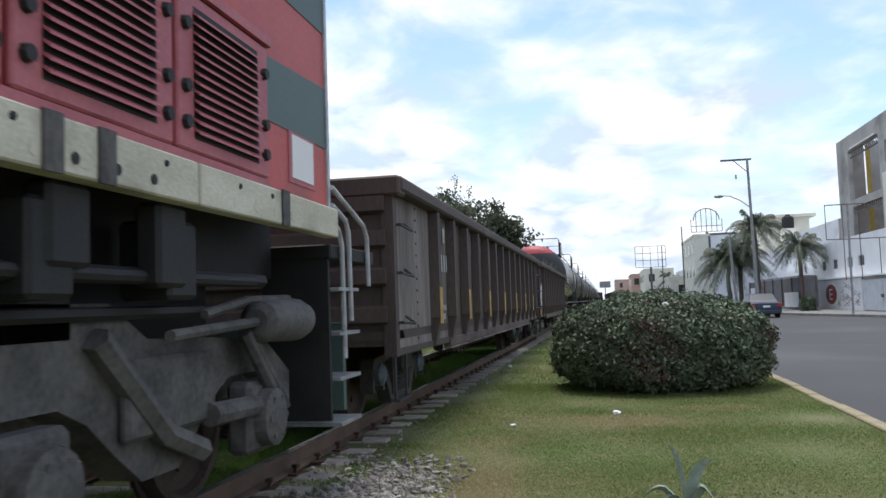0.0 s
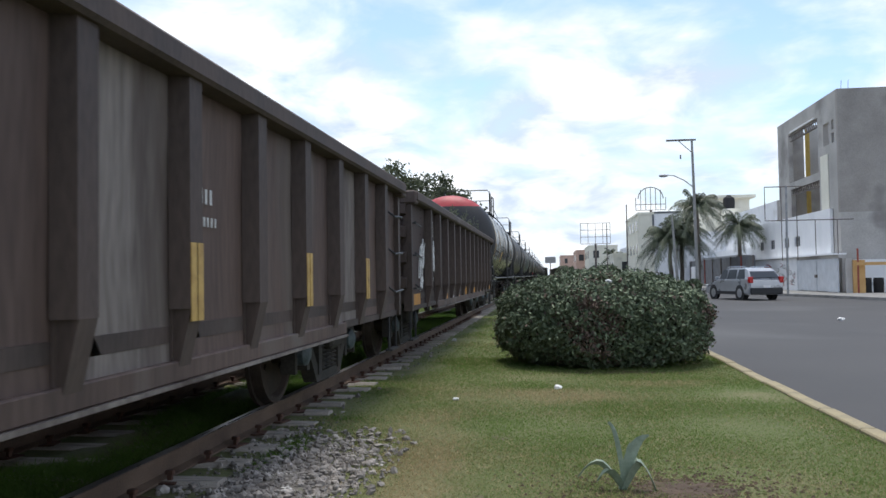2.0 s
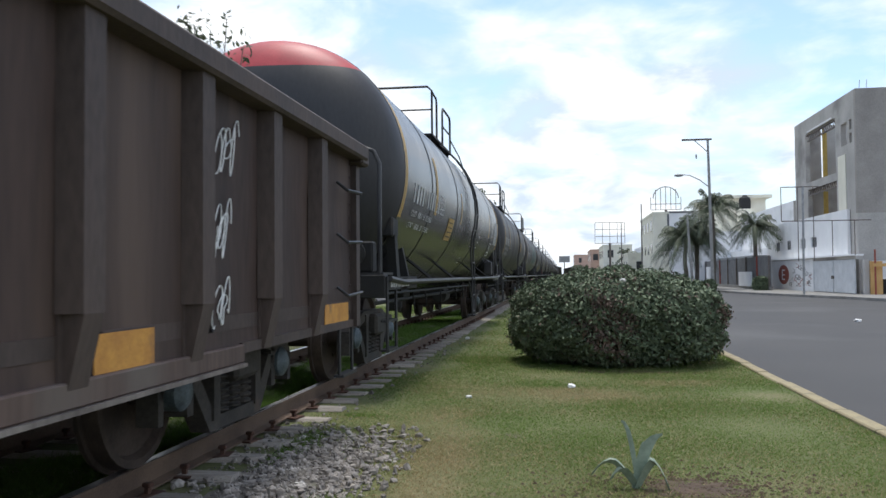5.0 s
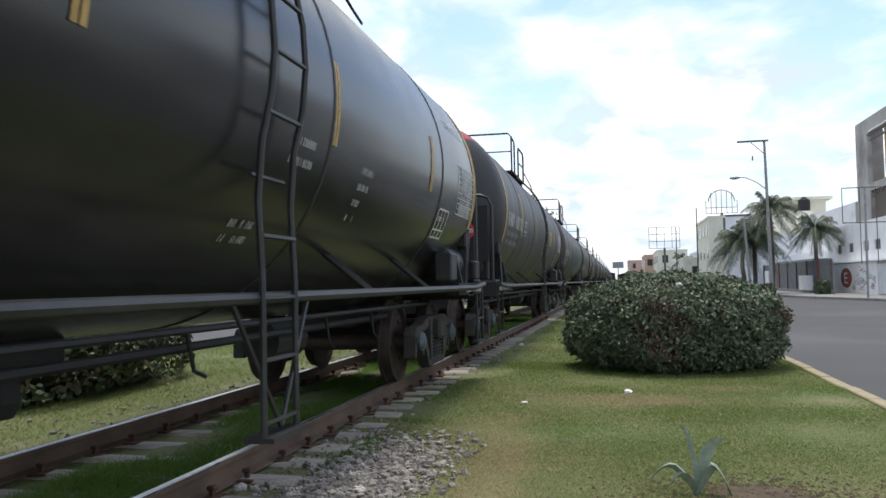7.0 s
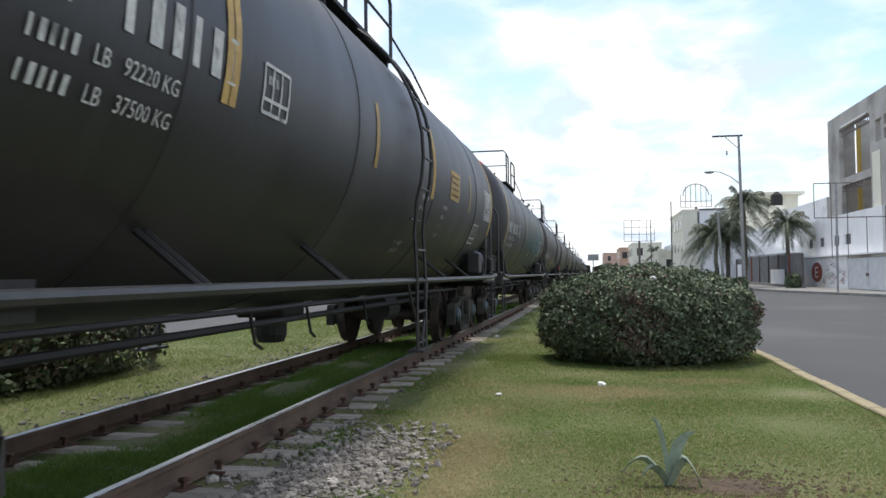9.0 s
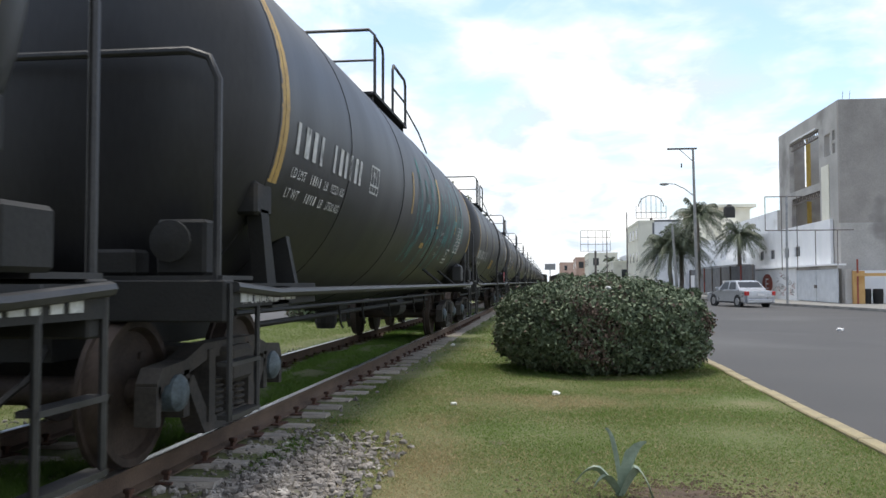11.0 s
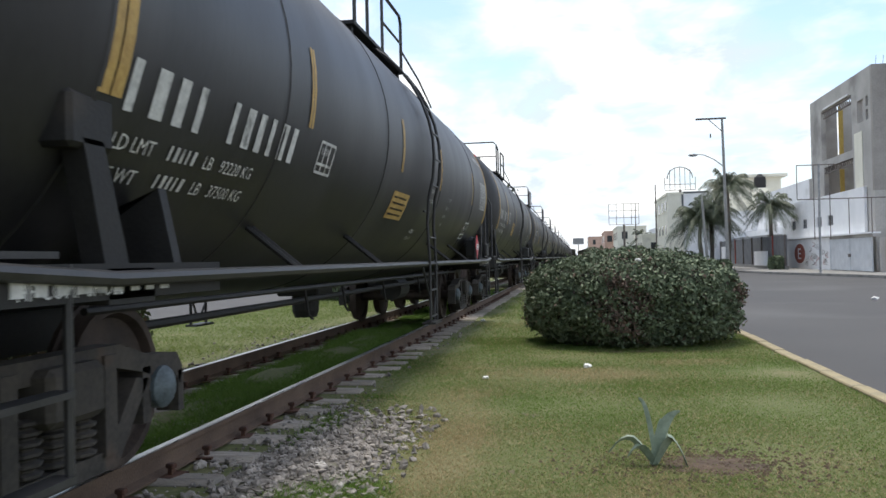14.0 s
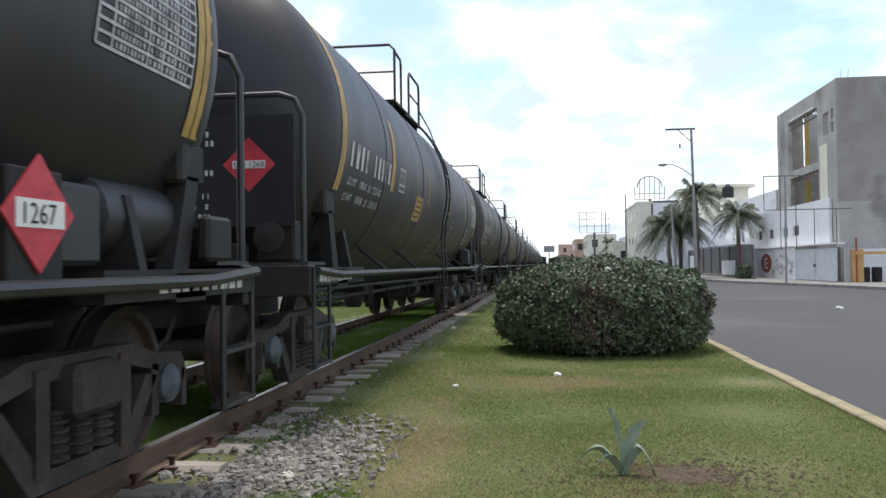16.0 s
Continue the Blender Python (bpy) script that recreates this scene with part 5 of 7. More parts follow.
# ---- gondolas
def gondola(centre, length, label, seed, light_panels, orange, ribs):
    rnd = random.Random(seed)
    car = thing("gondola_car", (TRACK, centre - run(0), RAILTOP), label, "gondola", "gondola cars of the train")
    MOVERS.append((car, centre))
    L, W, Z0, Z1 = length / 2, 1.42, 0.66, 2.215
    ys = [-L + 0.04] + [r - centre for r in ribs] + [L - 0.04]
    count = len(ys) - 1
    for s in (-1, 1):
        x = s * W
        for k in range(count):
            a, b = ys[k], ys[k + 1]
            mat = M["gondola_light"] if k in light_panels else M["gondola_brown" if orange else "gondola"]
            bm = boxed(min(x, x - s * 0.03), max(x, x - s * 0.03), a, b, Z0 + 0.05, Z1 - 0.05)
            bmesh.ops.subdivide_edges(bm, edges=bm.edges, cuts=2, use_grid_fill=True)
            for v in bm.verts:
                if abs(v.co.y - a) > 0.1 and abs(v.co.y - b) > 0.1 and abs(v.co.z - Z0) > 0.2 and abs(v.co.z - Z1) > 0.2:
                    v.co.x -= s * rnd.uniform(0.0, 0.03)
            part("side_panel", bm, mat, car, "worn grey steel side panel" if k in light_panels else "", smooth=True)
        rib = None
        for k, y in enumerate(ys[1:-1]):
            if rib is None:
                bm = bmesh.new()
                prism(bm, [(-0.085, Z0 + 0.02), (0.085, Z0 + 0.02), (0.085, Z1 - 0.1), (-0.085, Z1 - 0.1)], x, x + s * 0.01, "x")
                lo, hi = bmesh.new(), None
                lo.free()
                outline = [(x, -0.095), (x + s * 0.10, -0.072), (x + s * 0.10, 0.072), (x, 0.095)]
                prism(bm, outline if s > 0 else list(reversed(outline)), Z0 + 0.30, Z1 - 0.08, "z")
                foot = [(x, Z0), (x + s * 0.03, Z0), (x + s * 0.10, Z0 + 0.30), (x, Z0 + 0.30)]
                prism(bm, foot, -0.065, 0.065, "y")
                rib = part("rib", bm, M["gondola_dark"], car)
                rib.matrix_basis = pose(0, y, 0)
            else:
                share(rib, (0, y, 0), car)
        part("top_chord", boxed(min(x - s * 0.05, x + s * 0.14), max(x - s * 0.05, x + s * 0.14), -L, L, Z1 - 0.13, Z1, bevel=0.02), M["gondola_dark"], car)
        part("side_sill", boxed(min(x - s * 0.05, x + s * 0.035), max(x - s * 0.05, x + s * 0.035), -L + 2.6, L - 2.6, Z0 - 0.050, Z0 + 0.052, bevel=0.008), M["gondola"], car)
        part("sill_lip", boxed(min(x - s * 0.05, x + s * 0.05), max(x - s * 0.05, x + s * 0.05), -L + 2.6, L - 2.6, Z0 - 0.072, Z0 - 0.052), M["gondola_light"], car, "thin pale lip under the sill")
        part("end_sill", boxed(min(x - s * 0.05, x + s * 0.02), max(x - s * 0.05, x + s * 0.02), -L, -L + 2.6, Z0 + 0.0, Z0 + 0.06), M["gondola_dark"], car)
        part("end_sill", boxed(min(x - s * 0.05, x + s * 0.02), max(x - s * 0.05, x + s * 0.02), L - 2.6, L, Z0 + 0.0, Z0 + 0.06), M["gondola_dark"], car)
        # ladder irons at the ends
        for e in (-1, 1):
            for z in (0.95, 1.38, 1.80):
                y0, y1 = e * (L - 0.08), e * (L - 0.55)
                part("grab_iron", tubed([(x, y0, z), (x + s * 0.09, y0, z), (x + s * 0.09, y1, z - 0.02), (x, y1, z + 0.05)], 0.013, 5), M["pipe"], car)
            bm = bmesh.new()
            for y in (e * (L - 0.1), e * (L - 0.5)):
                tube(bm, [(x, y, Z0), (x, y, 0.28)], 0.015, 5)
            box(bm, x - 0.04, x + 0.04, e * (L - 0.52), e * (L - 0.08), 0.27, 0.29)
            part("step", bm, M["pipe"], car)
    for e in (-1, 1):
        y = e * (L - 0.05)
        bm = boxed(-W, W, y - 0.03, y + 0.03, 0.75, Z1 - 0.05)
        part("end_wall", bm, M["gondola_dark"], car, "ribbed steel end wall")
        for z in (1.02, 1.35, 1.68, 1.98):
            bm = bmesh.new()
            prism(bm, [(y, z - 0.10), (y + e * 0.11, z - 0.06), (y + e * 0.11, z + 0.06), (y, z + 0.10)], -W + 0.02, W - 0.02, "x")
            part("end_rib", bm, M["gondola_dark"], car)
        part("end_chord", boxed(-W - 0.12, W + 0.12, y - 0.10, y + 0.14, Z1 - 0.17, Z1 + 0.004, bevel=0.02), M["gondola_dark"], car)
        part("corner_post", boxed(W - 0.06, W + 0.05, y - 0.06, y + 0.06, Z0, Z1 - 0.16), M["gondola_dark"], car)
        part("corner_post", boxed(-W - 0.05, -W + 0.06, y - 0.06, y + 0.06, Z0, Z1 - 0.16), M["gondola_dark"], car)
        coupler(car, e * (L - 0.15), e)
        freight_truck(car, e * (L - 1.75), True)
    part("floor", boxed(-W, W, -L, L, 0.80, 0.88), M["gondola_dark"], car)
    part("centre_sill", boxed(-0.3, 0.3, -L + 0.3, L - 0.3, 0.60, 0.80), M["frame"], car)
    for k in range(1, count):
        part("cross_bearer", boxed(-W + 0.01, W - 0.01, ys[k] - 0.05, ys[k] + 0.05, 0.68, 0.798), M["frame"], car)
    # yellow reflector strips on every other rib, orange patches at the bottom
    if not orange:
        for k in range(1, count, 2):  # on every other rib
            bm = bmesh.new()
            box(bm, W + 0.1005, W + 0.105, ys[k] - 0.070, ys[k] - 0.008, 0.90, 1.28)
            box(bm, W + 0.1005, W + 0.105, ys[k] + 0.008, ys[k] + 0.070, 0.90, 1.28)
            part("reflector_strip", bm, M["yellow"], car, "faded yellow reflector strip")
    else:
        for a, b in ((-25.4, -24.65), (-21.85, -21.5), (-19.85, -19.55), (-18.35, -17.81), (-16.42, -16.0), (-14.9, -14.42), (-11.75, -11.06)):
            bm = bmesh.new()
            box(bm, W + 0.004, W + 0.008, a - centre, b - centre, 0.70, 0.87)
            part("orange_patch", bm, M["orange"], car, "faded orange reflector patch")

    def bars(ya, yb, z, h, n, sd):
        r2, step = random.Random(sd), (yb - ya) / n
        bm = bmesh.new()
        for i in range(n):
            y = ya + i * step
            box(bm, W + 0.004, W + 0.006, y, y + step * r2.uniform(0.3, 0.55), z, z + h)
        tagged(part("lettering", bm, M["white_mark"], car, "worn white stencilled marking"), kind="stuff")

    y0 = ys[1] + 0.16
    h0, h1 = (0.24, 0.21) if orange else (0.17, 0.19)
    bars(y0, y0 + 0.78, 1.71 if orange else 1.80, h0, 3, seed + 1)
    bars(y0, y0 + 0.80, 1.36 if orange else 1.47, h1, 6, seed + 2)
    bars(y0, y0 + 0.66, 1.03, 0.06, 8, seed + 3)
    bars(y0, y0 + 0.60, 0.93, 0.06, 8, seed + 4)
    if orange:
        for k in range(9):
            bars(ys[2] + 0.10, ys[2] + 0.30, 0.97 + k * 0.105, 0.075, 1, seed + 30 + k)
    for k in (4, 6, 9):
        bars(ys[k] + 0.2, ys[k] + 0.45, 1.5, 0.08, 4, seed + 5 + k)
        bars(ys[k] + 0.2, ys[k] + 0.50, 1.38, 0.05, 6, seed + 15 + k)
    # chalky scribbles
    if orange:
        tags = ((-6.55, -5.95, 1.05, 1.64, 6, 0.3), (-6.42, -6.12, 0.92, 1.10, 5, 1.4), (-5.42, -4.75, 1.10, 1.66, 8, 0.8), (-2.76, -2.30, 1.45, 1.90, 5, 2.0), (-2.66, -2.44, 1.18, 1.40, 3, 0.5), (-1.76, -1.22, 1.46, 1.72, 6, 1.1), (-1.68, -1.30, 1.30, 1.46, 4, 2.2), (0.26, 0.68, 1.25, 1.57, 5, 0.2), (0.26, 0.50, 0.80, 1.00, 4, 0.7), (1.24, 1.44, 1.26, 1.58, 4, 1.9), (4.42, 4.74, 1.62, 1.94, 4, 0.4), (4.40, 4.62, 1.16, 1.50, 4, 1.2), (4.42, 4.62, 0.82, 1.08, 3, 2.6))
        for y0, y1, z0, z1, n, ph in tags:
            pts, w, lean = [], y1 - y0, 0.12 * (z1 - z0)
            for i in range(n * 18):
                f = i / (n * 18 - 1)
                a = f * n * math.tau + ph
                half = (z1 - z0) / 2 * (0.66 + 0.34 * math.sin(math.floor(f * n) * 2.4 + ph))
                up = half * math.cos(a)
                pts.append((W + 0.006, y0 + w * 0.1 + w * 0.8 * f + w / n * (0.55 + 0.2 * math.sin(f * 13)) * math.sin(a) + lean * up / half, (z0 + z1) / 2 + up + 0.18 * (z1 - z0) * (f - 0.5)))
            part("scribble", tubed(pts, 0.0042, 4), M["bright_mark"], car, "white spray-painted scribble")
        part("white_block", boxed(W + 0.004, W + 0.006, -2.70, -2.33, 0.69, 0.97), M["white_mark"], car, "white painted block")
        part("block_stripe", boxed(W + 0.0065, W + 0.008, -2.61, -2.43, 0.69, 0.97), M["bright_mark"], car, "bright white painted stripe")
    # rivet rows along the first and last panels
    for e in (-1, 1):
        bm = bmesh.new()
        for k in range(12):
            z = 0.78 + k * 0.115
            for off in (0.16, 1.05):
                lathe(bm, [(W + 0.001, 0.014), (W + 0.010, 0.008)], 6, "x", (0, e * (L - off), z))
        tagged(part("rivet_row", bm, M["gondola_dark"], car), kind="stuff")
    return car


def weed(car, at, height, spread, stems, leaves, seed):
    """A scraggy weed growing up out of the open wagon."""
    rnd, nr = random.Random(seed), np.random.default_rng(seed)
    bm, tips = bmesh.new(), []
    for k in range(stems):
        a, out = rnd.uniform(0, 6.28), spread * rnd.uniform(0.2, 1.0)
        p0, h = Vector((at[0], at[1], at[2])), height * rnd.uniform(0.7, 1.0)
        p1 = p0 + Vector((0.25 * out * math.cos(a), 0.5 * out * math.sin(a), h * 0.55))
        p2 = p0 + Vector((0.5 * out * math.cos(a), out * math.sin(a), h))
        tube(bm, [p0, p1, p2], 0.010, 4, 0.003)
        tips += [p1.lerp(p2, f) for f in (0.35, 0.55, 0.75, 0.9, 1.0)]
    ob = part("weed", bm, M["bark"], car, "thin green weed growing in the wagon")
    c = np.array([tuple(p) for p in tips])[nr.integers(0, len(tips), leaves)] + nr.standard_normal((leaves, 3)) * (0.03, 0.05, 0.05)
    quads("leaves", leaf_cloud(c, nr.standard_normal((leaves, 3)), 0.022, nr), M["tree_leaf"], ob)


def locomotive(rear):
    loco = thing("locomotive", (TRACK, rear - run(0), RAILTOP), "red and green diesel locomotive with a cream frame sill", "locomotive")
    MOVERS.append((loco, rear))
    # local y: 0 at the rear end of the hood, negative towards the front
    part("hood", boxed(-1.44, 1.44, -17.5, 0, 1.74, 4.35, bevel=0.03), M["loco_red"], loco, "red hood")
    part("hood_roof", prism(bmesh.new(), [(-1.44, 4.35), (-1.1, 4.62), (1.1, 4.62), (1.44, 4.35)], -17.5, 0, "y"), M["loco_red"], loco)
    bands = [[(0.0, 2.15), (0.0, 2.56), (-1.04, 2.50), (-1.04, 2.14)], [(0.0, 2.93), (0.0, 3.40), (-17, 3.36), (-17, 2.90)]]
    for b in bands:
        part("green_band", prism(bmesh.new(), b, 1.441, 1.446, "x"), M["loco_green"], loco, "dark green stripe")
    for b in bands:
        y0 = b[0][1]
        part("green_band", prism(bmesh.new(), [(-1.44, b[0][1]), (-1.44, b[1][1]), (1.44, b[1][1]), (1.44, b[0][1])], 0.001, 0.005, "y"), M["loco_green"], loco, "dark green stripe")
    part("notice", boxed(1.447, 1.452, -0.66, -0.30, 1.87, 2.13), M["paper"], loco, "white notice")
    part("notice_edge", boxed(1.441, 1.4465, -0.70, -0.26, 1.84, 2.148), M["loco_pink"], loco)
    part("corner_strip", boxed(1.435, 1.455, -0.03, 0.012, 1.75, 4.35), M["tube"], loco, "bright edge strip")
    # louvred doors
    door = None
    for k in range(10):
        y = -2.05 - k * 1.02
        if door is None:
            bm = boxed(1.44, 1.475, 0, 0.98, 1.80, 2.52, bevel=0.01)
            door = part("louvre_door", bm, M["loco_pink"], loco, "faded red louvred engine door")
            door.matrix_basis = pose(0, y, 0)
            # black sheet on the solid door, for the shade between the slats
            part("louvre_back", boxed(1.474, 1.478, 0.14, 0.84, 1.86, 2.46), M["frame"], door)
            slat = None
            for i in range(13):
                z = 1.895 + i * 0.044
                if slat is None:
                    bm = prism(bmesh.new(), [(1.478, 0.0), (1.505, -0.020), (1.505, -0.011), (1.478, 0.012)], 0.14, 0.84, "y")
                    slat = part("slat", bm, M["loco_pink"], door)
                    slat.matrix_basis = pose(0, 0, z)
                else:
                    share(slat, (0, 0, z), door)
            for zz in (1.92, 2.08, 2.36):
                for yy in (0.06, 0.92):
                    part("latch", lathe(bmesh.new(), [(1.47, 0.035), (1.50, 0.03)], 8, "x", (0, yy, zz)), M["frame"], door)
        else:
            copy = copy_thing(door, pose(0, y, 0))
            copy.parent = loco
    part("door_rail", boxed(1.44, 1.49, -13, -1.04, 2.53, 2.58), M["loco_pink"], loco)
    part("door_rail", boxed(1.44, 1.47, -13, -1.06, 1.755, 1.795), M["loco_pink"], loco)
    # cream frame sill in plates
    plate = None
    for k in range(9):
        y = -1.95 * (k + 1) + 0.05
        if plate is None:
            bm = boxed(1.40, 1.50, 0, 1.93, 1.56, 1.75, bevel=0.008)
            for yy in (0.35, 0.6, 0.85, 1.1):
                lathe(bm, [(1.499, 0.03), (1.502, 0.03)], 10, "x", (0, yy, 1.62))
            plate = part("sill_plate", bm, M["cream"], loco, "dirty cream frame sill")
            plate.matrix_basis = pose(0, y, 0)
        else:
            share(plate, (0, y, 0), loco)
    part("hole", lathe(bmesh.new(), [(1.503, 0.022), (1.506, 0.022)], 10, "x", (0, -2.8, 1.62)), M["frame"], loco)
    part("hole", lathe(bmesh.new(), [(1.503, 0.022), (1.506, 0.022)], 10, "x", (0, -2.55, 1.62)), M["frame"], loco)
    part("hole", lathe(bmesh.new(), [(1.503, 0.022), (1.506, 0.022)], 10, "x", (0, -2.3, 1.62)), M["frame"], loco)
    part("underframe", boxed(-1.05, 1.05, -17.4, -0.05, 1.30, 1.74), M["frame"], loco)
    part("traction_motor", boxed(-0.6, 0.6, -6.2, -0.1, 0.86, 1.31), M["frame"], loco)
    bm = boxed(0.6, 1.2, -16, -2.4, 1.0, 1.32)
    for y in (-2.0, -2.9, -3.9, -4.6):
        box(bm, 1.15, 1.4, y, y + 0.25, 1.15, 1.5, 0.02)
    tube(bm, [(1.3, -9, 1.22), (1.3, -0.8, 1.26)], 0.04, 6)
    tube(bm, [(1.2, -9, 1.08), (1.22, -1.2, 1.10)], 0.03, 6)
    part("piping", bm, M["frame"], loco)
    # end plate, steps and handrails
    part("end_platform", boxed(-1.45, 1.45, 0.0, 1.05, 1.42, 1.52, bevel=0.01), M["frame"], loco)
    part("step_well", boxed(0.95, 1.42, 0.02, 0.06, 0.35, 1.5), M["frame"], loco)
    part("pilot", boxed(-1.4, 1.2, 0.98, 1.05, 0.30, 0.98), M["loco_green"], loco, "dark green end plate")
    for z in (0.32, 0.62, 0.92, 1.22):
        part("step", boxed(0.98, 1.48, 0.06, 0.52, z - 0.012, z + 0.012), M["steel"], loco)
    for pts in ([(1.46, 0.02, 1.90), (1.47, 0.35, 1.80), (1.47, 0.72, 1.70), (1.47, 0.80, 1.62), (1.47, 0.82, 1.25)], [(1.46, 0.02, 1.78), (1.47, 0.28, 1.70), (1.47, 0.34, 1.62), (1.47, 0.36, 1.0)], [(1.46, 0.02, 1.66), (1.47, 0.12, 1.62), (1.47, 0.18, 1.52), (1.47, 0.2, 0.75)]):
        part("handrail", tubed(pts, 0.018, 8), M["tube"], loco, "pale bent handrail", smooth=True)
    # three-axle truck
    t = part("truck", boxed(-1.0, 1.0, -5.4, -0.4, 0.55, 0.85, bevel=0.04), M["dusty"], loco, "dusty three-axle locomotive truck")
    axles = (-0.78, -2.72, -4.66)
    for s in (-1, 1):
        x0, x1 = s * 1.02, s * 1.20
        lower = []
        for y in axles:
            lower += [(y + 0.62, 0.50), (y + 0.42, 0.66), (y + 0.24, 0.74), (y - 0.24, 0.74), (y - 0.42, 0.66), (y - 0.62, 0.50), (y - 0.80, 0.36), (y - 1.12, 0.36)]
        outline = [(-6.0, 0.95), (-3.6, 1.0), (-3.35, 1.14), (-2.15, 1.14), (-1.85, 0.98), (-1.2, 0.96), (-0.5, 0.90), (-0.15, 0.70)] + lower[:-2] + [(-6.0, 0.5)]
        bm = prism(bmesh.new(), outline, x0, x1, "x")
        part("side_frame", bm, M["dusty"], t)
        bm = boxed(min(x1, x1 + s * 0.06), max(x1, x1 + s * 0.06), -2.1, -1.3, 0.55, 0.90, bevel=0.02)
        tube(bm, [(x1 + s * 0.04, -2.3, 1.0), (x1 + s * 0.05, -1.8, 0.55), (x1 + s * 0.05, -1.45, 0.42)], 0.06, 6)
        part("frame_plate", bm, M["dusty"], t)
        bm = boxed(min(x1, x1 + s * 0.05), max(x1, x1 + s * 0.05), -4.0, -3.3, 0.5, 0.9, bevel=0.02)
        tube(bm, [(x1 + s * 0.04, -3.1, 1.0), (x1 + s * 0.05, -3.6, 0.55), (x1 + s * 0.05, -3.95, 0.42)], 0.06, 6)
        part("frame_plate", bm, M["dusty"], t)
        for y in axles:
            bm = bmesh.new()
            box(bm, min(x1 - s * 0.05, x1 + s * 0.10), max(x1 - s * 0.05, x1 + s * 0.10), y - 0.20, y + 0.20, 0.30, 0.70, 0.03)
            lathe(bm, [(x1 + s * 0.1, 0.17), (x1 + s * 0.17, 0.16), (x1 + s * 0.2, 0.07)], 16, "x", (0, y, 0.49))
            for k in range(6):
                lathe(bm, [(x1 + s * 0.171, 0.02), (x1 + s * 0.19, 0.02)], 6, "x", (0, y + 0.11 * math.cos(k * 1.047), 0.49 + 0.11 * math.sin(k * 1.047)))
            part("axle_box", bm, M["dusty"], t)
        bm = lathe(bmesh.new(), [(-0.98, 0.07), (-0.94, 0.115), (-0.42, 0.13), (-0.32, 0.11), (-0.3, 0.05)], 16, "y", (s * 1.34, 0, 1.03))
        part("brake_cylinder", bm, M["dusty"], t, "dusty brake cylinder", smooth=True)
        bm = tubed([(s * 1.34, -1.9, 0.99), (s * 1.34, -0.95, 1.03)], 0.028, 8)
        tube(bm, [(s * 1.3, -1.05, 0.98), (s * 1.32, -0.75, 0.66), (s * 1.32, -0.62, 0.52)], 0.04, 8)
        tube(bm, [(s * 1.3, -0.98, 0.98), (s * 1.32, -0.66, 0.66), (s * 1.32, -0.52, 0.52)], 0.03, 8)
        tube(bm, [(s * 1.3, -1.5, 1.08), (s * 1.3, -1.0, 1.15), (s * 1.3, -0.4, 1.16)], 0.025, 6)
        tube(bm, [(s * 1.27, -1.4, 0.58), (s * 1.3, -0.7, 0.56)], 0.06, 8)
        part("brake_linkage", bm, M["dusty"], t)
    for y in axles:
        ob = wheelset(t, (0, y, WHEEL_R), True)
    for k, (y, z) in enumerate(((-2.0, 1.30), (-2.7, 1.36), (-3.5, 1.28))):
        part("hanger", boxed(1.30, 1.42, y - 0.12, y + 0.12, z - 0.1, 1.56, bevel=0.02), M["frame"], loco)
    part("pipe_run", tubed([(1.34, -6, 1.24), (1.34, -1.0, 1.25)], 0.03, 8), M["frame"], loco)
    for y in (-2.62, -2.92, -0.92):
        part("sill_bracket", boxed(1.50, 1.512, y - 0.05, y + 0.05, 1.555, 1.755), M["dusty"], loco, "dark vertical plate on the sill")
    for y in (-3.4, -3.1, -2.2, -1.5, -1.1):
        part("bolt", lathe(bmesh.new(), [(1.50, 0.016), (1.508, 0.012)], 8, "x", (0, y, 1.70)), M["frame"], loco)
    part("fuel_tank", boxed(-1.35, 1.35, -11.5, -6.9, 0.35, 1.3, bevel=0.1), M["frame"], loco)
    t2 = part("truck", boxed(-1.2, 1.2, -16.6, -12.0, 0.4, 1.0, bevel=0.05), M["dusty"], loco)
    coupler(loco, 0.45, 1)


railway()
sod()
stones()
grass()
locomotive(-43.42)
first_wagon = gondola(-34.1, 15.35, "brown steel gondola with worn grey panels and yellow strips", 5, (0, 1, 3, 5, 8, 12), False, [-40.0 + 0.963 * k for k in range(14)])
second_wagon = gondola(-18.2, 14.75, "dark brown steel gondola with white scribbles and orange patches", 8, (), True, [-24.05 + 1.0 * k for k in range(13)])
weed(first_wagon, (1.1, -2.2, 0.88), 2.12, 0.45, 11, 900, 1)
weed(first_wagon, (1.1, -2.8, 0.88), 1.95, 0.22, 3, 120, 2)
for k, (y, h) in enumerate(((0.6, 1.78), (1.3, 1.72), (2.1, 1.66), (3.0, 1.60), (5.1, 1.88))):
    weed(second_wagon, (1.1, y, 0.88), h, 0.45, 9, 620, 10 + k)
for i in range(20):
    tank_car(i)


def motions():
    """Everything that moves."""
    times = [0, 2, 4, 5.2, 6.3, 7.3, 9, 10.2, 11.3, 12.3, 14, 16]
    for ob, centre in MOVERS:
        walk(ob, [(t, pose(TRACK, centre - run(t), RAILTOP)) for t in times])
    steps = [k * 0.1 for k in range(161)]
    for ob, at in SPINNERS:
        walk(ob, [(t, pose(*at, math.degrees(run(t) / at[2]) % 360)) for t in steps])
    for ob, rows in VEHICLE_ROWS:
        walk(ob, rows)

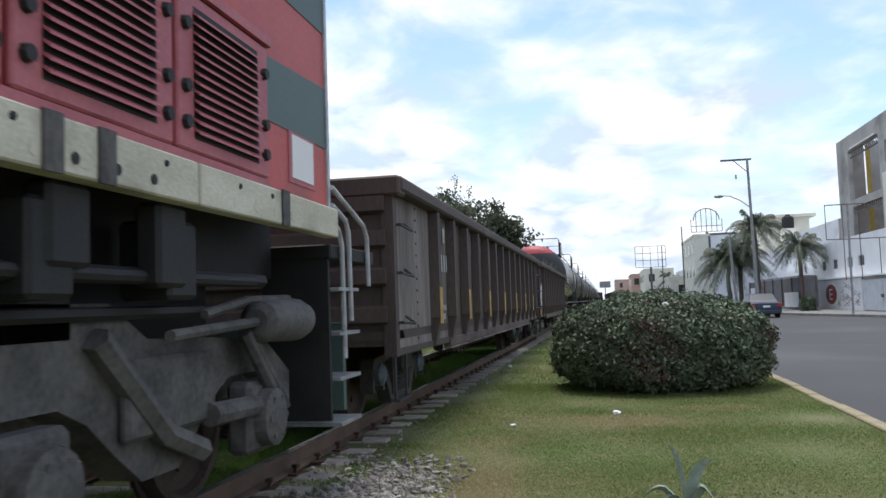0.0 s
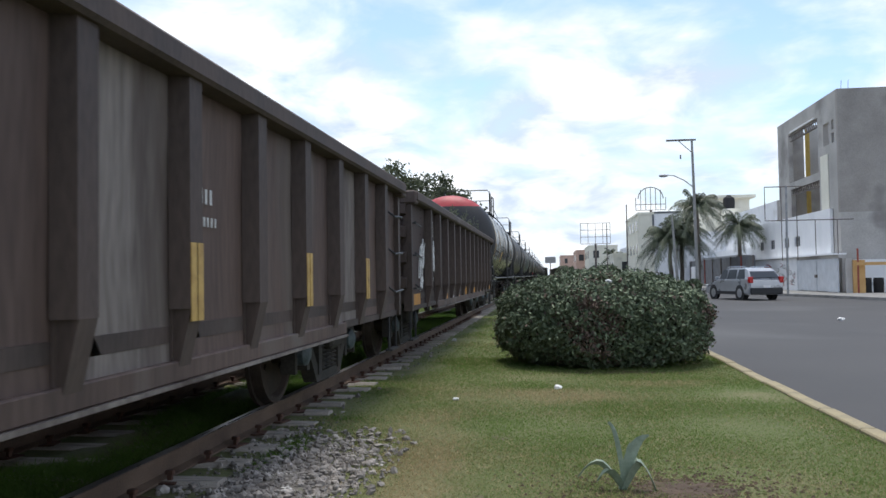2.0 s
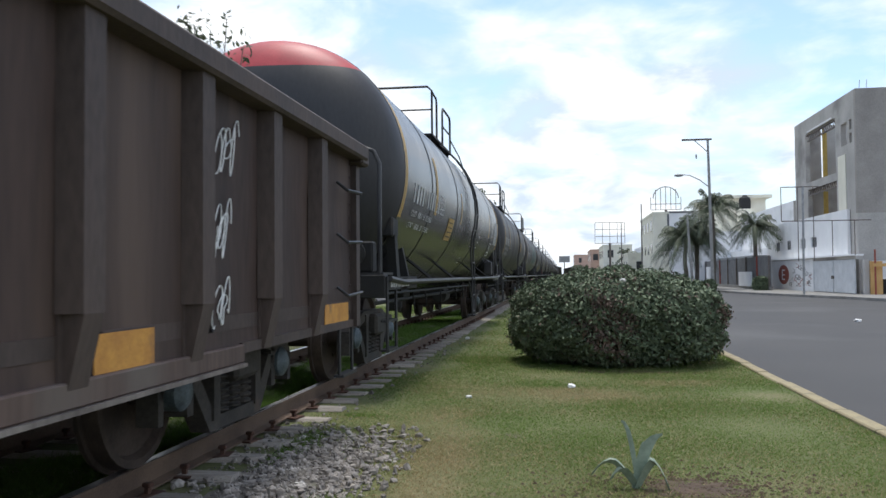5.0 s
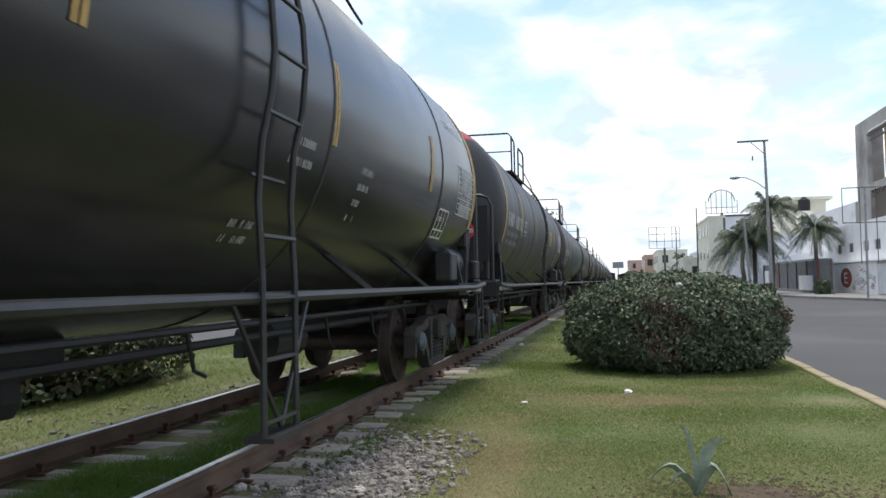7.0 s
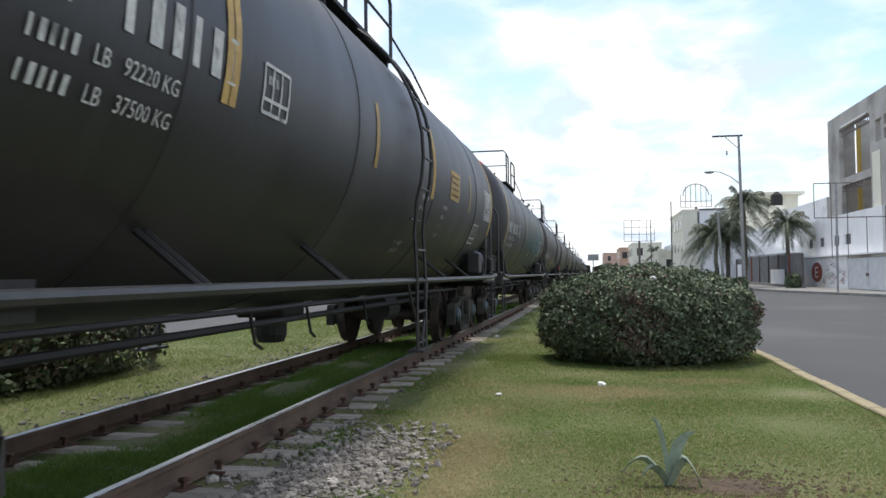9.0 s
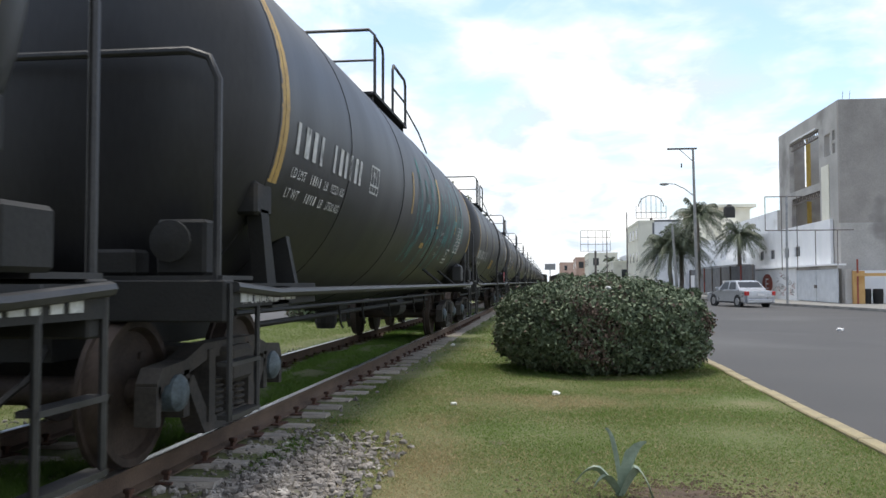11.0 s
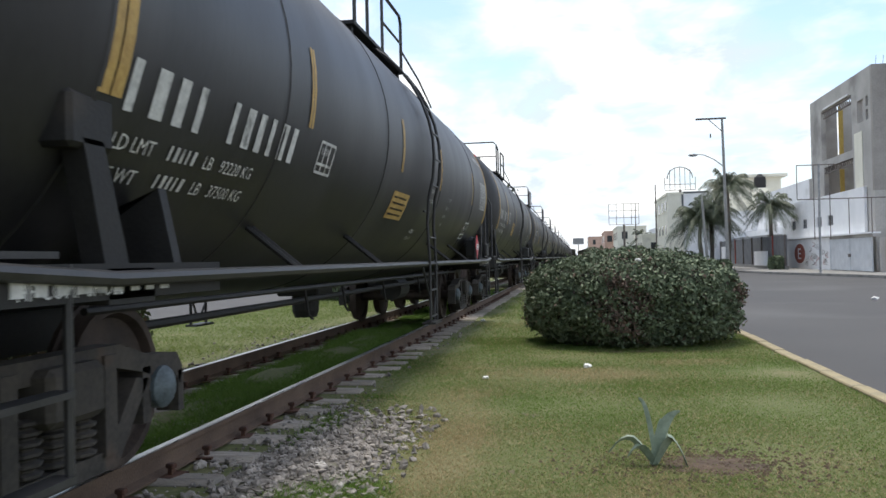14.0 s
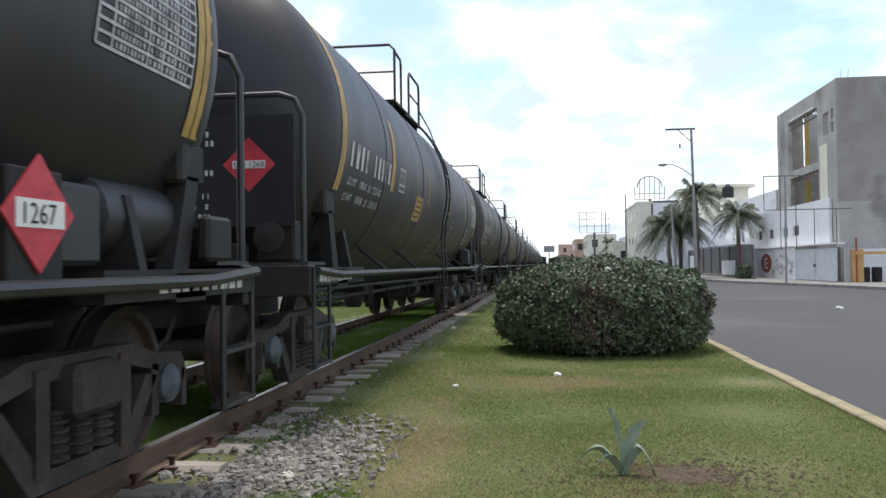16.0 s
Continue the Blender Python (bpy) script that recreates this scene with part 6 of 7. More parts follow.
# ---------------------------------------------------------------- plants and litter on the lawn
def agave_plant():
    ob = thing("agave", (0.42, 5.07, 0), "small blue-grey agave with six curved leaves on bare soil", "agave plant")
    leaves = [(168, 0.40, 0.09, 0.018, 0.0), (25, 0.32, 0.17, 0.044, 0.0), (176, 0.23, 0.27, 0.030, 0.17), (205, 0.17, 0.18, 0.032, 0.12), (-6, 0.24, 0.19, 0.050, 0.27), (60, 0.27, 0.09, 0.013, 0.0)]
    for az, height, reach, width, droop in leaves:
        bm = bmesh.new()
        a = radians(az)
        d, side = Vector((math.cos(a), math.sin(a) * 0.6, 0)), Vector((-math.sin(a), math.cos(a), 0))
        if az in (168, 25, 60):
            side = Vector((1, 0.2, 0)).normalized()
        rows = []
        for k in range(9):
            s = k / 8
            c = d * reach * s + Vector((0, 0, height * math.sin(s * 1.57) - droop * max(0, s - 0.45) ** 1.5 * 2.2))
            w = width * 1.3 * (0.75 + 0.6 * math.sin(s * 2.6)) * (1 - s ** 3)
            up = Vector((0, 0, 1)) * 0.25 * w - d * 0.3 * w
            rows.append([bm.verts.new(c - side * w * 0.55 + up), bm.verts.new(c - d * 0.012), bm.verts.new(c + side * w * 0.55 + up), bm.verts.new(c - up * 0.3 - Vector((0, 0, 0.012)))])
        for p, q in zip(rows, rows[1:]):
            for i in range(4):
                bm.faces.new((p[i], p[(i + 1) % 4], q[(i + 1) % 4], q[i]))
        bmesh.ops.recalc_face_normals(bm, faces=bm.faces)
        part("leaf", bm, M["agave"], ob, smooth=True)


def soil_patch(name, at, rx, ry, mat, label):
    """A low uneven bed of bare ground."""
    verts, faces, n, m = [], [], 40, 12
    for j in range(m):
        for i in range(n):
            a, f = i * math.tau / n, j / (m - 1)
            k = 1 + 0.28 * noise.noise((math.cos(a) * 1.3, math.sin(a) * 1.3, 5.0)) + 0.10 * noise.noise((math.cos(a) * 4, math.sin(a) * 4, 2.0))
            x, y = at[0] + rx * k * f * math.cos(a), at[1] + ry * k * f * math.sin(a)
            verts.append((x, y, -0.006 + 0.014 * (1 - f ** 1.5) + 0.014 * (1 - f) * noise.noise((x * 14, y * 14, 0.0)) + 0.008 * noise.noise((x * 40, y * 40, 3.0)) * (1 - f * f)))
    for j in range(m - 1):
        for i in range(n):
            k = (i + 1) % n
            faces.append((j * n + i, j * n + k, (j + 1) * n + k, (j + 1) * n + i))
    tagged(raw(name, verts, faces, mat, smooth=True), label, "soil", kind="structure")


def clods(at, rx, ry, n, seed):
    """Crumbs of bare soil, thinning out into the grass."""
    nr = np.random.default_rng(seed)
    p = nr.standard_normal((n, 2)) * 0.55
    r = 0.006 + 0.013 * nr.random(n) ** 2
    ang = nr.random((n, 1)) * 6.28 + np.arange(4) * 1.571 + nr.normal(0, 0.25, (n, 4))
    base = np.stack([at[0] + p[:, :1] * rx + np.cos(ang) * r[:, None], at[1] + p[:, 1:] * ry + np.sin(ang) * r[:, None], np.full((n, 4), 0.001)], -1)
    tip = np.stack([at[0] + p[:, 0] * rx, at[1] + p[:, 1] * ry, r * 0.75], -1)
    tri = np.stack([base, np.roll(base, -1, 1), np.repeat(tip[:, None], 4, 1)], 2).reshape(-1, 3, 3)
    tagged(quads("soil_crumbs", tri, M["soil"]), "crumbs of bare brown soil in the lawn", "soil", kind="stuff")


def scrap(at, size, seed, label="crumpled white paper litter lying on the grass"):
    rnd = random.Random(seed)
    bm = bmesh.new()
    bmesh.ops.create_icosphere(bm, subdivisions=2, radius=size)
    for v in bm.verts:
        v.co *= rnd.uniform(0.6, 1.15)
        v.co.z *= 0.55
    ob = part("litter", bm, M["paper"])
    ob.matrix_basis = pose(at[0], at[1], at[2] + size * 0.4)
    tagged(ob, label, "litter")


agave_plant()
soil_patch("soil_bed", (0.74, 5.10), 0.46, 0.34, M["soil"], "low bed of bare brown soil round the agave")
soil_patch("gravel_bed", (-1.70, 4.9), 0.62, 1.75, M["grit"], "gritty grey-brown ground beneath the ballast")
clods((0.76, 5.1), 0.75, 0.50, 1500, 2)
clods((0.9, 11.0), 0.8, 0.12, 700, 5)
scrap((0.07, 9.47, 0), 0.05, 1)
scrap((0.80, 11.55, 1.16), 0.05, 2, "white crumpled cup caught on the bush")
scrap((8.1, 24.7, -0.13), 0.10, 3, "white crumpled bag lying on the road")
scrap((-0.98, 8.6, 0), 0.035, 4)
scrap((-1.9, 16.5, 0.0), 0.05, 6)
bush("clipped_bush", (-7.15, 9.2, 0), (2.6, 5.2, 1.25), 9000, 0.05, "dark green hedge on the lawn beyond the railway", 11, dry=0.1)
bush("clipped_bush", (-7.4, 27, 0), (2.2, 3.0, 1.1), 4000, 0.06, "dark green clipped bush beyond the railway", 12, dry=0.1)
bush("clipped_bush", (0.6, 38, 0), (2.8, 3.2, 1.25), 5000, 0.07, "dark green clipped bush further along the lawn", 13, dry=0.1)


# ---------------------------------------------------------------- trees
def tree(at, height, spread, leaves, label, seed, sparse=False, leaf=0.16):
    rnd = random.Random(seed)
    nr = np.random.default_rng(seed)
    ob = thing("tree", at, label, "tree", "trees behind the train")
    trunk_h = height * (0.42 if not sparse else 0.3)
    lean = rnd.uniform(-0.3, 0.3)
    part("trunk", tubed([(0, 0, -0.1), (lean * 0.3, 0, trunk_h * 0.5), (lean, 0.1, trunk_h)], 0.20, 8, 0.12), M["bark"], ob)
    tips = []
    for k in range(9 if not sparse else 13):
        a, e = rnd.uniform(0, 6.28), rnd.uniform(0.45, 1.35)
        ln = (height - trunk_h) * rnd.uniform(0.6, 1.0)
        d = Vector((math.cos(a) * math.cos(e) * spread / height * 2, math.sin(a) * math.cos(e) * spread / height * 2, math.sin(e)))
        p0 = Vector((lean, 0.1, trunk_h * rnd.uniform(0.8, 1.0)))
        p1, p2 = p0 + d * ln * 0.5 + Vector((0, 0, 0.1)), p0 + d * ln
        part("limb", tubed([p0, p1, p2], 0.07, 5, 0.015), M["bark"], ob)
        tips += [(p1 * (1 - s) + p2 * s, s) for s in (0.3, 0.6, 0.9, 1.0)]
        for _ in range(3):
            q = p1 + Vector((rnd.uniform(-1, 1), rnd.uniform(-1, 1), rnd.uniform(0.2, 1))) * ln * 0.35
            tips.append((q, 0.9))
            if sparse:
                part("twig", tubed([p1, q], 0.02, 4, 0.006), M["bark"], ob)
    c = np.array([tuple(p) for p, s in tips])
    pick = nr.integers(0, len(c), leaves)
    r = 0.22 if sparse else 0.17 * spread
    pts = c[pick] + nr.standard_normal((leaves, 3)) * r * np.array([1, 1, 0.7])
    nrm = nr.standard_normal((leaves, 3))
    nrm /= np.linalg.norm(nrm, axis=1, keepdims=True)
    quads("crown", leaf_cloud(pts, nrm, leaf, nr), M["tree_leaf"], ob)


tree((-10.9, 60, 0), 10.0, 2.6, 5600, "tall leafy tree behind the train", 1)
tree((-8.2, 64, 0), 9.4, 2.2, 5200, "tall leafy tree behind the train", 2)
tree((-9.3, 66, 0), 9.9, 2.6, 5200, "tall leafy tree behind the train", 3)


def palm(at, height, fronds, length, label, seed):
    rnd = random.Random(seed)
    ob = thing("palm_tree", at, label, "palm tree", "palms by the road")
    pts = [(0, 0, -0.1)] + [(rnd.uniform(-0.05, 0.05), 0, height * k / 6) for k in range(1, 7)]
    part("trunk", tubed(pts, 0.20, 10, 0.13), M["bark"], ob)
    first = []
    for k in range(fronds):
        a, e = k * 2.399 + rnd.uniform(-0.2, 0.2), rnd.uniform(-0.15, 1.35)
        c = []
        fw, sd = Vector((math.cos(a), math.sin(a), 0)), Vector((-math.sin(a), math.cos(a), 0))
        spine = []
        for i in range(43):
            s = i / 42
            out = length * s * (math.cos(e) * 0.9 + 0.12)
            z = length * s * math.sin(e) * 1.05 - length * s * s * (0.33 + 0.52 * math.cos(e))
            spine.append(Vector((fw.x * out, fw.y * out, height + z)))
        for i, p in enumerate(spine[2:-1]):
            s = (i + 2) / 42
            w = 0.22 * length * math.sin(0.3 + s * 2.5) * rnd.uniform(0.8, 1.15)
            d = (spine[i + 3] - p).normalized()
            for t in (-1, 1):
                tip = p + sd * t * w * 0.55 + d * w * 0.45 - Vector((0, 0, w * rnd.uniform(0.3, 0.85)))
                c.append([p - d * 0.020, p + d * 0.020, tip + d * 0.011, tip - d * 0.011])
            c.append([p - sd * 0.016, p + sd * 0.016, spine[i + 3] + sd * 0.012, spine[i + 3] - sd * 0.012])
        quads("frond", [[tuple(v) for v in q] for q in c], M["palm_leaf"], ob)


palm((11.7, 68, 0), 6.4, 48, 2.8, "tall feathery palm beside the pavement", 1)
palm((9.7, 69, 0), 4.1, 64, 2.9, "shorter dense palm beside the pavement", 2)
palm((10.9, 71, 0), 4.6, 60, 2.9, "shorter dense palm beside the pavement", 3)
palm((14.9, 68, 0), 4.9, 46, 2.3, "short palm with drooping fronds by a wall", 4)
palm((8.2, 112, 0), 3.6, 18, 2.3, "distant palm beside a low wall", 5)


# ---------------------------------------------------------------- street furniture
def utility_pole():
    ob = thing("utility_pole", (10.6, 62, 0), "tall grey concrete utility pole with crossarm and street lamp", "utility pole")
    part("shaft", tubed([(0, 0, -0.2), (-0.18, 0, 10.96)], 0.135, 10, 0.085), M["pole"], ob, smooth=True)
    part("crossarm", boxed(-2.0, 0.1, -0.06, 0.06, 10.86, 10.98), M["girder"], ob)
    part("brace", tubed([(-1.1, 0, 10.86), (-0.2, 0, 10.0)], 0.03, 5), M["girder"], ob)
    part("insulator", tubed([(-1.0, 0, 9.55), (-1.0, 0, 9.85)], 0.05, 6), M["girder"], ob)
    part("lamp_arm", tubed([(-0.12, 0, 7.45), (-0.8, 0, 8.0), (-1.5, 0, 8.35), (-2.0, 0, 8.4)], 0.035, 6), M["steel"], ob)
    bm = bmesh.new()
    bmesh.ops.create_uvsphere(bm, u_segments=12, v_segments=8, radius=1, matrix=Matrix.LocRotScale((-2.25, 0, 8.36), None, (0.34, 0.14, 0.11)))
    part("lamp_head", bm, M["steel"], ob, smooth=True)


def simple_pole(at, height, r, mat, label, tilt=0.0):
    ob = part("pole", tubed([(0, 0, -0.1), (tilt, 0, height)], r, 8, r * 0.7), mat, smooth=True)
    ob.matrix_basis = pose(*at)
    tagged(ob, label, "pole")


utility_pole()
simple_pole((9.3, 62.5, 0), 5.4, 0.11, M["pole"], "short pale concrete pole leaning slightly", -0.35)
simple_pole((7.3, 80, 0), 7.8, 0.07, M["girder"], "thin dark pole beside the road")
simple_pole((5.7, 84, -0.1), 6.4, 0.06, M["girder"], "thin dark pole beside the road")


def billboard(at, w, h, z0, label, cols, rows, arch=False, mast=True):
    ob = thing("billboard_frame", at, label, "billboard")
    for k in range(cols + 1):
        x = -w / 2 + w * k / cols
        top = z0 + h
        if arch:
            top = z0 + h * (0.55 + 0.45 * math.sqrt(max(0, 1 - (2 * x / w) ** 2)))
        part("upright", tubed([(x, 0, z0), (x, 0, top)], 0.035, 5), M["girder"], ob)
    for k in range(rows + 1):
        if arch and k == rows:
            part("arch", tubed([(w * 0.42 * math.cos(a), 0, z0 + h * 0.5 + h * 0.5 * math.sin(a)) for a in np.linspace(0, math.pi, 13)], 0.05, 5), M["girder"], ob)
        else:
            z = z0 + h * (0.5 if arch else 1) * k / rows
            part("crossbar", tubed([(-w / 2, 0, z), (w / 2, 0, z)], 0.035, 5), M["girder"], ob)
    if mast:
        part("mast", tubed([(0, 0, -0.1), (0, 0, z0)], 0.14, 8), M["girder"], ob)


billboard((6.0, 110, 0), 3.8, 2.7, 5.25, "empty steel billboard frame on a dark mast", 4, 3)
billboard((11.1, 93, 0), 3.2, 2.5, 8.2, "empty arched steel sign frame above a roof", 6, 2, True)


# ---------------------------------------------------------------- buildings
def wall_openings(parent, x, t, y0, y1, z0, z1, holes, mat, name="wall"):
    """A wall in the plane x = const, t thick away from the road, with rectangular holes (y0, y1, z0, z1)."""
    ys = sorted({y0, y1, *[h[0] for h in holes], *[h[1] for h in holes]})
    zs = sorted({z0, z1, *[h[2] for h in holes], *[h[3] for h in holes]})
    bm = bmesh.new()
    for a, b in zip(ys, ys[1:]):
        for c, d in zip(zs, zs[1:]):
            my, mz = (a + b) / 2, (c + d) / 2
            if not any(h[0] < my < h[1] and h[2] < mz < h[3] for h in holes):
                box(bm, x, x + t, a, b, c, d)
    bmesh.ops.remove_doubles(bm, verts=bm.verts, dist=0.0005)
    return part(name, bm, mat, parent)


def window(parent, x, y0, y1, z0, z1, deep=0.12):
    bm = boxed(x + deep, x + deep + 0.03, y0, y1, z0, z1)
    w = part("window", bm, M["opening"], parent, "dark window")
    bm = bmesh.new()
    for a, b, c, d in ((y0, y1, z0, z0 + 0.05), (y0, y1, z1 - 0.05, z1), (y0, y0 + 0.05, z0 + 0.05, z1 - 0.05), (y1 - 0.05, y1, z0 + 0.05, z1 - 0.05), ((y0 + y1) / 2 - 0.025, (y0 + y1) / 2 + 0.025, z0 + 0.05, z1 - 0.05)):
        box(bm, x + deep - 0.04, x + deep, a, b, c, d)
    part("window_frame", bm, M["steel"], w)


def concrete_building():
    ob = thing("unfinished_building", (0, 0, 0), "unfinished grey concrete building with open storeys", "building")
    X, Y0, Y1, Z = 17.0, 51.7, 64.3, 12.0
    wall_openings(ob, X, 0.3, Y0, Y1, 0, Z, [(55.1, 61.6, 7.5, 10.95), (55.0, 61.2, 5.05, 7.0), (52.9, 54.05, 8.95, 10.3), (52.1, 52.55, 9.75, 10.35), (52.1, 52.55, 8.95, 9.55)], M["concrete"], "street_wall")
    part("end_wall", boxed(X, 34, Y0 - 0.3, Y0, 4.7, Z), M["block"], ob, "darker block end wall")
    part("end_wall", boxed(X, 34, Y0 - 0.3, Y0, 0, 4.7), M["concrete"], ob)
    part("back_wall", boxed(22, 22.3, Y0, Y1, 0, 10.6), M["concrete"], ob)
    part("side_wall", boxed(X + 0.3, X + 1.75, Y1 - 0.3, Y1, 0, Z), M["concrete"], ob)
    part("side_wall", boxed(X + 2.05, 26, Y1 - 0.3, Y1, 0, Z), M["concrete"], ob)
    part("side_wall", boxed(X + 1.75, X + 2.05, Y1 - 0.3, Y1, 0, 8.2), M["concrete"], ob)
    part("floor_slab", boxed(X + 0.02, X + 1.3, Y0, Y1 - 0.3, 7.0, 7.3), M["concrete"], ob)
    part("floor_slab", boxed(X + 0.3, 26, Y0, Y1 - 0.3, 4.5, 4.8), M["concrete"], ob)
    for z0, z1 in ((4.8, 7.0), (7.3, 11.2)):
        part("column", boxed(X + 0.9, X + 1.02, 60.7, 60.82, z0, z1), M["yellow_col"], ob, "yellow painted column")
        part("column", boxed(X + 1.6, X + 1.75, 62.6, 62.8, z0, z1), M["yellow_col"], ob, "yellow painted column")
    for z in (10.5, 6.7):
        part("lattice_beam", boxed(X + 0.03, X + 0.12, 55.1, 61.5, z + 0.28, z + 0.36), M["girder"], ob)
        part("lattice_beam", boxed(X + 0.03, X + 0.12, 55.1, 61.2, z - 0.12, z - 0.04), M["girder"], ob)
        for k in range(16):
            y = 55.15 + k * 0.38
            part("lattice_web", tubed([(X + 0.07, y, z - 0.05), (X + 0.07, y + (0.19 if k % 2 else 0.3), z + 0.3)], 0.03, 4), M["girder"], ob)
    part("panel", boxed(X - 0.05, X - 0.006, 53.2, 54.6, 5.05, 8.4), M["cream_wall"], ob, "pale unpainted render panel")
    part("hoarding", boxed(X - 0.12, X - 0.06, 55.5, 60.8, 10.95, 11.05), M["white_wall"], ob)
    for dx in (0.4, 0.8, 3.0, 3.2, 7.5, 7.7):
        part("rebar", tubed([(X + dx, Y0 + 0.2, Z), (X + dx + 0.05, Y0 + 0.2, Z + 0.6)], 0.015, 4), M["girder"], ob)


def white_building():
    ob = thing("white_building", (0, 0, 0), "low white painted building with small square windows", "building")
    X = 16.8
    holes = [(y, y + 1.25, 2.95, 3.65) for y in (58.8, 61.4, 65.2, 68.4)]
    wall_openings(ob, X, 0.16, 52.6, 72.5, 2.2, 5.02, holes, M["white_wall"])
    for h in holes:
        window(ob, X, *h)
    part("ledge", boxed(X - 0.7, X, 50.0, 69.0, 2.18, 2.28), M["white_wall"], ob, "projecting white ledge")
    low = wall_openings(ob, X + 0.4, 0.2, 72.6, 96, 0, 3.4, [(76, 79, 1.6, 2.6), (84, 87, 1.6, 2.6)], M["white_wall"])
    window(ob, X + 0.4, 76, 79, 1.6, 2.6)
    window(ob, X + 0.4, 84, 87, 1.6, 2.6)
    part("roof", boxed(X + 0.6, 30, 72.6, 96, 3.2, 3.4), M["white_wall"], ob)
    part("canopy", boxed(X - 1.2, X + 0.4, 72.6, 90, 2.55, 2.72), M["steel"], ob, "grey sheet canopy")
    up = part("upper_wall", boxed(X + 1.5, X + 1.7, 70, 90, 3.4, 7.0), M["white_wall"], ob)
    part("upper_end_wall", boxed(X + 1.5, 34, 69.8, 70, 3.4, 7.0), M["concrete"], ob)


def front_wall():
    ob = thing("street_wall", (0, 0, 0), "weathered white street wall with peeling paint and scribbles", "wall")
    X = 16.3
    part("wall_body", boxed(X, X + 0.2, 57.95, 68.9, 0, 2.14), M["white_wall"], ob)
    part("coping", boxed(X - 0.05, X + 0.25, 57.95, 69.0, 2.14, 2.2), M["concrete"], ob)
    # painted no-parking oval with its letter
    def oval(a, b, x, name, mat, hole=0.0):
        bm = bmesh.new()
        n = 32
        out = [bm.verts.new((x, 65.4 + a * math.cos(k * math.tau / n), 1.10 + b * math.sin(k * math.tau / n))) for k in range(n)]
        if hole:
            inn = [bm.verts.new((x, 65.4 + (a - hole * 1.7) * math.cos(k * math.tau / n), 1.10 + (b - hole) * math.sin(k * math.tau / n))) for k in range(n)]
            for k in range(n):
                bm.faces.new((out[k], inn[k], inn[(k + 1) % n], out[(k + 1) % n]))
        else:
            bm.faces.new(out)
        return part(name, bm, mat, ob, "faded dark red painted disc")
    oval(1.5, 0.72, X - 0.004, "sign_disc", M["rust_post"])
    me = text_mesh("E", 1.15)
    for v in me.vertices:
        v.co = (X - 0.008, 66.05 - v.co.x * 1.9, 0.70 + v.co.y)
    me.materials.append(M["white_wall"])
    o = new("sign_letter", me)
    o.parent = ob
    tagged(o, "white painted letter")
    rnd = random.Random(7)
    for k in range(26):
        y, z = rnd.uniform(58.4, 63.6), rnd.uniform(0.35, 1.8)
        pts = [(X - 0.004, y + 0.35 * math.sin(a * 2 + k), z + 0.16 * math.cos(a)) for a in np.linspace(0, 5, 10)]
        part("scribble", tubed(pts, 0.014, 4), M["rust_post"] if k % 4 == 0 else M["pavement"], ob)
    g = thing("sheet_gate", (0, 0, 0), "closed grey sheet-metal double gate", "gate")
    for a, b in ((50.0, 53.9), (53.94, 57.85)):
        leaf = part("gate_leaf", boxed(X + 0.02, X + 0.07, a, b, 0.03, 1.98, bevel=0.008), M["grey_gate"], g)
        part("gate_frame", boxed(X - 0.01, X + 0.02, a, a + 0.1, 0.03, 1.98), M["grey_gate"], leaf)
        part("gate_frame", boxed(X - 0.01, X + 0.02, b - 0.1, b, 0.03, 1.98), M["grey_gate"], leaf)
    part("latch", boxed(X - 0.05, X + 0.01, 53.7, 54.1, 0.85, 1.05), M["girder"], g)
    part("lintel", boxed(X, X + 0.25, 49.8, 57.95, 2.0, 2.18), M["concrete"], g)


def ochre_corner():
    ob = thing("ochre_shed", (0, 0, 0), "ochre-walled open shed with orange posts", "shed")
    part("wall_body", boxed(16.6, 16.9, 49.5, 49.7, 0, 1.95), M["concrete"], ob)
    part("post", tubed([(17.05, 49.0, -0.1), (17.05, 49.0, 2.5)], 0.05, 6), M["rust_post"], ob)
    part("side_panel", boxed(16.92, 17.55, 49.35, 49.5, 0, 1.85), M["orange_wall"], ob, "ochre painted wall panel")
    part("beam", boxed(17.0, 24, 48.95, 49.1, 1.55, 1.72), M["orange_wall"], ob)
    part("post", boxed(18.9, 19.0, 48.95, 49.1, 0, 1.55), M["orange_wall"], ob)
    part("back_wall", boxed(17.6, 26, 51.1, 51.3, 0, 1.9), M["white_wall"], ob)
    for x in (17.75, 18.4, 19.6):
        t = thing("drum", (x, 49.8, 0), "dark barrel standing in the open shed", "barrel")
        part("drum_body", lathe(bmesh.new(), [(0, 0.26), (0.42, 0.27), (0.44, 0.28), (0.80, 0.27), (0.84, 0.25)], 14, "z"), M["tyre"], t, smooth=True)


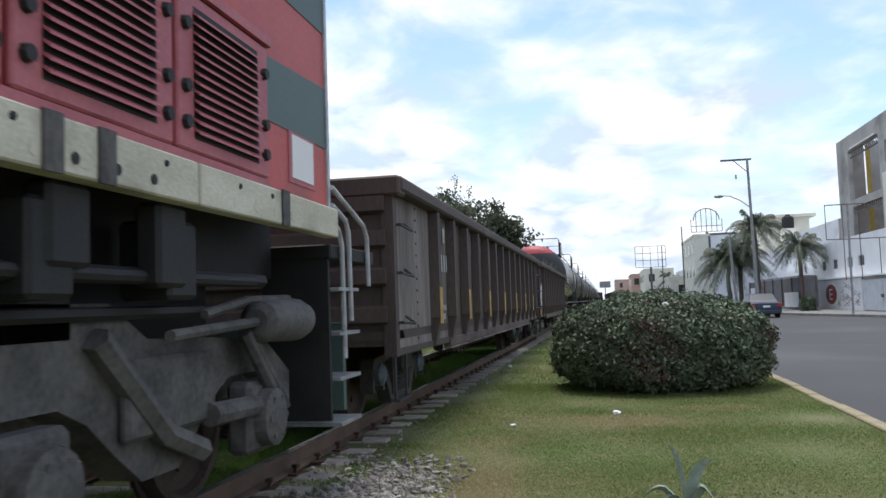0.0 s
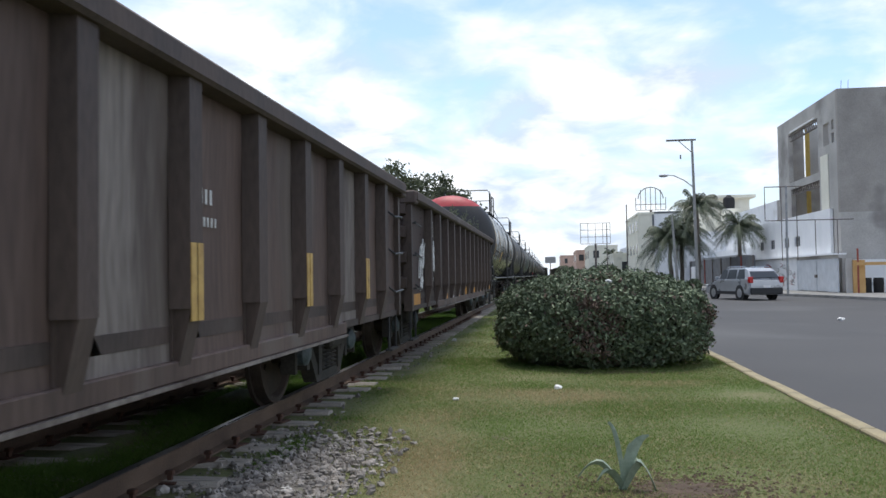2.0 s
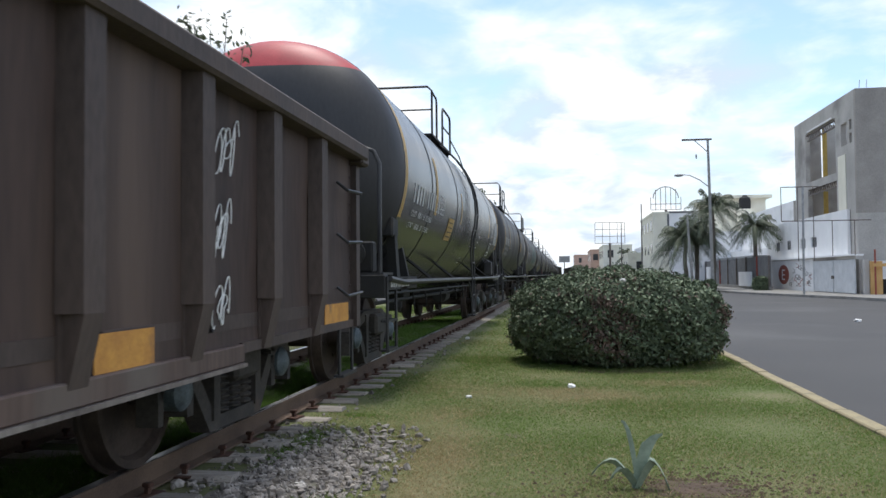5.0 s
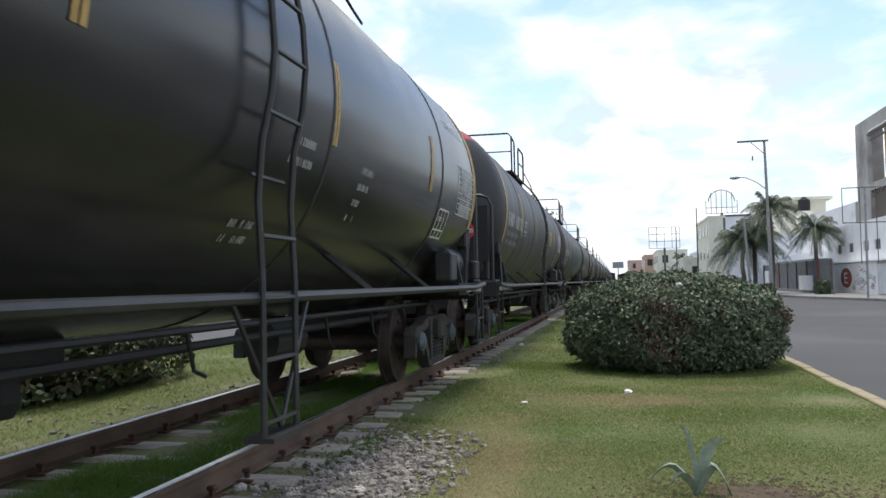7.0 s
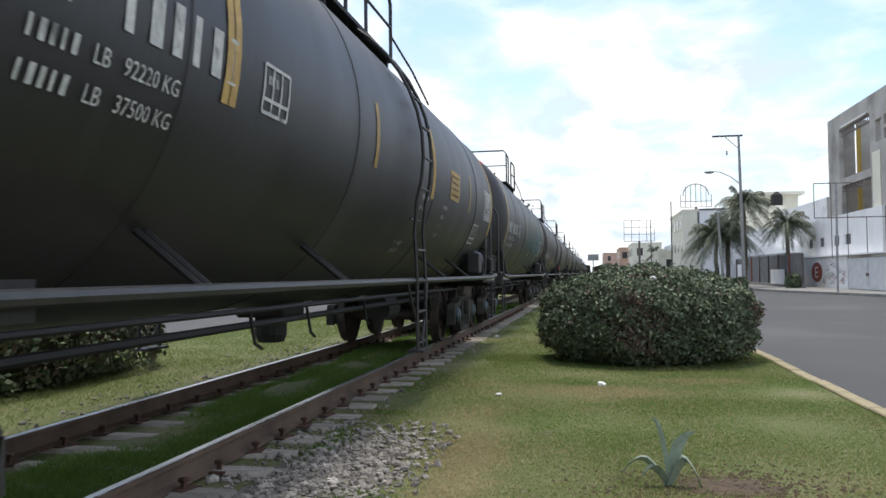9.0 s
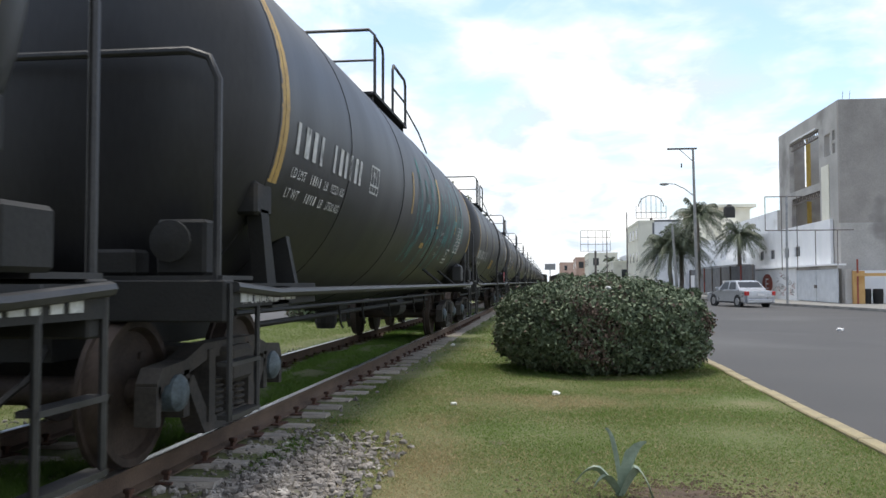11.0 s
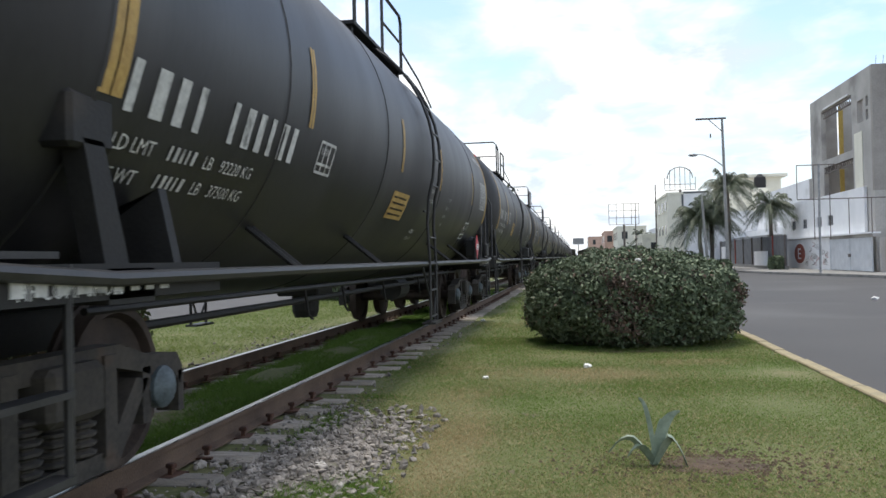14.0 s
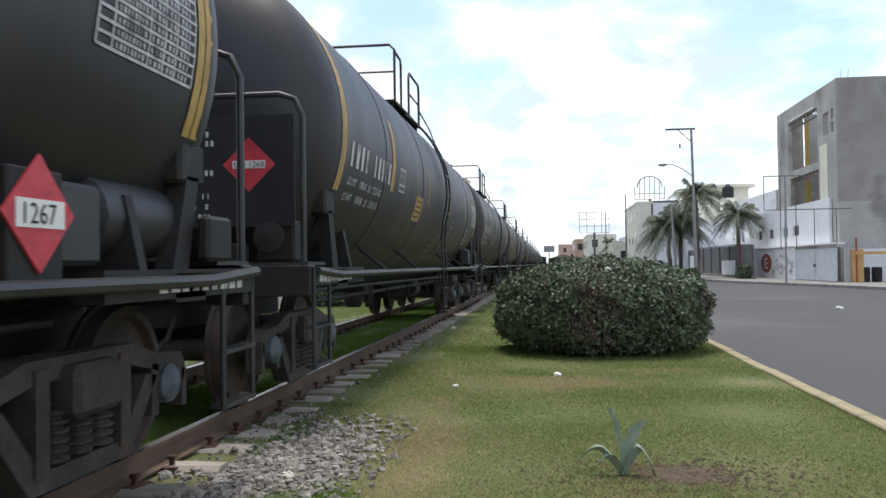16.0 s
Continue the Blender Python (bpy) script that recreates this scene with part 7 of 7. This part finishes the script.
def dark_fence():
    ob = thing("mesh_fence", (0, 0, 0), "dark mesh fence with red oxide posts", "fence")
    part("mesh_panel", boxed(14.6, 14.66, 62.2, 128, 0.25, 2.45), M["dark_fence"], ob)
    part("base_wall", boxed(14.5, 14.76, 62.2, 128, 0, 0.25), M["pavement"], ob)
    for k in range(17):
        part("post", boxed(14.5, 14.6, 62.3 + k * 3.8, 62.4 + k * 3.8, 0, 2.5), M["rust_post"] if k % 4 == 1 else M["girder"], ob)
    part("white_panel", boxed(14.4, 14.5, 67.5, 72.2, 0.2, 1.35), M["white_wall"], ob)
    part("white_panel", boxed(14.4, 14.5, 86, 88, 0.2, 1.9), M["white_wall"], ob)
    gate_frame = thing("advert_frame", (13.55, 50, 0), "empty rectangular steel sign frame on a post", "sign frame")
    part("post", tubed([(0, 0, -0.1), (0.05, 0, 6.2)], 0.065, 8), M["steel"], gate_frame)
    for z in (4.2, 6.15):
        part("rail", tubed([(-1.15, 0, z), (0.9 if z > 5 else 3.7, 0, z)], 0.03, 5), M["girder"], gate_frame)
    for x in (-1.15, -0.25, 0.6):
        part("upright", tubed([(x, 0, 1.9 if x > -1 else 4.2), (x, 0, 6.15)], 0.025, 5), M["girder"], gate_frame)
    for x in (1.6, 2.8):
        part("upright", tubed([(x, 0, 2.2), (x, 0, 4.2)], 0.025, 5), M["girder"], gate_frame)


def block_of_flats(name, at, w, d, h, mat, floors, cols, label, roof_tank=False, face="both", sill=True):
    """Plain building; its windows stand in the street face (towards -x) and the end face (towards -y)."""
    ob = thing(name, at, label, "building")
    part("wall", boxed(0, w, 0, d, 0, h), mat, ob)
    part("parapet", boxed(-0.06, w + 0.06, -0.06, d + 0.06, h, h + 0.25), mat, ob)
    fh = h / floors
    win = None
    for f in range(floors):
        for c in range(cols):
            y = d * (c + 0.5) / cols
            z = f * fh + fh * 0.35
            bm = boxed(-0.03, 0.02, y - 0.7, y + 0.7, z, z + fh * 0.42)
            wd = part("window", bm, M["opening"], ob)
            part("sill", boxed(-0.08, 0.0, y - 0.8, y + 0.8, z - 0.1, z), mat, wd)
        if face == "both":
            for c in range(max(1, cols // 2)):
                x = w * (c + 0.5) / max(1, cols // 2)
                z = f * fh + fh * 0.35
                wd = part("window", boxed(x - 0.5, x + 0.5, -0.03, 0.02, z, z + fh * 0.42), M["opening"], ob)
                part("sill", boxed(x - 0.6, x + 0.6, -0.08, 0.0, z - 0.1, z), mat, wd)
    return ob


concrete_building()
white_building()
front_wall()
ochre_corner()
dark_fence()
block_of_flats("cream_building", (9.4, 90, 0), 1.6, 14, 7.5, M["cream_wall"], 3, 4, "tall cream apartment building with narrow windows", face="side")
ob = thing("hoarding_wall", (11.05, 90, 0), "dark-framed blank hoarding on a building", "hoarding")
part("board", boxed(0, 2.6, 0, 0.1, 4.2, 7.6), M["white_wall"], ob)
part("board_frame", boxed(-0.2, 0.0, -0.05, 0.12, 3.6, 7.8), M["dark_fence"], ob)
part("board_frame", boxed(0, 2.6, -0.05, 0.12, 7.6, 7.8), M["dark_fence"], ob)
part("backing_wall", boxed(-0.05, 9, 0.13, 10, 0, 5.6), M["white_wall"], ob)
block_of_flats("cream_building", (7.8, 104, 0), 6, 16, 3.6, M["cream_wall"], 1, 4, "low cream building along the pavement")
block_of_flats("cream_house", (17.5, 100, 0), 5.6, 12, 9.6, M["cream_wall"], 3, 3, "cream house with a flat overhanging roof")
part("roof_slab", boxed(16.9, 23.7, 99.4, 112, 9.86, 10.2), M["cream_wall"], bpy.data.objects["cream_house"]).matrix_basis = pose(-17.5, -100, 0)
tank = thing("water_tank", (20.5, 98.5, 0), "black plastic water tank on a stand", "water tank")
part("tank_body", lathe(bmesh.new(), [(8.5, 0.62), (9.4, 0.66), (9.75, 0.6), (9.95, 0.3), (10.1, 0.22)], 16, "z"), M["tyre"], tank, smooth=True)
part("stand", boxed(-0.8, 0.8, -0.8, 0.8, 0, 8.5), M["cream_wall"], tank)
block_of_flats("salmon_building", (5.4, 170, 0), 4, 20, 6.0, M["pink_wall"], 2, 4, "distant salmon-coloured building beside the road")
block_of_flats("cream_building", (7.0, 150, 0), 5, 18, 6.2, M["cream_wall"], 2, 4, "distant cream building beside the road")
block_of_flats("white_house", (12.0, 125, 0), 8, 20, 5.2, M["white_wall"], 2, 4, "distant white house beside the road")
block_of_flats("salmon_building", (3.9, 300, 0), 8, 30, 8.0, M["pink_wall"], 2, 4, "far salmon-coloured building near the horizon")
sign = thing("road_sign", (0.2, 190, 0), "small distant road sign on two posts", "road sign")
part("panel", boxed(-1.2, 1.2, 0, 0.1, 4.0, 5.4), M["steel"], sign)
part("post", tubed([(0, 0.05, -0.1), (0, 0.05, 4.0)], 0.1, 6), M["girder"], sign)
for i, (x, y, s) in enumerate(((6.3, 92, 2.2), (4.6, 100, 1.7), (7.4, 132, 2.6), (3.2, 150, 2.4), (3.6, 210, 3.5), (14.1, 62.9, 0.9), (10.3, 61.6, 0.7))):
    bush("street_shrub", (x, y, 0), (s * 1.1, s * 1.1, s * 1.0), 1500, 0.14, "dense green shrub beside the road", 40 + i)
backdrop = bmesh.new()
rb = random.Random(3)
for k in range(60):
    x = -420 + k * 14
    w = rb.uniform(10, 20)
    prism(backdrop, [(x, 0), (x + w, 0), (x + w, rb.uniform(5, 8)), (x + w * 0.5, rb.uniform(7, 11)), (x, rb.uniform(5, 8))], 700 + rb.uniform(-40, 40), 720, "y")
tagged(part("far_woods", backdrop, M["bush_core"]), "far line of dark trees at the horizon", "woods", kind="stuff")


# ---------------------------------------------------------------- vehicles
def vehicle(name, label, kind, paint):
    """Nose towards +y. Side outline lofted across the width, with glass, lamps and wheels."""
    ob = thing(name, (0, 0, 0), label, "car")
    suv = kind == "suv"
    L, W, H = (2.28, 0.90, 1.62) if suv else (2.20, 0.86, 1.45)
    if kind == "pickup":
        L, W, H = 2.6, 0.92, 1.75
    z0 = 0.28 if suv else 0.22
    belt = 1.02 if suv else 0.92
    low = [(-L, z0 + 0.15), (-L + 0.06, z0), (L - 0.1, z0), (L, z0 + 0.2), (L - 0.02, 0.62), (L - 0.25, 0.80), (L - 1.15, belt - 0.04), (-L + (0.1 if suv else 0.85), belt), (-L + 0.02, belt - 0.05), (-L - 0.02, 0.6)]
    bm = prism(bmesh.new(), low, -W, W, "x")
    bmesh.ops.bevel(bm, geom=[e for e in bm.edges if abs(abs(e.verts[0].co.x) - W) < 1e-4 and abs(e.verts[0].co.x - e.verts[1].co.x) < 1e-4], offset=0.07, segments=2, affect="EDGES")
    body = part("body", bm, paint, ob, smooth=True)
    if suv:
        cabin = [(-L + 0.08, belt), (-L + 0.46, H - 0.14), (-L + 0.8, H - 0.03), (-0.5, H), (0.1, H - 0.03), (0.55, H - 0.16), (L - 1.1, belt - 0.03)]
    elif kind == "pickup":
        cabin = [(-0.5, belt), (-0.4, H - 0.04), (0.5, H), (1.3, belt)]
    else:
        cabin = [(-L + 0.75, belt), (-0.85, H - 0.05), (-0.4, H), (0.25, H - 0.03), (L - 1.05, belt - 0.02)]
    bm = prism(bmesh.new(), cabin, -W + 0.06, W - 0.06, "x")
    for v in bm.verts:
        if v.co.z > belt + 0.1:
            v.co.x *= 0.83
    part("cabin", bm, paint, ob, smooth=True)
    top = H - 0.09
    cx = lambda z: (W - 0.06) * (1 - 0.17 * min(1, (z - belt) / (H - belt))) + 0.006
    splits = [(-L + 0.55, -0.95), (-0.88, 0.02), (0.08, 0.85)] if suv else ([(-0.35, 0.75)] if kind == "pickup" else [(-1.05, -0.25), (-0.18, 0.72)])
    for s in (-1, 1):
        for a, b in splits:
            sl = 0.22 if (a, b) == splits[-1] else 0.05
            ta = 0.16 if (a, b) == splits[0] else 0.03
            bm = bmesh.new()
            vs = [(s * cx(belt + 0.04), a, belt + 0.04), (s * cx(belt + 0.04), b, belt + 0.04), (s * cx(top), b - sl * 1.5, top), (s * cx(top), a + ta, top)]
            bm.faces.new([bm.verts.new(v) for v in vs])
            part("side_window", bm, M["glass"], ob)
    def pane(nm, yb, zb, yt, zt, off):
        bm = bmesh.new()
        wb, wt = cx(zb) - 0.09, cx(zt) - 0.09
        bm.faces.new([bm.verts.new(v) for v in ((-wb, yb + off, zb), (wb, yb + off, zb), (wt, yt + off, zt), (-wt, yt + off, zt))])
        part(nm, bm, M["glass"], ob)
    if suv:
        pane("rear_window", -L + 0.10, belt + 0.10, -L + 0.40, H - 0.19, -0.012)
        pane("windscreen", L - 1.16, belt + 0.03, 0.66, H - 0.17, 0.012)
    elif kind == "sedan":
        pane("rear_window", -L + 0.82, belt + 0.04, -0.90, H - 0.08, -0.012)
        pane("windscreen", L - 1.1, belt + 0.03, 0.32, H - 0.07, 0.012)
    for s in (-1, 1):
        part("tail_light", boxed(min(s * (W - 0.2), s * (W + 0.005)), max(s * (W - 0.2), s * (W + 0.005)), -L - 0.035, -L + 0.16, belt - 0.28 if not suv else belt - 0.16, belt - 0.06 if not suv else belt + 0.14, bevel=0.02), M["tail"], ob, "red tail light")
        part("headlight", boxed(min(s * (W - 0.35), s * (W - 0.02)), max(s * (W - 0.35), s * (W - 0.02)), L - 0.22, L - 0.02, 0.62, 0.76, bevel=0.02), M["head_lamp"], ob, "clear headlight")
        part("mirror", boxed(min(s * W, s * (W + 0.18)), max(s * W, s * (W + 0.18)), 0.72, 0.84, belt, belt + 0.16, bevel=0.02), paint, ob)
        part("sill_trim", boxed(min(s * (W - 0.02), s * (W + 0.008)), max(s * (W - 0.02), s * (W + 0.008)), -1.0, 0.95, z0, z0 + (0.16 if suv else 0.08)), M["car_trim"], ob)
        for a in (0.1, -0.85):
            part("door_handle", boxed(min(s * W, s * (W + 0.02)), max(s * W, s * (W + 0.02)), a - 0.1, a + 0.1, belt - 0.14, belt - 0.11), M["rim"], ob)
    part("bumper", boxed(-W + 0.05, W - 0.05, -L - 0.05, -L + 0.05, z0 + 0.02, z0 + (0.34 if suv else 0.24), bevel=0.03), M["car_trim"] if suv else paint, ob)
    part("plate", boxed(-0.2, 0.2, -L - 0.056, -L - 0.05, 0.62, 0.74), M["paper"], ob, "white plate")
    wheels = []
    for y in (-1.32, 1.36):
        for s in (-1, 1):
            r = 0.35 if suv else 0.31
            w = part("wheel", lathe(bmesh.new(), [(-0.11, r - 0.04), (-0.09, r), (0.09, r), (0.11, r - 0.04)], 20, "x"), M["tyre"], ob, smooth=True)
            at = (s * (W - 0.10), y, r)
            w.matrix_basis = pose(*at)
            bm = bmesh.new()
            lathe(bm, [(s * 0.10, r * 0.66), (s * 0.118, r * 0.64), (s * 0.118, r * 0.5)], 16, "x")
            for k in range(5):
                a = k * 1.2566
                prism(bm, [(0.03 * math.cos(a + 1.57), 0.03 * math.sin(a + 1.57)), (r * 0.6 * math.cos(a) + 0.02 * math.cos(a + 1.57), r * 0.6 * math.sin(a) + 0.02 * math.sin(a + 1.57)), (r * 0.6 * math.cos(a) - 0.02 * math.cos(a + 1.57), r * 0.6 * math.sin(a) - 0.02 * math.sin(a + 1.57)), (-0.03 * math.cos(a + 1.57), -0.03 * math.sin(a + 1.57))], s * 0.118, s * 0.126, "x")
            part("rim", bm, M["rim"], w, "alloy rim")
            part("wheel_arch", lathe(bmesh.new(), [(s * (W - 0.03), r + 0.07), (s * (W + 0.006), r + 0.07), (s * (W + 0.006), r * 0.9), (s * (W - 0.03), r * 0.9)], 24, "x", (0, y, r)), M["car_trim"], ob)
            wheels.append((w, at, r))
    if suv:
        for s in (-1, 1):
            part("roof_rail", tubed([(s * 0.62, -1.5, H + 0.02), (s * 0.62, -1.4, H + 0.06), (s * 0.62, 0.2, H + 0.05), (s * 0.62, 0.3, H)], 0.02, 5), M["rim"], ob)
    return ob, wheels


def drive(car, stops):
    """Rows for a vehicle and its wheels from (seconds, x, y) on the road."""
    ob, wheels = car
    rows, dist, roll = [], 0.0, []
    pts = [(t, Vector((x, y, -0.128))) for t, x, y in stops]
    for i, (t, p) in enumerate(pts):
        a, b = pts[max(0, i - 1)][1], pts[min(len(pts) - 1, i + 1)][1]
        d = b - a
        rows.append((t, Matrix.Translation(p) @ pose(0, 0, 0, 0, 0, math.degrees(math.atan2(-d.x, d.y)))))
        if i:
            dist += (p - pts[i - 1][1]).length
        roll.append((t, dist))
    VEHICLE_ROWS.append((ob, rows))
    for w, at, r in wheels:
        out = []
        t = 0.0
        ts, ds = [q[0] for q in roll], [q[1] for q in roll]
        while t <= 16.0001:
            out.append((round(t, 2), pose(*at, -math.degrees(float(np.interp(t, ts, ds)) / r) % 360)))
            t += 0.05
        VEHICLE_ROWS.append((w, out))


VEHICLE_ROWS = []
drive(vehicle("suv_car", "silver compact sport utility car with dark lower trim", "suv", M["car_silver"]),
      [(0, 19.0, 37.2), (0.5, 15.5, 38.4), (1.0, 12.5, 39.8), (1.5, 10.9, 41.8), (2.0, 9.85, 44.6), (2.5, 9.0, 48.2), (3.0, 8.5, 52.5), (3.5, 8.1, 57.4), (4.0, 7.8, 62.5), (5.0, 7.1, 73.5), (7.0, 6.6, 96), (10, 6.3, 132), (13, 6.2, 168), (16, 6.2, 204)])
drive(vehicle("sedan_car", "silver four-door sedan car", "sedan", M["car_silver"]),
      [(0, 66, 33.0), (6.0, 40, 34.5), (8.5, 23.0, 39.0), (9.0, 19.4, 40.2), (9.5, 16.2, 41.4), (10.0, 13.3, 43.2), (10.5, 11.7, 45.6), (11.0, 10.6, 48.6), (11.5, 9.8, 52.0), (12.0, 9.3, 56.0), (12.5, 9.0, 60.5), (13.0, 8.7, 65.4), (14, 8.0, 76), (16, 7.4, 98)])
drive(vehicle("sedan_car", "dark blue four-door sedan car", "sedan", M["car_dark"]),
      [(0, 9.25, 54), (0.5, 9.1, 59.5), (1.0, 9.0, 65.5), (2, 8.4, 77), (5, 7.4, 112), (10, 6.6, 170), (16, 6.4, 240)])
drive(vehicle("pickup_truck", "blue pickup truck further along the road", "pickup", M["car_blue"]),
      [(0, 7.9, 86), (1, 7.7, 98), (3, 7.3, 122), (8, 6.6, 182), (16, 6.4, 275)])

motions()
